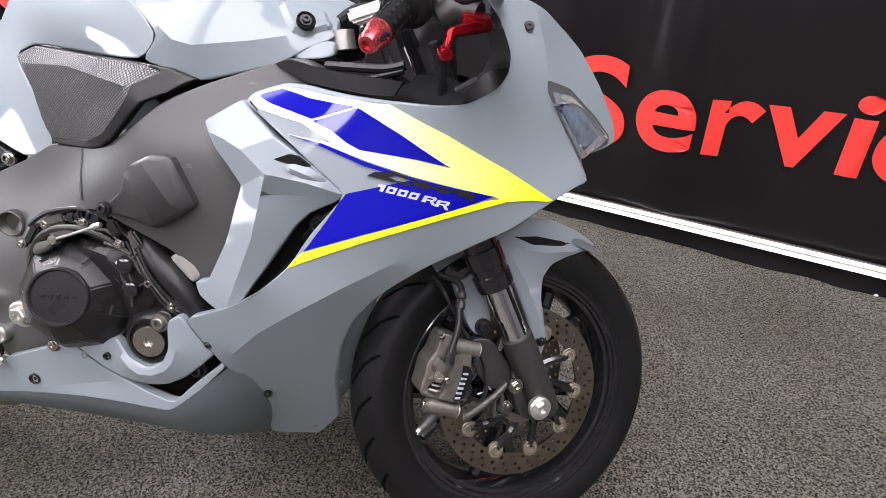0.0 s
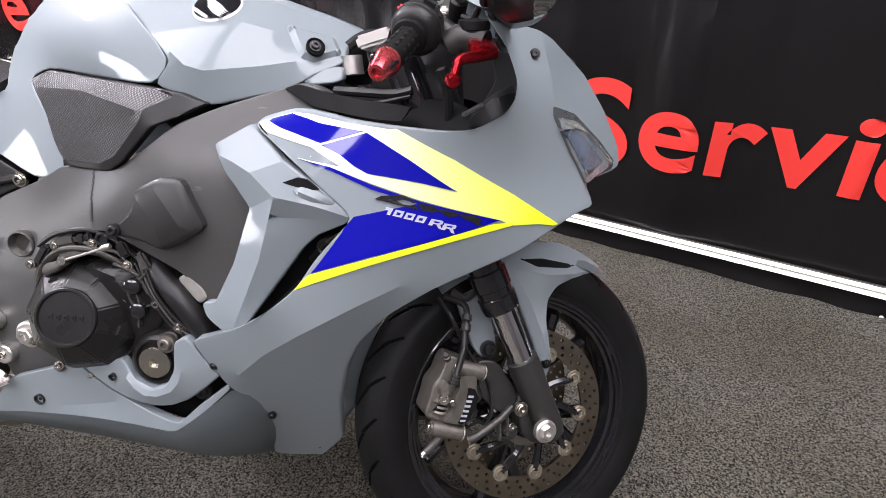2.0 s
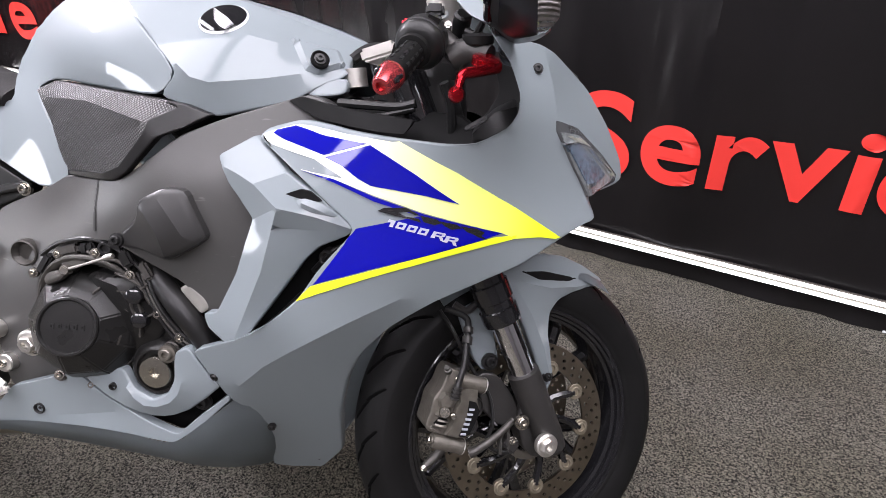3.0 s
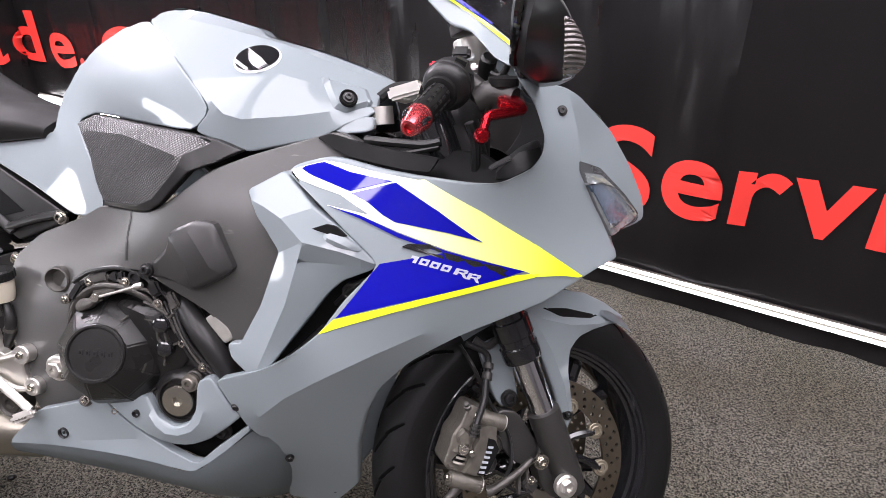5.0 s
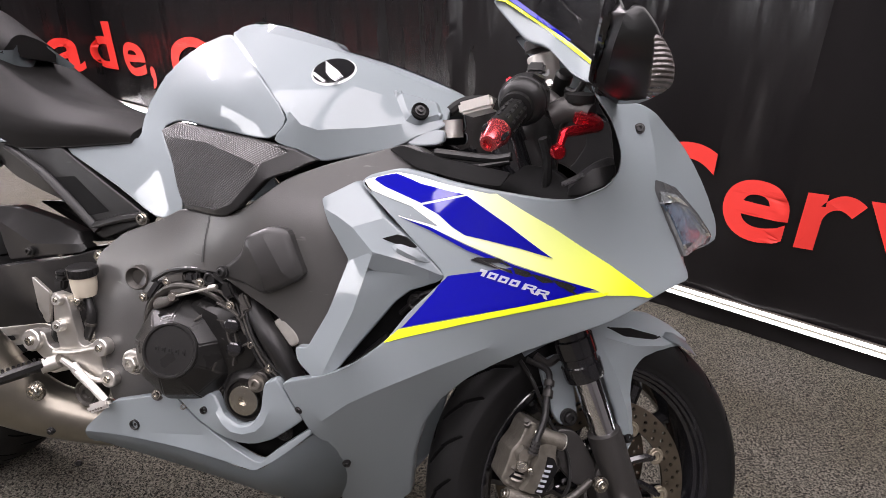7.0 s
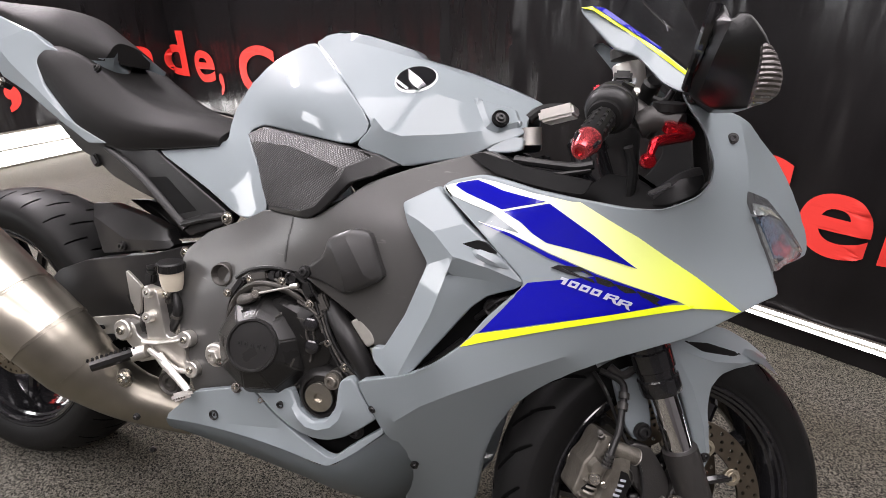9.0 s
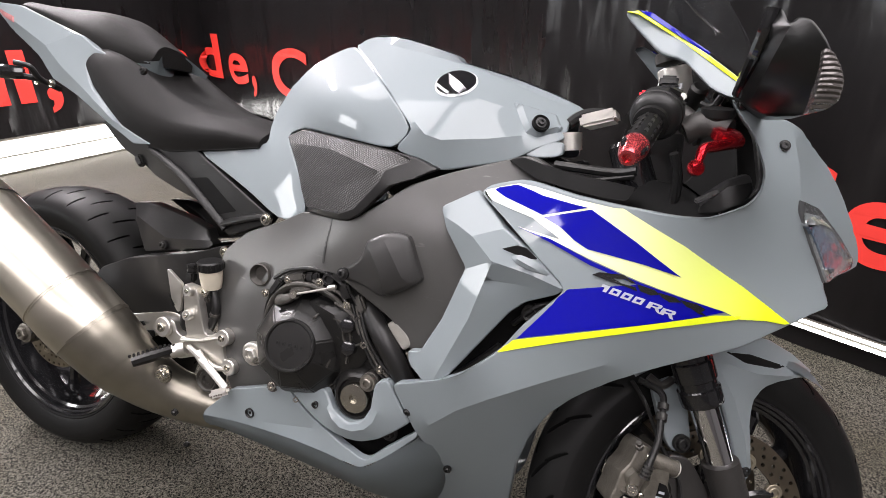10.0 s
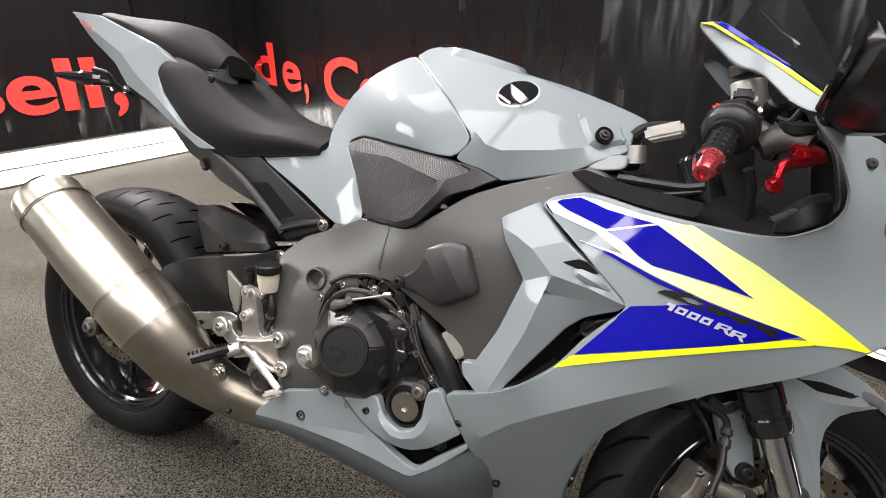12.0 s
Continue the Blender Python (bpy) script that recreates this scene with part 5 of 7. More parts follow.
def rim_and_tyre(axis, r_tyre, half, r_rim, spokes, parent, groove_count, slant):
    """A tyre with a round crown, a cast rim with forked spokes, and a hub."""
    w = half
    grooved_tyre(axis, r_tyre, half, r_rim, parent, groove_count, slant)
    q = r_rim
    rim = [(q + 0.004, -w * 0.8), (q + 0.004, -w * 0.85), (q + 0.001, -w * 0.875), (q - 0.003, -w * 0.86), (q - 0.005, -w * 0.8), (q - 0.009, -w * 0.78), (q - 0.011, -w * 0.68), (q - 0.016, -w * 0.64), (q - 0.022, -w * 0.35), (q - 0.027, 0), (q - 0.022, w * 0.35), (q - 0.016, w * 0.64), (q - 0.011, w * 0.68), (q - 0.009, w * 0.78), (q - 0.005, w * 0.8), (q - 0.003, w * 0.86), (q + 0.001, w * 0.875), (q + 0.004, w * 0.85), (q + 0.004, w * 0.8), (q - 0.012, 0)]
    turned("rim", rim, axis, GLOSS, parent, 72, closed=True, label="gloss black cast rim")
    turned("hub", [(0.018, -w * 0.95), (0.04, -w * 0.9), (0.042, -w * 0.5), (0.034, 0), (0.042, w * 0.5), (0.04, w * 0.9), (0.018, w * 0.95)], axis, GLOSS, parent, 32)
    for i in range(spokes):
        for s in (-1, 1):
            a = 2 * math.pi * i / spokes + 0.2
            p0 = axis @ Vector((0.03 * math.cos(a), 0.03 * math.sin(a), 0))
            p1 = axis @ Vector((r_rim * 0.5 * math.cos(a + s * 0.1), r_rim * 0.5 * math.sin(a + s * 0.1), 0))
            p2 = axis @ Vector(((q - 0.02) * math.cos(a + s * 0.24), (q - 0.02) * math.sin(a + s * 0.24), 0))
            hose("spoke", [p0, p1, p2], [0.014, 0.010, 0.013], GLOSS, parent, 8, 4)


def brake_disc(m, r_out, r_in, parent, rows, bobbins):
    """A drilled floating disc on a black carrier with round bobbins."""
    holes = [(0, 0, r_in)]
    n = 36
    for i in range(n):
        for j in range(rows):
            a = 2 * math.pi * (i + j / rows) / n
            r = r_in + (r_out - r_in) * (0.22 + 0.28 * j * 2 / max(rows - 1, 1))
            holes.append((r * math.cos(a), r * math.sin(a), 0.0031))
    ring = [(r_out * math.cos(2 * math.pi * i / 72), r_out * math.sin(2 * math.pi * i / 72)) for i in range(72)]
    plate("brake_disc", ring, m, 0.0045, DISC, parent, holes, corner=0, label="drilled steel brake disc, brown with dust")
    for i in range(bobbins):
        a = 2 * math.pi * i / bobbins + 0.1
        c = m @ Vector(((r_in - 0.003) * math.cos(a), (r_in - 0.003) * math.sin(a), 0))
        way = m.to_3x3() @ Vector((0, 0, 1))
        turned("disc_lug", [(0.0130, -0.003), (0.0130, 0.0030), (0.0122, 0.0036), (0.0085, 0.0036)], axis_frame(c, way), LUG, parent, 22)
        turned("disc_bobbin", [(0.0086, -0.004), (0.0086, 0.0046), (0.0078, 0.0054), (0.0058, 0.0054), (0.0052, 0.001)], axis_frame(c, way), LUG, parent, 18)
        # a near-black disc paints the shade down the bobbin
        turned("bobbin_hole_shade", [(0.0054, -0.002), (0.0054, 0.0012), (0, 0.0012)], axis_frame(c, way), DARK, parent, 16)
        a2 = a + 0.22
        p = [m @ Vector((r * math.cos(b), r * math.sin(b), 0)) for r, b in ((r_in - 0.006, a), (r_in * 0.62, a2), (0.036, a2 + 0.2))]
        hose("carrier_arm", p, [0.007, 0.006, 0.009], GLOSS, parent, 6, 3)


rim_and_tyre(AXLE, 0.263, 0.056, 0.19, 5, fork, 24, 0.034)
for s in (-1, 1):
    brake_disc(axis_frame((0, s * 0.053, 0), (0, -1, 0)), 0.139, 0.104, fork, 3, 10)
turned("sensor_ring", [(0.034, -0.002), (0.047, -0.002), (0.047, 0.002), (0.034, 0.002)], axis_frame((0, -0.064, 0), (0, -1, 0)), GOLDY, fork, 40, closed=True)

for s in (-1, 1):
    def leg(z):
        return (0.012, s * 0.104, z)
    m = axis_frame(leg(0), (0, 0, 1))
    turned("fork_stanchion", [(0.0185, 0.08), (0.0185, 0.30)], m, CHROME, fork, 28, label="polished chrome fork tube")
    turned("fork_outer_tube", [(0.0205, 0.196), (0.0275, 0.197), (0.0285, 0.204), (0.0285, 0.219), (0.026, 0.221), (0.026, 0.231), (0.0285, 0.233), (0.0285, 0.258), (0.0255, 0.26), (0.0255, 0.56), (0.02, 0.565)], m, GLOSS, fork, 28, label="gloss black fork tube with dust seal")
    turned("fork_foot", [(0.012, -0.028), (0.02, -0.02), (0.0225, 0.0), (0.0235, 0.05), (0.0245, 0.095), (0.024, 0.112), (0.0205, 0.114)], m, FORK, fork, 24)
shell("axle_lug", [(-0.03, -0.1, 0.0), (-0.022, -0.1, 0.045), (0.0, -0.1, 0.07), (0.025, -0.1, 0.06), (0.034, -0.1, 0.0), (0.024, -0.1, -0.026), (-0.018, -0.1, -0.028)], [(0.0, -0.108, 0.01)], FORK, fork, thick=0.03, cell=0.012, bevel=0.005)
hexnut((-0.004, -0.128, 0.004), (0, -1, 0), 0.0108, fork, ALU, "axle_bolt")
bolt((-0.0230, -0.120, 0.0510), (0, -1, 0), 0.0075, fork, STEEL)
hexnut((0.03, -0.1, 0.0), (0.6, -1, 0), 0.006, fork, CHROME, "sensor_bolt")

fender = shell("front_fender", [(0.047, -0.085, 0.259), (0.084, -0.070, 0.259), (0.134, -0.045, 0.243), (0.177, -0.030, 0.218), (0.213, -0.020, 0.182), (0.242, -0.012, 0.142), (0.219, -0.030, 0.144), (0.161, -0.055, 0.164), (0.125, -0.068, 0.170), (0.100, -0.075, 0.162),
    (0.084, -0.077, 0.136), (0.074, -0.076, 0.095), (0.065, -0.074, 0.063), (0.048, -0.073, 0.044), (0.046, -0.075, 0.074), (0.048, -0.080, 0.126), (0.046, -0.087, 0.184), (0.046, -0.090, 0.226)], [(0.124, -0.078, 0.205), (0.164, -0.058, 0.183)], GREY, fork, thick=0.012, cell=0.006, soft=10, corner=0.006, creases=[[(0.054, -0.092, 0.235), (0.062, -0.094, 0.180), (0.064, -0.088, 0.120), (0.058, -0.080, 0.066)], [(0.066, -0.094, 0.232), (0.110, -0.086, 0.200), (0.165, -0.062, 0.172), (0.222, -0.028, 0.150)]], label="glossy grey front fender")
raised("fender_vent", [(0.075, 0.244), (0.116, 0.224), (0.179, 0.179), (0.154, 0.187), (0.098, 0.219)], fender, DARK, fork, height=0.0015, cell=0.008)
shell("fender_stay", [(-0.034, -0.068, 0.227), (0.007, -0.070, 0.228), (0.004, -0.074, 0.182), (-0.006, -0.075, 0.134), (-0.020, -0.075, 0.124), (-0.037, -0.075, 0.132), (-0.041, -0.074, 0.153), (-0.038, -0.070, 0.184)], [], GREY, fork, thick=0.01, cell=0.01)
bolt((-0.022, -0.08, 0.14), (0, -1, 0), 0.0085, fork, PLASTIC)
bolt((0.056, -0.078, 0.072), (0, -1, 0), 0.006, fork, PLASTIC)
bm = bmesh.new()
prev = None
for i in range(19):
    a = radians(35 + 65 * i / 18)
    row = [bm.verts.new(((0.272 + 0.006 * math.cos(t * 1.3)) * math.cos(a), 0.05 * t, (0.272 + 0.006 * math.cos(t * 1.3)) * math.sin(a) - 0.03 * t * t)) for t in (-1, -0.75, -0.4, 0, 0.4, 0.75, 1)]
    if prev:
        for j in range(6):
            bm.faces.new((prev[j], prev[j + 1], row[j + 1], row[j]))
    prev = row
bmesh.ops.solidify(bm, geom=bm.faces[:], thickness=0.004)
bmesh.ops.recalc_face_normals(bm, faces=bm.faces)
part("fender_crown", bm, GREY, fork)

# caliper
cal = shell("brake_caliper", [(-0.0930, -0.104, 0.1650), (-0.0832, -0.104, 0.1690), (-0.0714, -0.105, 0.1569), (-0.0555, -0.105, 0.1370), (-0.0660, -0.107, 0.1162), (-0.0710, -0.108, 0.0973), (-0.0864, -0.108, 0.0825), (-0.1013, -0.108, 0.0710), (-0.1178, -0.108, 0.0740), (-0.1408, -0.106, 0.0930), (-0.1502, -0.105, 0.1040), (-0.1508, -0.104, 0.1122), (-0.1370, -0.104, 0.1267), (-0.1243, -0.104, 0.1430), (-0.1073, -0.104, 0.1512)],
    [(-0.096, -0.109, 0.124), (-0.118, -0.109, 0.100)], CALIPER, fork, thick=0.045, cell=0.006, soft=2, bevel=0.003, corner=0.004, label="grimy alloy four-piston brake caliper")
for o, r in (((-0.0735, -0.094, 0.0955), 0.0150), ((-0.0905, -0.094, 0.0745), 0.0135)):
    turned("piston_housing", [(r, -0.025), (r, 0.0), (r * 0.9, 0.004), (r * 0.82, 0.004), (r * 0.76, 0.001), (0, 0.002)], axis_frame(o, (0.25, -1, -0.1)), FORK, fork, 24)
raised("caliper_bridge", [(-0.0886, 0.1415), (-0.0580, 0.1348), (-0.0640, 0.1198), (-0.0690, 0.1125), (-0.0705, 0.0975), (-0.0868, 0.0835), (-0.1015, 0.0722), (-0.1165, 0.0752), (-0.1345, 0.0915), (-0.1184, 0.1019), (-0.1048, 0.1200), (-0.0966, 0.1253)], cal, CALIPER, fork, height=0.0075, bevel=0.0028, cell=0.004, corner=0.003)
raised("caliper_plate", [(-0.0821, 0.1212), (-0.0730, 0.1132), (-0.0728, 0.0982), (-0.0868, 0.0852), (-0.1018, 0.0740), (-0.1128, 0.0764), (-0.1172, 0.0816), (-0.1054, 0.0902), (-0.0972, 0.0975)], cal, DARK, fork, height=0.0092, bevel=0.001, cell=0.004, corner=0.002, label="black plate with pale lettering")
for k in range(6):
    raised("caliper_mark", [(-0.0828 - 0.0050 * k + q[0], 0.1085 - 0.0052 * k + q[1]) for q in ((-0.0035, 0.0024), (0.0035, -0.0024), (0.0013, -0.0050), (-0.0057, -0.0002))], cal, SILVER, fork, height=0.0100, bevel=0.0002, cell=0.02, corner=0.0004)
for name, p, q, r in (("caliper_upper_barrel", (-0.0825, -0.107, 0.1523), (-0.0520, -0.103, 0.1234), 0.0112), ("caliper_lower_barrel", (-0.1519, -0.106, 0.0917), (-0.1159, -0.102, 0.0577), 0.0112)):
    a, b = Vector(p), Vector(q)
    size = (b - a).length
    turned(name, [(0, -0.002), (r * 0.5, -0.002), (r * 0.55, 0.0), (r * 0.85, 0.0), (r, 0.003), (r, size - 0.006), (r * 1.04, size - 0.005), (r * 1.04, size), (r * 0.9, size + 0.001), (r * 0.62, size + 0.001), (r * 0.55, size - 0.002), (0, size - 0.002)], axis_frame(a, b - a), CALIPER, fork, 24)
    turned("caliper_seal_ring", [(r * 1.0, size - 0.0008), (r * 1.07, size - 0.0002), (r * 1.07, size + 0.0012), (r * 0.95, size + 0.0016)], axis_frame(a, b - a), ALU, fork, 24, closed=True)
    turned("caliper_bolt", [(r * 0.5, -0.001), (r * 0.5, 0.005), (r * 0.4, 0.0065), (r * 0.22, 0.0065), (r * 0.2, 0.003), (0, 0.003)], axis_frame(a, a - b), STEEL, fork, 12)
# the grimy outer half: lobes over the pistons, the pad window with its pin and spring
for outline, height in (([(-0.1205, 0.1425), (-0.1065, 0.1475), (-0.0990, 0.1340), (-0.1090, 0.1220), (-0.1240, 0.1275)], 0.0085), ([(-0.1350, 0.1235), (-0.1245, 0.1265), (-0.1165, 0.1150), (-0.1215, 0.1090), (-0.1300, 0.1165)], 0.006), ([(-0.1500, 0.1075), (-0.1430, 0.1120), (-0.1330, 0.1000), (-0.1390, 0.0945)], 0.007), ([(-0.0915, 0.1635), (-0.0832, 0.1665), (-0.0735, 0.1555), (-0.0850, 0.1480), (-0.0960, 0.1530)], 0.0045)):
    raised("piston_lobe", outline, cal, CALIPER, fork, height=height, bevel=0.003, cell=0.004, corner=0.004)
# pad window drawn as a near-black patch, its shade put into colour
raised("pad_window_shade", [(-0.1405, 0.1125), (-0.1280, 0.1165), (-0.1185, 0.1070), (-0.1285, 0.0985)], cal, DARK, fork, height=0.0012, bevel=0.0004, cell=0.005, corner=0.002)
hose("pad_spring", [(-0.1385, -0.1085, 0.1105), (-0.1310, -0.1115, 0.1040), (-0.1255, -0.1100, 0.1005)], 0.0020, GOLDY, fork, 8, 4, "", 0.5)
hose("pad_spring", [(-0.1325, -0.1085, 0.1145), (-0.1260, -0.1115, 0.1095), (-0.1205, -0.1100, 0.1050)], 0.0018, GOLDY, fork, 8, 4, "", 0.5)
hexnut((-0.1194, -0.114, 0.1225), (-0.3, -1, 0.2), 0.0052, fork, STEEL, "banjo_bolt")
turned("bleed_nipple", [(0.004, 0), (0.004, 0.006), (0.0028, 0.007), (0.0028, 0.012), (0, 0.012)], axis_frame((-0.1110, -0.114, 0.1130), (-0.2, -1, 0.1)), STEEL, fork, 10)
turned("bleed_nipple", [(0.0055, 0), (0.0055, 0.007), (0.0035, 0.008), (0.0035, 0.013), (0, 0.013)], axis_frame((-0.0910, -0.106, 0.1690), (-0.1, -0.6, 0.8)), DUSTY, fork, 10)
hose("pad_pin", [(-0.1400, -0.085, 0.0600), (-0.1570, -0.088, 0.0555), (-0.1740, -0.090, 0.0524)], [0.0075, 0.0065, 0.0055], DUSTY, fork, 12, 3)
turned("pad_pin_head", [(0.0062, 0.0), (0.0062, 0.005), (0.004, 0.006), (0.0035, 0.003), (0, 0.003)], axis_frame((-0.1735, -0.090, 0.0525), (-0.9, -0.2, -0.2)), STEEL, fork, 12)
hose("brake_hose", [(-0.1010, -0.118, 0.1345), (-0.0940, -0.120, 0.1440), (-0.0874, -0.119, 0.1519), (-0.0660, -0.112, 0.1714), (-0.0505, -0.102, 0.1920), (-0.0366, -0.092, 0.2067), (-0.0319, -0.082, 0.2209), (-0.0500, -0.065, 0.2400)], 0.0048, PLASTIC, fork, 10)
for t in (0.0, 0.3, 0.6, 0.9):
    p, q = Vector((-0.1010, -0.118, 0.1345)), Vector((-0.0905, -0.1195, 0.1480))
    hose("hose_collar", [p.lerp(q, t), p.lerp(q, t + 0.17)], 0.0068, FORK, fork, 12, 1)
for p, q in (((-0.0500, -0.101, 0.1910), (-0.0440, -0.097, 0.1980)), ((-0.0405, -0.095, 0.2020), (-0.0360, -0.092, 0.2080))):
    hose("hose_collar", [p, q], 0.0075, FORK, fork, 12, 1)
hose("sensor_cable", [(-0.034, -0.100, 0.017), (-0.061, -0.100, 0.013), (-0.080, -0.100, 0.039), (-0.061, -0.100, 0.060), (-0.047, -0.090, 0.087), (-0.046, -0.085, 0.114), (-0.054, -0.085, 0.153), (-0.056, -0.080, 0.210), (-0.058, -0.060, 0.240)], 0.003, PLASTIC, fork, 6)
hose("cable_clip", [(-0.037, -0.070, 0.242), (-0.025, -0.075, 0.226), (-0.007, -0.075, 0.228)], 0.006, FORK, fork, 8)
hose("sensor_bracket", [(-0.1060, -0.098, 0.0390), (-0.0960, -0.102, 0.0400), (-0.0601, -0.104, 0.0445), (-0.0286, -0.100, 0.0499)], [0.0085, 0.0065, 0.0055, 0.0050], DUSTY, fork, 12, 5)
for x in (-0.0615, -0.0480):
    boxed("sensor_fork", axis_frame((x, -0.101, 0.0290), (0.1, -1, 0.1)) @ pose(0, 0, 0, 0, 0, -28), 0.0045, 0.030, 0.010, DUSTY, fork, 0.0012)
boxed("wheel_sensor", axis_frame((-0.0470, -0.097, 0.0180), (0.2, -1, 0)) @ pose(0, 0, 0, 0, 0, 20), 0.020, 0.026, 0.016, FORK, fork, 0.003)
bolt((-0.0430, -0.106, 0.0250), (0.1, -1, 0.2), 0.0042, fork, STEEL)
hose("sensor_lead", [(-0.0480, -0.100, 0.0100), (-0.0640, -0.100, 0.0120), (-0.0740, -0.099, 0.0280), (-0.0640, -0.098, 0.0420)], 0.0024, PLASTIC, fork, 8, 5)
for k in range(9):
    a = radians(-38 + 16 * k)
    boxed("ring_tooth", axis_frame((0.041 * math.cos(a), -0.0665, 0.041 * math.sin(a)), (0, -1, 0)) @ pose(0, 0, 0, 0, 0, 90 - math.degrees(a)), 0.0035, 0.008, 0.003, DARK, fork, 0.0006)
shell("caliper_mount", [(-0.047, -0.085, 0.135), (-0.020, -0.088, 0.120), (-0.009, -0.090, 0.065), (-0.022, -0.090, 0.032), (-0.051, -0.088, 0.048), (-0.063, -0.085, 0.085)], [], FORK, fork, thick=0.015, cell=0.012)
for a in (0.35, 1.6, 2.9, 4.1, 5.4):
    turned("carrier_bolt", [(0.0052, 0.0), (0.0052, 0.004), (0.0038, 0.005), (0.002, 0.003), (0, 0.003)], axis_frame((0.034 * math.cos(a), -0.057, 0.034 * math.sin(a)), (0, -1, 0)), DUSTY, fork, 12)
turned("wheel_weight", [(0.004, -0.009), (0.006, -0.006), (0.006, 0.006), (0.004, 0.009)], axis_frame((-0.126, -0.044, 0.128), (0.6, -0.2, 0.7)), STEEL, fork, 10)
turned("wheel_valve", [(0.003, 0), (0.003, 0.03), (0.004, 0.03), (0.004, 0.038), (0, 0.038)], axis_frame((-0.12, -0.01, 0.10), (0.5, -0.6, -0.4)), CHROME, fork, 10)

# ---- engine ----
shell("crankcase", [(0.594, -0.150, 0.533), (0.733, -0.150, 0.590), (0.839, -0.150, 0.582), (0.936, -0.140, 0.546), (0.976, -0.140, 0.439), (0.881, -0.140, 0.331), (0.701, -0.140, 0.315), (0.593, -0.150, 0.329)], [], ENGINE, bike, thick=0.12, cell=0.03, soft=0, label="black cast engine case")
CL = axis_frame((0.756, -0.165, 0.458), (0.19, -1, 0.28))
turned("clutch_cover", [(0.089, -0.02), (0.089, 0.004), (0.086, 0.010), (0.081, 0.011), (0.080, 0.020), (0.074, 0.022)], CL, DUSTY, bike, 64, label="dusty dark engine cover flange")
bm = lathe(bmesh.new(), [(0.083, 0.004), (0.083, 0.024), (0.072, 0.046), (0.0455, 0.0735), (0.0405, 0.0765), (0.030, 0.0765)], CL @ Matrix.Rotation(radians(14), 4, "Z"), 9)
bmesh.ops.recalc_face_normals(bm, faces=bm.faces)
bmesh.ops.bevel(bm, geom=[e for e in bm.edges if len(e.link_faces) == 2 and e.calc_face_angle(0) > radians(14)], offset=0.0022, segments=2, affect="EDGES")
part("clutch_cone", bm, ENGINE, bike, "black facetted engine cover casting", angle=16)
turned("clutch_cap", [(0.0402, 0.070), (0.0402, 0.0785), (0.0388, 0.0802), (0.0362, 0.0802), (0.0350, 0.0788), (0.0346, 0.0772), (0, 0.0778)], CL, ENGINE, bike, 56, label="round black engine cap with a raised rim")
m = CL @ pose(0, 0, 0.0782, 0, 0, -4)
for k, wide in enumerate((0.0074, 0.0070, 0.0072, 0.0074, 0.0068)):
    boxed("brand_mark", m @ pose(-0.0196 + 0.0098 * k, 0.0, 0), wide, 0.0078, 0.0016, PLASTIC, bike, 0.0006)
    boxed("brand_mark_core", m @ pose(-0.0196 + 0.0098 * k, 0.0, 0.0005), wide * 0.35, 0.0036, 0.0016, DARK, bike, 0.0004)
for deg in (205, 238, 268):
    c = CL @ Vector((0.092 * math.cos(radians(deg)), 0.092 * math.sin(radians(deg)), 0.004))
    turned("cover_bolt_boss", [(0.010, -0.02), (0.010, 0.004), (0, 0.004)], axis_frame(c, (0.19, -1, 0.28)), DUSTY, bike, 14)
    bolt(c + Vector((0, -0.006, 0.001)), (0.19, -1, 0.28), 0.0048, bike, STEEL, "cover_bolt")
# notch across the cone and the raised lip beside it
m = CL @ Matrix.Rotation(radians(58), 4, "Z") @ pose(0.061, 0, 0.058, 0, 47, 0)
boxed("cover_notch", m, 0.030, 0.0032, 0.004, DUSTY, bike, 0.001)
m = CL @ Matrix.Rotation(radians(-20), 4, "Z") @ pose(0.061, 0, 0.0585, 0, 47, 0)
boxed("cover_notch", m, 0.003, 0.014, 0.003, DUSTY, bike, 0.0008)
shell("cover_shoulder", [(0.732, -0.188, 0.507), (0.781, -0.192, 0.543), (0.809, -0.196, 0.540), (0.837, -0.198, 0.537), (0.866, -0.196, 0.526), (0.880, -0.194, 0.500), (0.876, -0.192, 0.462), (0.850, -0.190, 0.425), (0.800, -0.186, 0.395), (0.743, -0.182, 0.384)],
    [], ENGINE, bike, thick=0.04, soft=20, cell=0.008, bevel=0.003, corner=0.008, mirror=False, creases=[[(0.790, -0.204, 0.538), (0.826, -0.210, 0.530), (0.842, -0.208, 0.497), (0.838, -0.204, 0.460)]])
# two round bosses with three-armed webs
for p, turn in (((0.8500, -0.207, 0.5170), 15), ((0.8515, -0.205, 0.4815), -5)):
    f = axis_frame(p, (0.12, -1, 0.12))
    turned("cover_boss", [(0.0125, -0.014), (0.0118, 0.002), (0.0105, 0.0055), (0.006, 0.0075), (0, 0.0078)], f, GLOSS, bike, 22)
    for k in range(3):
        boxed("boss_web", f @ Matrix.Rotation(radians(turn + 30 + 120 * k), 4, "Z") @ pose(0.0165, 0, -0.004), 0.018, 0.0028, 0.010, DUSTY, bike, 0.0008)
hose("cover_web", [(0.842, -0.207, 0.507), (0.843, -0.207, 0.495), (0.847, -0.206, 0.489)], 0.0022, DUSTY, bike, 8, 3)
hose("cover_web", [(0.826, -0.208, 0.548), (0.842, -0.206, 0.541), (0.858, -0.204, 0.531)], [0.0022, 0.0028, 0.0022], DUSTY, bike, 8, 3)
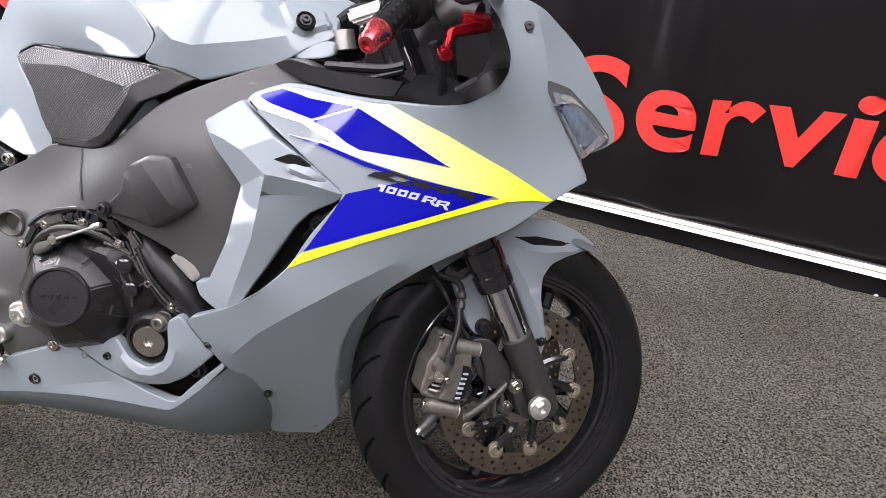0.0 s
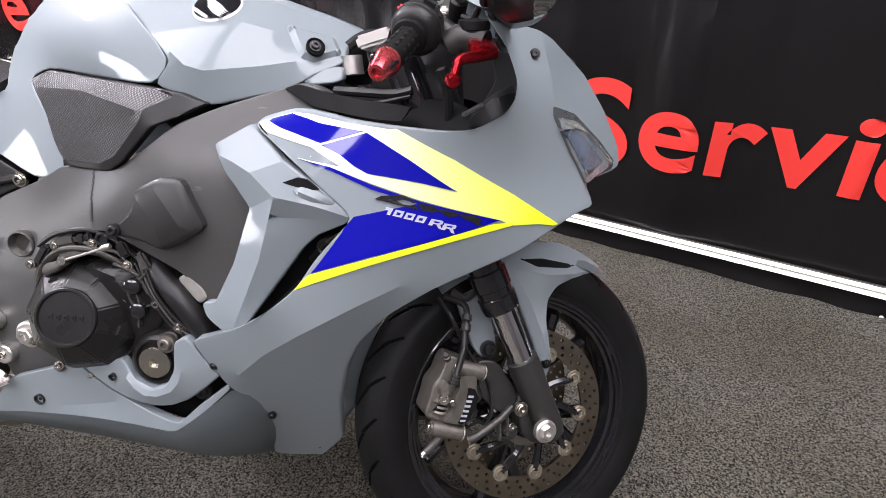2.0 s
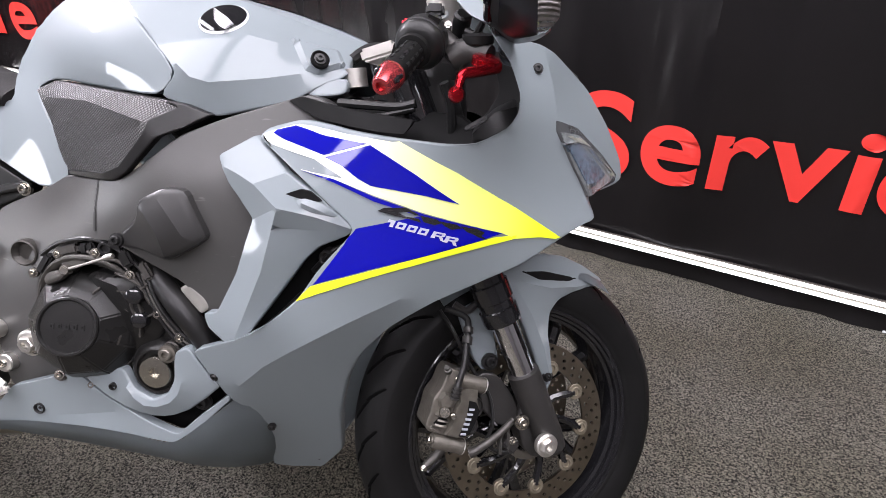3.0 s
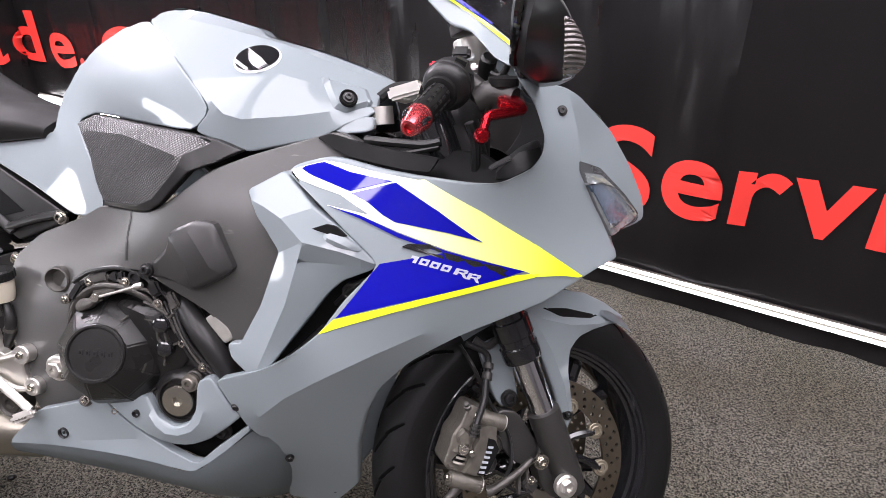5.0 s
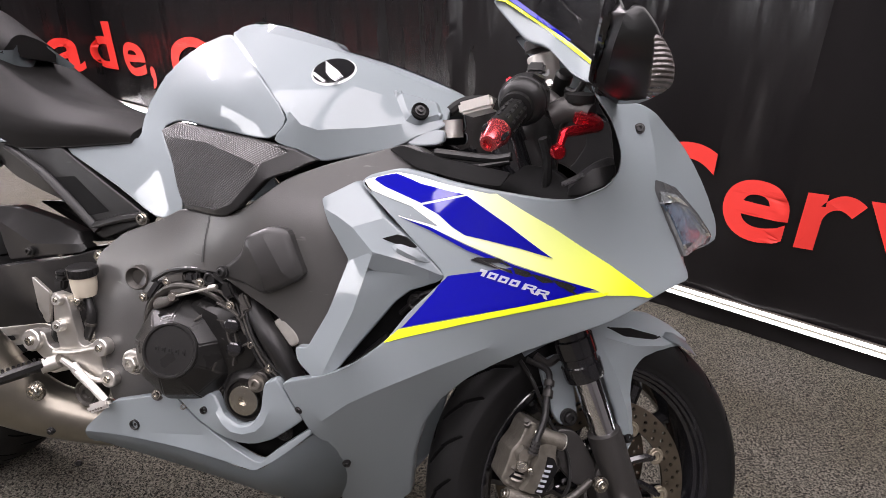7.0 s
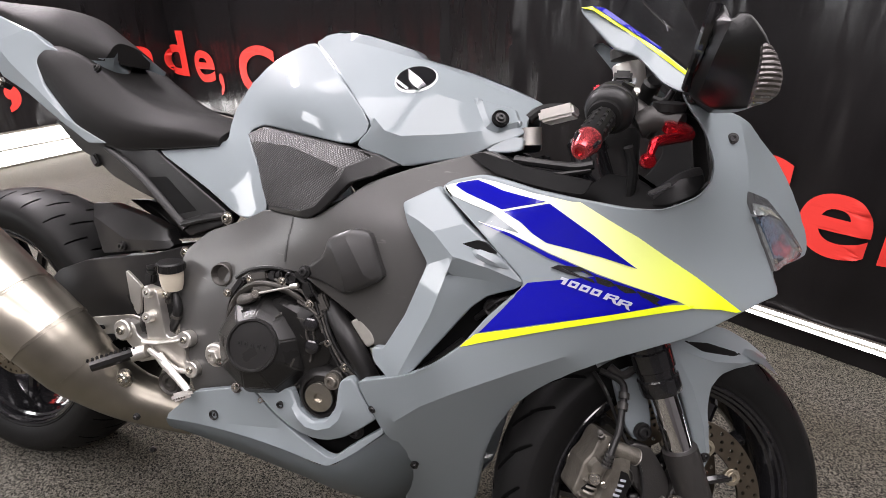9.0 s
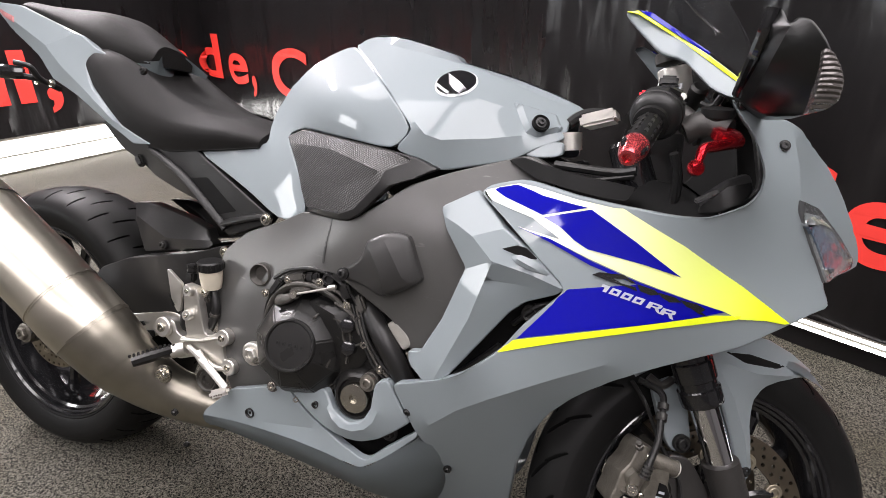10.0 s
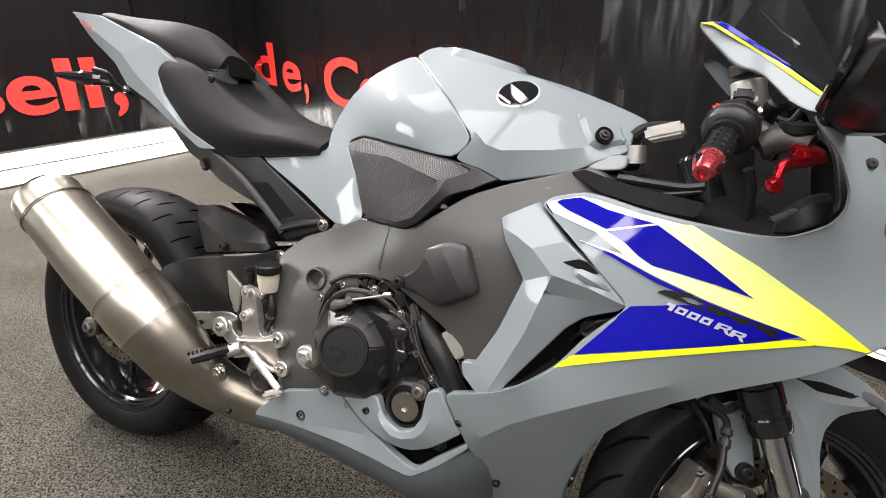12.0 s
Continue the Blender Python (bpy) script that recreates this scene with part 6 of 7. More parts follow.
hose("case_rim", [(0.6804, -0.183, 0.4696), (0.6887, -0.185, 0.5010), (0.7017, -0.186, 0.5270), (0.7261, -0.189, 0.5480), (0.7523, -0.191, 0.5580), (0.7871, -0.194, 0.5590), (0.8182, -0.195, 0.5500), (0.8420, -0.196, 0.5360)], [0.005, 0.006, 0.007, 0.0085, 0.009, 0.009, 0.008, 0.005], DUSTY, bike, 12, 5, "", 0.6)
# clutch arm, its link rod and rubber stop
hose("clutch_arm", [(0.719, -0.196, 0.5300), (0.731, -0.203, 0.5340), (0.746, -0.206, 0.5400), (0.757, -0.209, 0.5480)], [0.0105, 0.0100, 0.0085, 0.0055], DUSTY, bike, 12, 4, "", 0.75)
boxed("clutch_arm_stop", axis_frame((0.741, -0.212, 0.5160), (0.2, -1, 0.3)) @ pose(0, 0, 0, 0, 0, 10), 0.017, 0.016, 0.012, DARK, bike, 0.003)
hose("clutch_link_rod", [(0.7552, -0.213, 0.5488), (0.790, -0.214, 0.5600), (0.8240, -0.215, 0.5715)], 0.0018, CASTING, bike, 10, 3)
turned("rod_end", [(0.0035, 0), (0.0042, 0.002), (0.0042, 0.012), (0.003, 0.014)], axis_frame((0.818, -0.2148, 0.5698), (1, 0, 0.32)), ALU, bike, 12)
hexnut((0.7575, -0.213, 0.5490), (0.15, -1, 0.2), 0.0042, bike, STEEL, "rod_nut")
# castings, plugs and leads in the gap over the cover
for p, sx, sz, spin, mt in (((0.7060, -0.187, 0.5480), 0.012, 0.030, -32, PLASTIC), ((0.7440, -0.186, 0.5685), 0.030, 0.013, 14, DUSTY), ((0.7700, -0.188, 0.5740), 0.014, 0.014, 6, PLASTIC), ((0.7820, -0.188, 0.5775), 0.010, 0.014, 6, PLASTIC), ((0.6930, -0.184, 0.5120), 0.008, 0.022, -20, DUSTY), ((0.8250, -0.196, 0.5850), 0.020, 0.012, -14, ENGINE), ((0.8400, -0.200, 0.5660), 0.016, 0.022, 28, ENGINE), ((0.8640, -0.197, 0.5500), 0.014, 0.026, 30, DUSTY), ((0.7600, -0.196, 0.5530), 0.040, 0.010, 14, DUSTY)):
    boxed("engine_bracket", axis_frame(p, (0.1, -1, 0.15)) @ pose(0, 0, 0, 0, 0, spin), sx, sz, 0.014, mt, bike, 0.003)
turned("plug_socket", [(0.010, -0.012), (0.010, 0.003), (0.0085, 0.005), (0.006, 0.005), (0.005, 0.001), (0, 0.001)], axis_frame((0.8060, -0.194, 0.5770), (0.1, -1, 0.1)), PLASTIC, bike, 20)
plate("cover_flange", [(0.848, 0.576), (0.889, 0.550), (0.923, 0.489), (0.937, 0.450), (0.887, 0.435), (0.840, 0.458), (0.824, 0.526)], axis_frame((0, -0.176, 0), (0, -1, 0)), 0.02, ENGINE, bike)
SM = axis_frame((0.866, -0.165, 0.404), (0.05, -1, 0.05))
turned("timing_cover", [(0.050, -0.01), (0.050, 0.012), (0.047, 0.020), (0.045, 0.021), (0.044, 0.026), (0.036, 0.040), (0.0325, 0.0425), (0.0295, 0.0425), (0.0280, 0.036), (0, 0.036)], SM, ENGINE, bike, 48, label="black round timing cover")
turned("timing_cap", [(0.0230, 0.030), (0.0230, 0.046), (0.0220, 0.0478), (0.0075, 0.0482), (0.0068, 0.043), (0, 0.043)], SM, STEEL, bike, 36, label="bare steel round inspection cap")
turned("drain_boss", [(0.0135, -0.01), (0.0135, 0.010), (0.0120, 0.012), (0, 0.012)], axis_frame((0.889, -0.192, 0.436), (0.05, -1, 0.08)), DUSTY, bike, 20)
bolt((0.890, -0.212, 0.437), (0, -1, 0.1), 0.0085, bike, GOLDY)
for p in ((0.6858, -0.190, 0.5333), (0.7306, -0.192, 0.5633), (0.7916, -0.197, 0.5702), (0.844, -0.204, 0.5445), (0.8764, -0.202, 0.4905), (0.9053, -0.203, 0.4584), (0.7386, -0.192, 0.3897)):
    bolt(p, (0.1, -1, 0.12), 0.0046, bike, STEEL)
hose("radiator_hose", [(0.868, -0.182, 0.545), (0.8800, -0.190, 0.5330), (0.9040, -0.200, 0.5080), (0.9250, -0.201, 0.4800), (0.9440, -0.196, 0.4450), (0.956, -0.190, 0.420)], [0.013, 0.0145, 0.0158, 0.0158, 0.0150, 0.0145], PLASTIC, bike, 18, label="thick black rubber coolant hose")
shell("water_pump_body", [(0.9065, -0.199, 0.5278), (0.9255, -0.199, 0.5367), (0.9437, -0.199, 0.5182), (0.9491, -0.199, 0.5025), (0.9359, -0.199, 0.4921), (0.9246, -0.199, 0.5047)], [], CASTING, bike, thick=0.03, soft=2, cell=0.007, bevel=0.004, corner=0.006, mirror=False, label="pale bare alloy pump casting")
hose("coolant_pipe", [(0.882, -0.150, 0.509), (0.909, -0.150, 0.483), (0.937, -0.150, 0.454)], 0.018, GOLDY, bike, 12)
for off in (0.0, 0.0075, 0.0140):
    hose("wiring", [(0.8635 - off, -0.197, 0.5433 + off * 0.3), (0.8797 - off * 0.7, -0.203, 0.5046), (0.9071 - off, -0.203, 0.4677 - off * 0.4), (0.9374 - off, -0.201, 0.4429 - off * 0.4)], 0.0023 if off else 0.0032, DUSTY if off == 0.0075 else PLASTIC, bike, 8)
hose("wiring", [(0.700, -0.186, 0.560), (0.735, -0.188, 0.580), (0.790, -0.192, 0.588), (0.836, -0.198, 0.572), (0.862, -0.200, 0.548)], 0.0034, PLASTIC, bike, 8)
hose("wiring", [(0.776, -0.192, 0.570), (0.800, -0.197, 0.563), (0.830, -0.200, 0.560), (0.852, -0.203, 0.535), (0.868, -0.203, 0.505)], 0.0026, DUSTY, bike, 8)

# ---- rear end ----
REAR = axis_frame((0, 0, 0.312), (0, 1, 0))
hub = turned("rear_axle", [(0.01, -0.13), (0.01, 0.13)], REAR, FORK, bike, 16)
rim_and_tyre(REAR, 0.312, 0.09, 0.222, 5, hub, 26, -0.006)
brake_disc(axis_frame((0, -0.075, 0.312), (0, -1, 0)), 0.105, 0.075, hub, 2, 6)
hexnut((-0.019, -0.128, 0.301), (0, -1, 0), 0.014, hub, GOLDY, "axle_nut")
shell("swingarm", [(0.521, -0.100, 0.575), (0.446, -0.110, 0.550), (0.297, -0.115, 0.521), (0.217, -0.118, 0.489), (0.167, -0.118, 0.436), (0.041, -0.115, 0.315), (-0.066, -0.115, 0.254), (-0.042, -0.115, 0.316), (0.235, -0.118, 0.391), (0.442, -0.115, 0.425), (0.529, -0.100, 0.432)],
    [(0.366, -0.132, 0.484), (0.247, -0.128, 0.448)], PLASTIC, bike, thick=0.04, soft=3, label="black aluminium swingarm, scuffed")
shell("swingarm_brace", [(0.255, -0.120, 0.396), (0.409, -0.120, 0.431), (0.440, -0.120, 0.422), (0.430, -0.120, 0.403), (0.380, -0.120, 0.391), (0.348, -0.120, 0.359), (0.316, -0.121, 0.388), (0.271, -0.121, 0.387)], [], ALU, bike, thick=0.02, cell=0.010, bevel=0.002, soft=1)
# near-black plates laid on the brace, painted shade for its slots
for q in ([(0.303, -0.120, 0.390), (0.339, -0.120, 0.398), (0.343, -0.120, 0.390), (0.315, -0.120, 0.383)], [(0.327, -0.120, 0.376), (0.365, -0.120, 0.385), (0.369, -0.120, 0.373), (0.343, -0.120, 0.361)]):
    plate("brace_slot_shade", [(p[0], p[2]) for p in q], axis_frame((0, -0.1245, 0), (0, -1, 0)), 0.003, DARK, bike)
hugger = shell("rear_hugger", [(0.241, -0.055, 0.620), (0.289, -0.055, 0.624), (0.409, -0.075, 0.609), (0.464, -0.085, 0.596), (0.491, -0.100, 0.571), (0.485, -0.106, 0.564), (0.321, -0.104, 0.534), (0.281, -0.085, 0.581)], [], PLASTIC, bike, thick=0.02, soft=6, cell=0.010, bevel=0.002, corner=0.006, creases=[[(0.281, -0.085, 0.599), (0.380, -0.104, 0.569), (0.485, -0.104, 0.579)]], label="black plastic rear hugger")
bolt((0.377, -0.110, 0.556), (0, -1, 0.1), 0.006, bike, PLASTIC)
EX = [(-0.009, -0.250, 0.666), (0.074, -0.245, 0.594), (0.2035, -0.236, 0.503), (0.302, -0.222, 0.420), (0.376, -0.190, 0.339), (0.439, -0.150, 0.284), (0.539, -0.100, 0.247)]
hose("silencer", [EX[1], EX[2], (0.268, -0.230, 0.456)], [0.0650, 0.0690, 0.0680], TITAN, bike, 48, 6, "brushed titanium silencer, scuffed and stained", 0.9)
hose("silencer_end_cap", [(0.033, -0.248, 0.626), (0.038, -0.247, 0.622), (0.046, -0.247, 0.616), (0.076, -0.245, 0.593)], [0.048, 0.058, 0.0630, 0.0668], TITAN, bike, 48, 4, "plain titanium end cap", 0.9)
hose("end_cap_seam", [(0.075, -0.245, 0.5935), (0.0775, -0.245, 0.5917)], 0.0675, DUSTY, bike, 48, 1, "", 0.9)
hose("silencer_outlet", [(0.026, -0.248, 0.631), (0.036, -0.248, 0.624)], 0.042, DARK, bike, 32, 1, "", 0.9)
hose("silencer_seam", [(0.260, -0.231, 0.462), (0.264, -0.2305, 0.459)], 0.0695, TITAN, bike, 48, 1, "", 0.9)
hose("silencer_elbow", [(0.260, -0.231, 0.462), (0.290, -0.225, 0.435), (0.319, -0.2155, 0.405)], [0.0680, 0.0697, 0.0690], TITAN, bike, 44, 6, "pale titanium elbow of the silencer", 0.88)
hose("heat_stained_elbow", [(0.318, -0.216, 0.406), (0.334, -0.210, 0.389), (0.368, -0.194, 0.347)], [0.0688, 0.0672, 0.062], BURNT, bike, 44, 6, "titanium elbow stained brown with heat", 0.88)
hose("elbow_weld", [(0.318, -0.2155, 0.4065), (0.321, -0.2145, 0.403)], 0.0703, BURNT, bike, 40, 1, "", 0.88)
hose("silencer_taper", [(0.352, -0.202, 0.367), EX[4], EX[5], EX[6]], [0.0645, 0.0595, 0.047, 0.04], BURNT, bike, 36, 6, "", 0.8)
bolt((0.474, -0.200, 0.347), (0, -1, 0.1), 0.011, bike, STEEL)

# right rider foot controls
shell("foot_peg_bracket", [(0.5127, -0.190, 0.5194), (0.5394, -0.190, 0.5146), (0.5458, -0.190, 0.4903), (0.5512, -0.185, 0.4382), (0.5608, -0.185, 0.4321), (0.5879, -0.180, 0.4457), (0.5989, -0.180, 0.4328), (0.5867, -0.180, 0.4193), (0.5889, -0.178, 0.3928), (0.6061, -0.178, 0.3868), (0.6005, -0.178, 0.3704), (0.5742, -0.178, 0.3728),
    (0.5264, -0.182, 0.3860), (0.4941, -0.184, 0.3748), (0.4755, -0.184, 0.3777), (0.4813, -0.186, 0.3974), (0.4519, -0.186, 0.4198), (0.4486, -0.186, 0.4355), (0.4654, -0.186, 0.4481), (0.4838, -0.186, 0.4440), (0.4902, -0.186, 0.4250), (0.5020, -0.186, 0.4195), (0.5130, -0.186, 0.4235), (0.5090, -0.188, 0.4616)], [], ALU, bike, thick=0.014, cell=0.007, bevel=0.0022, soft=1, corner=0.005, mirror=False, label="silver cast aluminium foot-peg bracket")
shell("heel_guard", [(0.4806, -0.195, 0.5411), (0.4850, -0.195, 0.5400), (0.5127, -0.194, 0.5194), (0.5060, -0.192, 0.4700), (0.5000, -0.192, 0.4660), (0.4895, -0.194, 0.4832)], [], ALU, bike, thick=0.005, cell=0.007, bevel=0.001, soft=0, corner=0.003, mirror=False, label="silver heel guard plate")
# a near-black plate on the guard, painted shade for its slot
plate("guard_slot_shade", [(0.4870, 0.5020), (0.4960, 0.4770), (0.4990, 0.4800), (0.4890, 0.4930)], axis_frame((0, -0.1965, 0), (0, -1, 0)), 0.002, DARK, bike)
plate("bracket_pocket", [(0.5200, 0.4120), (0.5650, 0.4120), (0.5830, 0.4140), (0.5840, 0.3960), (0.5700, 0.3860)], axis_frame((0, -0.1855, 0), (0.03, -1, 0)), 0.004, GOLDY, bike)
hose("bracket_rib", [(0.5080, -0.190, 0.4180), (0.5400, -0.190, 0.4220), (0.5680, -0.188, 0.4290), (0.5940, -0.184, 0.4370)], [0.004, 0.0045, 0.004, 0.004], ALU, bike, 8, 4)
hose("bracket_rib", [(0.5220, -0.190, 0.4070), (0.5500, -0.190, 0.3930), (0.5780, -0.186, 0.3790), (0.6040, -0.182, 0.3810)], [0.005, 0.006, 0.005, 0.004], ALU, bike, 8, 4)
for p, r in (((0.4646, -0.190, 0.4315), 0.0105), ((0.5943, -0.184, 0.4362), 0.0082), ((0.6043, -0.182, 0.3838), 0.0082), ((0.5275, -0.194, 0.5100), 0.0055), ((0.5253, -0.194, 0.4661), 0.0055)):
    turned("bracket_boss", [(r * 1.75, -0.012), (r * 1.75, 0.002), (r * 1.55, 0.004), (r * 1.3, 0.004)], axis_frame(p, (0, -1, 0.1)), ALU, bike, 22)
    bolt(Vector(p) + Vector((0, -0.002, 0)), (0, -1, 0.1), r * 0.72, bike, STEEL)
peg = hose("foot_peg", [(0.4630, -0.252, 0.3860), (0.4800, -0.232, 0.3925), (0.4980, -0.204, 0.3985)], [0.012, 0.0135, 0.013], PLASTIC, bike, 8, 2, "black ribbed foot peg", 0.7)
for k in range(9):
    p = Vector((0.4645, -0.250, 0.3880)).lerp(Vector((0.4965, -0.207, 0.3995)), k / 8)
    for side in (-1, 0, 1):
        boxed("peg_rib", axis_frame(p + Vector((side * 0.006, side * 0.004, 0.0085)), (0, 0, 1)) @ pose(0, 0, 0, 0, 0, -40), 0.0042, 0.0032, 0.006, PLASTIC, peg, 0.0008)
hose("peg_pivot", [(0.4960, -0.206, 0.3960), (0.5050, -0.196, 0.3990), (0.5180, -0.190, 0.4040)], [0.0115, 0.0125, 0.0115], ALU, bike, 14, 2)
hose("brake_pedal", [(0.5400, -0.188, 0.4000), (0.5560, -0.192, 0.3890), (0.5910, -0.200, 0.3735), (0.6190, -0.206, 0.3590)], [0.0075, 0.0075, 0.0062, 0.0065], ALU, bike, 12, 4, "silver aluminium rear brake pedal", 0.6)
boxed("pedal_pad", axis_frame((0.6130, -0.212, 0.3520), (0.25, -1, 0.35)) @ pose(0, 0, 0, 0, 0, 22), 0.036, 0.014, 0.012, ALU, bike, 0.0045)
for k in range(5):
    boxed("pad_tooth", axis_frame((0.6020 + 0.0052 * k, -0.2185, 0.3455 + 0.0020 * k), (0.25, -1, 0.35)) @ pose(0, 0, 0, 0, 0, 22), 0.0024, 0.003, 0.003, GOLDY, bike, 0.0005)
boxed("brake_light_switch", axis_frame((0.5080, -0.168, 0.5270), (0, -1, 0.1)), 0.018, 0.018, 0.014, PLASTIC, bike, 0.003)
for h in (0.006, 0.014):
    turned("switch_nut", [(0.009, h), (0.009, h + 0.004), (0.006, h + 0.005)], axis_frame((0.5080, -0.166, 0.5300), (0, 0, 1)), PLASTIC, bike, 6)
turned("pivot_boss", [(0.024, -0.02), (0.024, 0.004), (0.021, 0.006), (0.017, 0.003), (0.015, 0.005), (0.009, 0.005), (0.007, 0.001), (0, 0.001)], axis_frame((0.5372, -0.160, 0.3373), (0, -1, 0)), DUSTY, bike, 20)
RV = axis_frame((0.5500, -0.165, 0.5320), (0, -0.1, 1))
turned("reservoir", [(0.0155, -0.020), (0.0175, -0.012), (0.0190, 0.000), (0.0195, 0.014), (0.016, 0.016)], RV, RES, bike, 28, label="cream plastic brake fluid reservoir")
cap = turned("reservoir_cap", [(0.0195, 0.013), (0.0215, 0.014), (0.0220, 0.018), (0.0220, 0.027), (0.0195, 0.030), (0, 0.030)], RV, PLASTIC, bike, 28, label="black ribbed screw cap")
for k in range(18):
    boxed("cap_rib", RV @ Matrix.Rotation(radians(20 * k), 4, "Z") @ pose(0.0220, 0, 0.0215), 0.0028, 0.0036, 0.012, PLASTIC, cap, 0.0008)
hose("reservoir_hose", [(0.5520, -0.162, 0.510), (0.5600, -0.165, 0.490), (0.5619, -0.166, 0.4777), (0.5560, -0.166, 0.4550), (0.5453, -0.165, 0.4366)], [0.006, 0.007, 0.0075, 0.0075, 0.007], PLASTIC, bike, 12)
for p, q in (((0.5600, -0.166, 0.4690), (0.5585, -0.166, 0.4640)), ((0.5475, -0.165, 0.4430), (0.5455, -0.165, 0.4390))):
    hose("hose_clamp", [p, q], 0.0092, DUSTY, bike, 14, 1)
turned("master_cylinder", [(0.008, 0), (0.012, 0.01), (0.012, 0.05), (0.010, 0.055), (0.010, 0.075), (0.007, 0.080)], axis_frame((0.5000, -0.172, 0.430), (0.10, 0, 1)), PLASTIC, bike, 18)
bolt((0.5480, -0.178, 0.5060), (0, -1, 0.1), 0.005, bike, STEEL)
boxed("hose_bracket", axis_frame((0.5420, -0.172, 0.4930), (0, -1, 0)), 0.022, 0.010, 0.008, DUSTY, bike, 0.002)
hose("side_stand", [(0.52, 0.12, 0.26), (0.5, 0.2, 0.12), (0.49, 0.24, -0.04)], [0.012, 0.011, 0.011], PLASTIC, bike, 10, 4, "black steel side stand")
hose("belly_spike", [(0.416, -0.120, 0.222), (0.480, -0.130, 0.231), (0.548, -0.140, 0.248)], [0.003, 0.008, 0.01], GREY, bike, 8, 3)

# ---- cockpit ----
cockpit = shell("cockpit_panel", [(1.070, -0.090, 0.783), (1.118, -0.090, 0.774), (1.184, -0.100, 0.772), (1.275, -0.140, 0.764), (1.321, -0.180, 0.735), (1.274, -0.180, 0.721), (1.160, -0.130, 0.719), (1.087, -0.110, 0.745)], [], DARK, bike, thick=0.03, cell=0.014, label="black plastic cockpit panel")
hose("cockpit_cable", [(1.109, -0.110, 0.775), (1.150, -0.120, 0.773), (1.192, -0.125, 0.772), (1.217, -0.130, 0.777)], 0.006, PLASTIC, bike, 8)
hose("cockpit_cable", [(1.114, -0.110, 0.764), (1.160, -0.120, 0.759), (1.215, -0.130, 0.770)], 0.004, PLASTIC, bike, 8)
duct = shell("air_duct_cover", [(1.290, -0.170, 0.732), (1.295, -0.165, 0.753), (1.321, -0.155, 0.776), (1.343, -0.150, 0.786), (1.349, -0.160, 0.766), (1.337, -0.175, 0.750), (1.312, -0.180, 0.737)], [], PLASTIC, bike, thick=0.03, soft=3, cell=0.008, bevel=0.003, corner=0.006, mirror=False, creases=[[(1.294, -0.180, 0.744), (1.319, -0.175, 0.769), (1.343, -0.165, 0.776)]], label="black ribbed plastic air duct cover")
boxed("duct_clip", axis_frame((1.298, -0.185, 0.756), (0.2, -1, 0.4)) @ pose(0, 0, 0, 0, 0, 30), 0.030, 0.006, 0.006, PLASTIC, bike, 0.0015)
hose("steering_head", [(1.235, -0.030, 0.689), (1.228, -0.030, 0.776), (1.229, -0.030, 0.831)], [0.045, 0.045, 0.04], PLASTIC, bike, 16, 3)
hose("fork_top", [(1.258, -0.090, 0.730), (1.236, -0.090, 0.800)], 0.026, PLASTIC, bike, 18, 1)
hose("throttle_cable", [(1.257, -0.170, 0.802), (1.265, -0.160, 0.777), (1.266, -0.150, 0.743)], 0.006, PLASTIC, bike, 8)
# fork clamp tower with its dark cap, connector and stub behind the throttle
turned("clamp_tower", [(0.018, -0.035), (0.020, -0.02), (0.020, 0.006), (0.0185, 0.008)], axis_frame((1.244, -0.100, 0.901), (-0.25, 0, 1)), ALU, bike, 26)
turned("clamp_tower_cap", [(0.0185, 0.004), (0.0225, 0.005), (0.0225, 0.016), (0.021, 0.018), (0.012, 0.018), (0.0115, 0.014), (0, 0.014)], axis_frame((1.243, -0.100, 0.911), (-0.25, 0, 1)), FORK, bike, 26)
boxed("clamp_connector", axis_frame((1.239, -0.130, 0.887), (0, -1, 0.3)), 0.022, 0.014, 0.016, PLASTIC, bike, 0.003)
hose("connector_lead", [(1.227, -0.125, 0.885), (1.240, -0.128, 0.880), (1.253, -0.130, 0.881), (1.253, -0.130, 0.887)], 0.0022, WHITE, bike, 8, 4)
turned("lever_stub", [(0.009, -0.02), (0.011, 0.0), (0.011, 0.012), (0.008, 0.015), (0, 0.015)], axis_frame((1.272, -0.130, 0.873), (0.2, -0.6, 0.6)), PLASTIC, bike, 18)
boxed("clamp_bolt", axis_frame((1.257, -0.140, 0.870), (0, -1, 0.2)), 0.009, 0.008, 0.008, ALU, bike, 0.002)
hose("screen_stay", [(1.278, -0.140, 0.863), (1.291, -0.145, 0.859), (1.299, -0.150, 0.872)], [0.004, 0.005, 0.004], PLASTIC, bike, 8, 3)
hose("screen_stay", [(1.292, -0.150, 0.849), (1.298, -0.155, 0.855), (1.307, -0.160, 0.845)], [0.004, 0.006, 0.005], DUSTY, bike, 8, 3)
boxed("ignition_bracket", axis_frame((1.153, -0.030, 0.844), (-0.3, 0, 1)), 0.09, 0.05, 0.018, ALU, bike, 0.004)
hose("fork_cap", [(1.119, -0.060, 0.796), (1.116, -0.060, 0.821)], 0.017, ALU, bike, 18, 1)
hose("tank_hinge", [(1.109, -0.050, 0.833), (1.129, -0.030, 0.850), (1.166, -0.020, 0.854)], 0.008, PLASTIC, bike, 8)

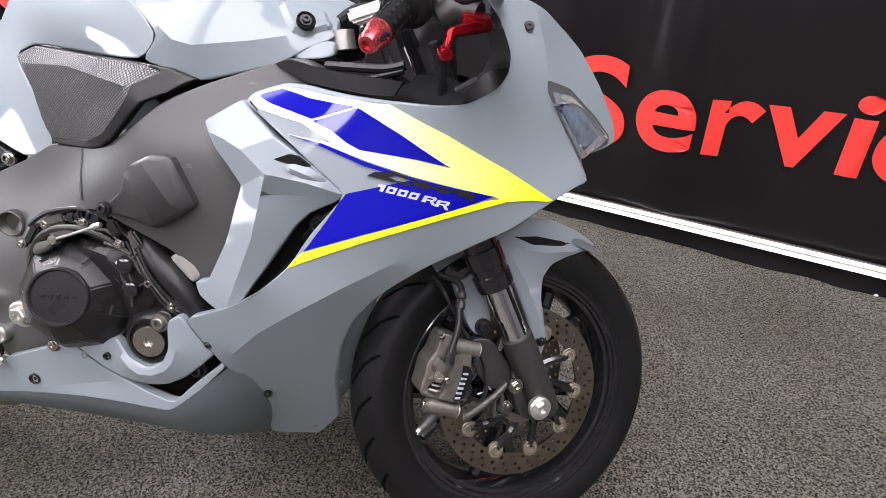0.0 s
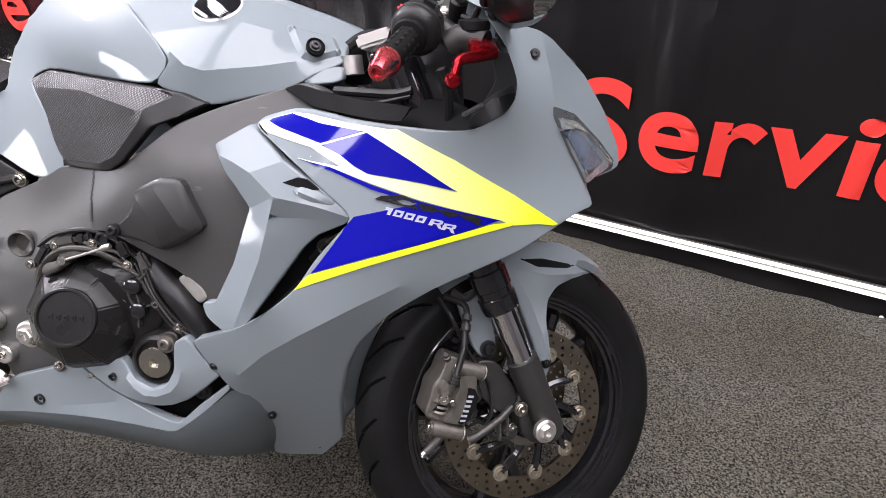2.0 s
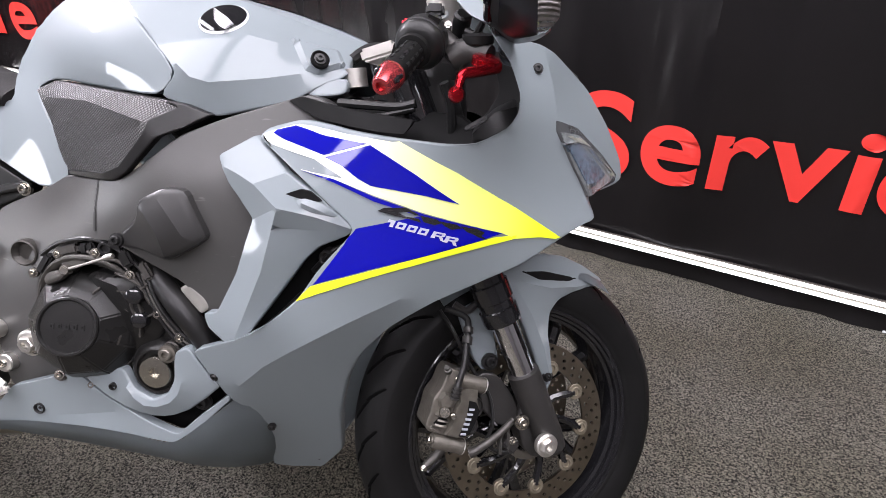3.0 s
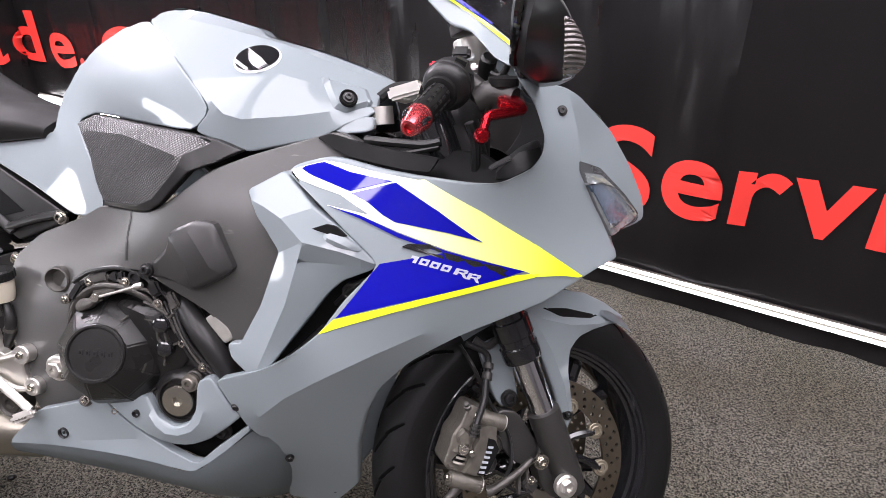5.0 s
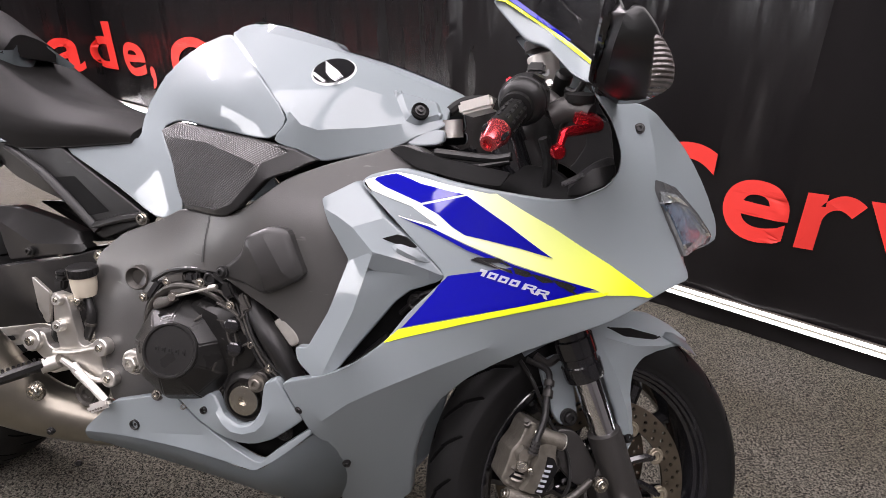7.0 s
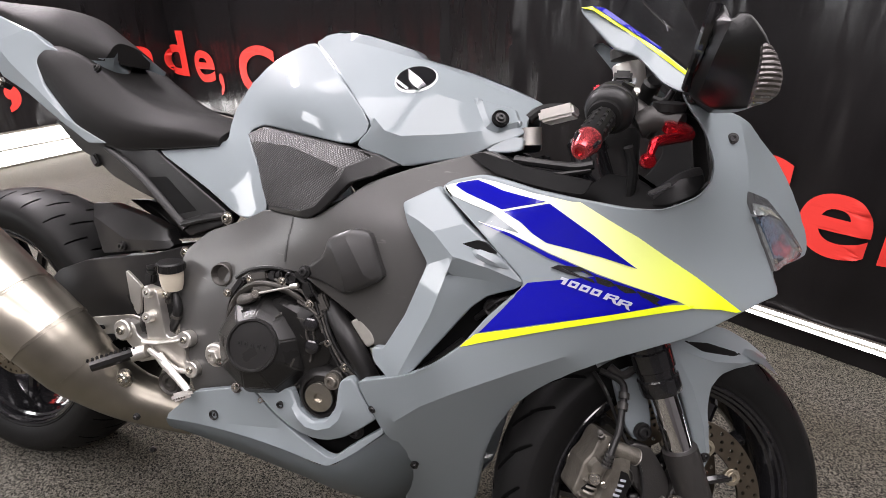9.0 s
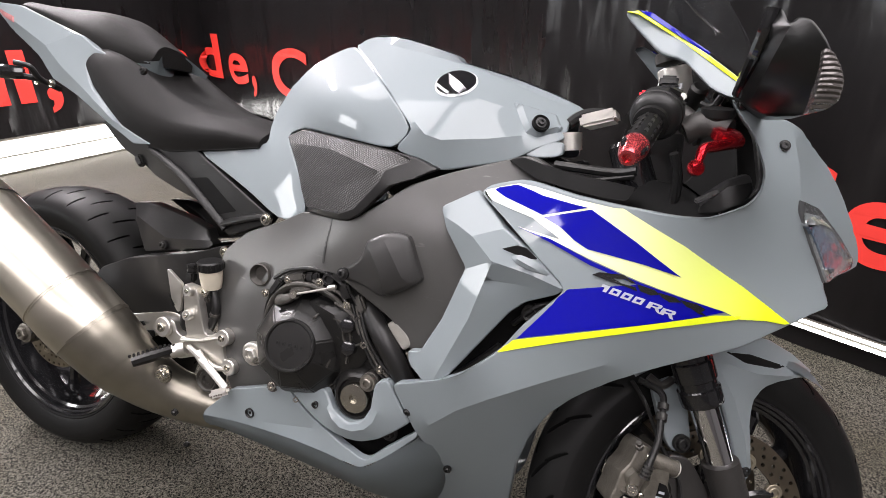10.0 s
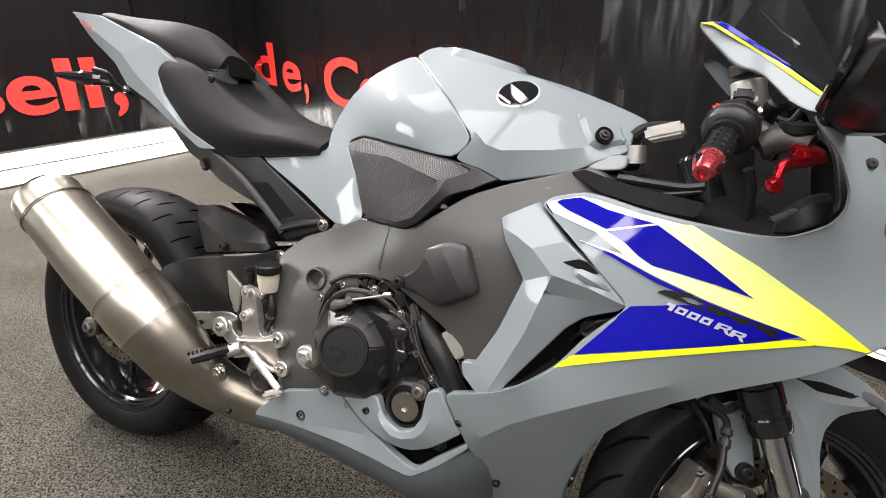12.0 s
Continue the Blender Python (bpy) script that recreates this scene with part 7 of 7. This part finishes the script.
GA, GB = Vector((1.217, -0.277, 0.805)), Vector((1.229, -0.200, 0.838))
bar = hose("handlebar_grip", [GA, GA.lerp(GB, 0.5), GB], [0.0138, 0.0138, 0.0138], RUBBER, bike, 22, 4, "black ribbed rubber handlebar grip")
gm = axis_frame(GA, GB - GA)
glen = (GB - GA).length
for k in range(9):
    a = 2 * math.pi * k / 9
    for j in range(4):
        boxed("grip_rib", gm @ Matrix.Rotation(a, 4, "Z") @ pose(0.0138, 0, glen * (0.2 + 0.17 * j), 0, 0, 0), 0.002, 0.004, glen * 0.12, PLASTIC, bar, 0.0008)
turned("grip_collar", [(0.0142, glen * 0.78), (0.019, glen * 0.8), (0.02, glen * 0.86), (0.016, glen * 0.88)], gm, RUBBER, bar, 24)
end = turned("bar_end", [(0.0135, 0.003), (0.0148, 0.0), (0.0148, -0.006), (0.0142, -0.009), (0.0104, -0.027), (0.0082, -0.032), (0.0052, -0.0325), (0.0044, -0.027), (0, -0.027)], gm, PINK, bike, 32, label="pink-red anodised aluminium bar end")
for k in range(3):
    a = 2 * math.pi * k / 3 + 0.9
    hose("bar_end_slot", [gm @ Matrix.Rotation(a, 4, "Z") @ Vector((r, 0, z)) for r, z in ((0.0136, -0.007), (0.0122, -0.015), (0.0107, -0.023))], [0.0022, 0.0036, 0.0022], GLOSS, end, 10, 3)
sw = axis_frame(GB.lerp(GA, -0.02), GB - GA)
turned("switch_housing", [(0.019, -0.004), (0.0255, 0.0), (0.0285, 0.006), (0.0285, 0.03), (0.027, 0.036), (0.018, 0.039)], sw, PLASTIC, bike, 36, label="black plastic throttle and switch housing")
boxed("switch_block", sw @ pose(0.020, -0.014, 0.022, 0, 0, 25), 0.036, 0.030, 0.030, PLASTIC, bike, 0.009)
boxed("switch_block", sw @ pose(-0.012, 0.014, 0.020, 0, 0, 25), 0.034, 0.032, 0.028, PLASTIC, bike, 0.010)
turned("throttle_collar", [(0.0288, 0.010), (0.0300, 0.011), (0.0300, 0.017), (0.0288, 0.018)], sw, PLASTIC, bike, 36)
hose("handlebar", [GB, GB.lerp(GA, -0.6), GB.lerp(GA, -1.0)], 0.011, GLOSS, bike, 16, 2)
boxed("start_switch", axis_frame((1.216, -0.185, 0.864), (0.2, -0.8, 0.5)), 0.014, 0.012, 0.012, RED, bike, 0.003)
hose("brake_master", [(1.264, -0.170, 0.827), (1.285, -0.170, 0.836), (1.311, -0.180, 0.831)], [0.015, 0.018, 0.013], FORK, bike, 16, 4, "dull dark brake master cylinder")
hose("master_clamp", [(1.246, -0.150, 0.856), (1.265, -0.160, 0.841), (1.285, -0.170, 0.821)], [0.012, 0.014, 0.012], FORK, bike, 12, 3)
turned("fluid_pot", [(0.016, -0.02), (0.017, 0.012), (0.0185, 0.013), (0.0185, 0.022), (0, 0.022)], axis_frame((1.296, -0.170, 0.834), (0, -0.2, 1)), PLASTIC, bike, 22)
hose("brake_lever", [(1.320, -0.190, 0.819), (1.299, -0.215, 0.813), (1.285, -0.228, 0.809), (1.282, -0.232, 0.801), (1.280, -0.236, 0.791)], [0.0085, 0.0075, 0.007, 0.006, 0.005], RED, bike, 14, 5, "red anodised brake lever", 0.8)
turned("lever_ball", [(0.0, -0.0095), (0.006, -0.008), (0.0088, -0.002), (0.0088, 0.0035), (0.006, 0.0085), (0, 0.0095)], axis_frame((1.279, -0.237, 0.788), (0.3, -1, -0.2)), RED, bike, 20)
turned("lever_adjuster", [(0.014, -0.006), (0.016, -0.004), (0.016, 0.004), (0.012, 0.006), (0, 0.006)], axis_frame((1.307, -0.195, 0.825), (0.2, -0.4, 1)), RED, bike, 24)

# near-black sheet that hides the far flank's grey inside
shell("fairing_liner", [(1.120, 0.120, 0.660), (1.120, 0.140, 0.740), (1.250, 0.170, 0.745), (1.290, 0.180, 0.755), (1.315, 0.190, 0.800), (1.300, 0.180, 0.850), (1.380, 0.160, 0.830), (1.420, 0.110, 0.740), (1.380, 0.150, 0.660)], [], DARK, bike, thick=0.004, cell=0.02, soft=4, mirror=False)

# ---- screen and mirrors ----
shell("screen_surround", [(1.175, -0.130, 0.969), (1.191, -0.125, 0.973), (1.249, -0.140, 0.940), (1.314, -0.175, 0.888), (1.314, -0.190, 0.866), (1.301, -0.190, 0.868), (1.284, -0.180, 0.877), (1.254, -0.160, 0.909), (1.225, -0.145, 0.918), (1.200, -0.135, 0.943)], [(1.238, -0.150, 0.932)], GREY, bike, thick=0.01, cell=0.01, soft=1, label="glossy grey screen surround")
shell("yellow_trim", [(1.178, -0.134, 0.969), (1.192, -0.131, 0.971), (1.249, -0.146, 0.937), (1.314, -0.181, 0.886), (1.313, -0.181, 0.882), (1.247, -0.147, 0.932), (1.193, -0.133, 0.966)], [], YELLOW, bike, thick=0.003, cell=0.008, bevel=0.0006, soft=0, corner=0.001)
shell("blue_trim", [(1.192, -0.133, 0.971), (1.208, -0.134, 0.968), (1.279, -0.160, 0.918), (1.277, -0.160, 0.916), (1.246, -0.149, 0.936), (1.211, -0.137, 0.959)], [], BLUE, bike, thick=0.003, cell=0.008, bevel=0.0006, soft=0, corner=0.001)
screen = shell("windscreen", [(1.194, -0.122, 0.975), (1.216, -0.080, 1.012), (1.255, -0.000, 1.071), (1.307, -0.000, 1.000), (1.354, -0.030, 0.919), (1.323, -0.165, 0.887), (1.279, -0.150, 0.920), (1.236, -0.135, 0.951)], [(1.275, -0.090, 0.979)], SMOKE, bike, thick=0.003, cell=0.014, soft=4, label="smoked clear windscreen")
hose("screen_edge", [(1.240, -0.075, 1.000), (1.268, -0.090, 0.970), (1.288, -0.100, 0.952)], 0.0016, CHROME, bike, 6)
mirror = shell("mirror", [(1.308, -0.200, 0.868), (1.313, -0.250, 0.889), (1.313, -0.290, 0.912), (1.320, -0.300, 0.934), (1.324, -0.305, 0.930), (1.330, -0.310, 0.917), (1.336, -0.310, 0.924), (1.345, -0.320, 0.919), (1.358, -0.325, 0.901), (1.368, -0.325, 0.880), (1.375, -0.315, 0.863), (1.374, -0.300, 0.851), (1.360, -0.280, 0.844), (1.337, -0.240, 0.844), (1.317, -0.210, 0.858)],
    [(1.338, -0.335, 0.880), (1.353, -0.328, 0.861), (1.332, -0.300, 0.870)], MIRROR, bike, thick=0.05, cell=0.008, soft=14, creases=[[(1.320, -0.240, 0.861), (1.323, -0.300, 0.890), (1.329, -0.320, 0.913)]], label="black plastic mirror housing")
shell("mirror_indicator", [(1.354, -0.336, 0.894), (1.362, -0.332, 0.892), (1.371, -0.326, 0.881), (1.377, -0.320, 0.869), (1.378, -0.312, 0.855), (1.370, -0.306, 0.847), (1.359, -0.296, 0.844), (1.358, -0.318, 0.854), (1.357, -0.328, 0.867), (1.356, -0.334, 0.882)], [], CLEAR_LENS, bike, thick=0.02, cell=0.005, bevel=0.003, soft=3, corner=0.004, bulge=0.002, label="clear ribbed indicator lens in the mirror")
hose("mirror_rim", [(1.309, -0.210, 0.869), (1.313, -0.285, 0.904), (1.317, -0.300, 0.933)], [0.006, 0.007, 0.006], GLOSS, bike, 10, 5)
shell("nose_inner", [(1.317, -0.120, 0.733), (1.361, -0.120, 0.766), (1.347, -0.100, 0.831), (1.319, -0.090, 0.868), (1.425, -0.060, 0.820), (1.455, -0.060, 0.721), (1.375, -0.120, 0.675)], [], PLASTIC, bike, thick=0.02, cell=0.03, soft=0)

# ---- small things on the floor ----
for p, s in (((1.528, -0.018, 0.0), 0.006), ((0.263, -0.017, 0.0), 0.008), ((2.428, 0.702, 0.0), 0.005)):
    bm = bmesh.new()
    bmesh.ops.create_icosphere(bm, subdivisions=2, radius=s, matrix=Matrix.Translation((p[0], p[1], s * 0.5)) @ Matrix.Diagonal((1.2, 0.9, 0.7, 1)))
    for w in bm.verts:
        w.co += noise.noise_vector(w.co * 300) * s * 0.25
    tagged(part("pebble", bm, PLASTIC if s > 0.007 else WHITE, None), "small crumb of debris on the carpet", "debris", "floor crumbs")
ep = Vector((1.936, 0.971, 0.0))
m = axis_frame(ep + Vector((0.0, 0.0, 0.012)), (-0.3, -0.8, 0.5))
tagged(turned("eyelet", [(0.004, 0), (0.009, 0.0), (0.0095, 0.002), (0.007, 0.004), (0.004, 0.002)], m, GOLDY, None, 20, closed=True), "brass eyelet in the banner's hem", "eyelet")
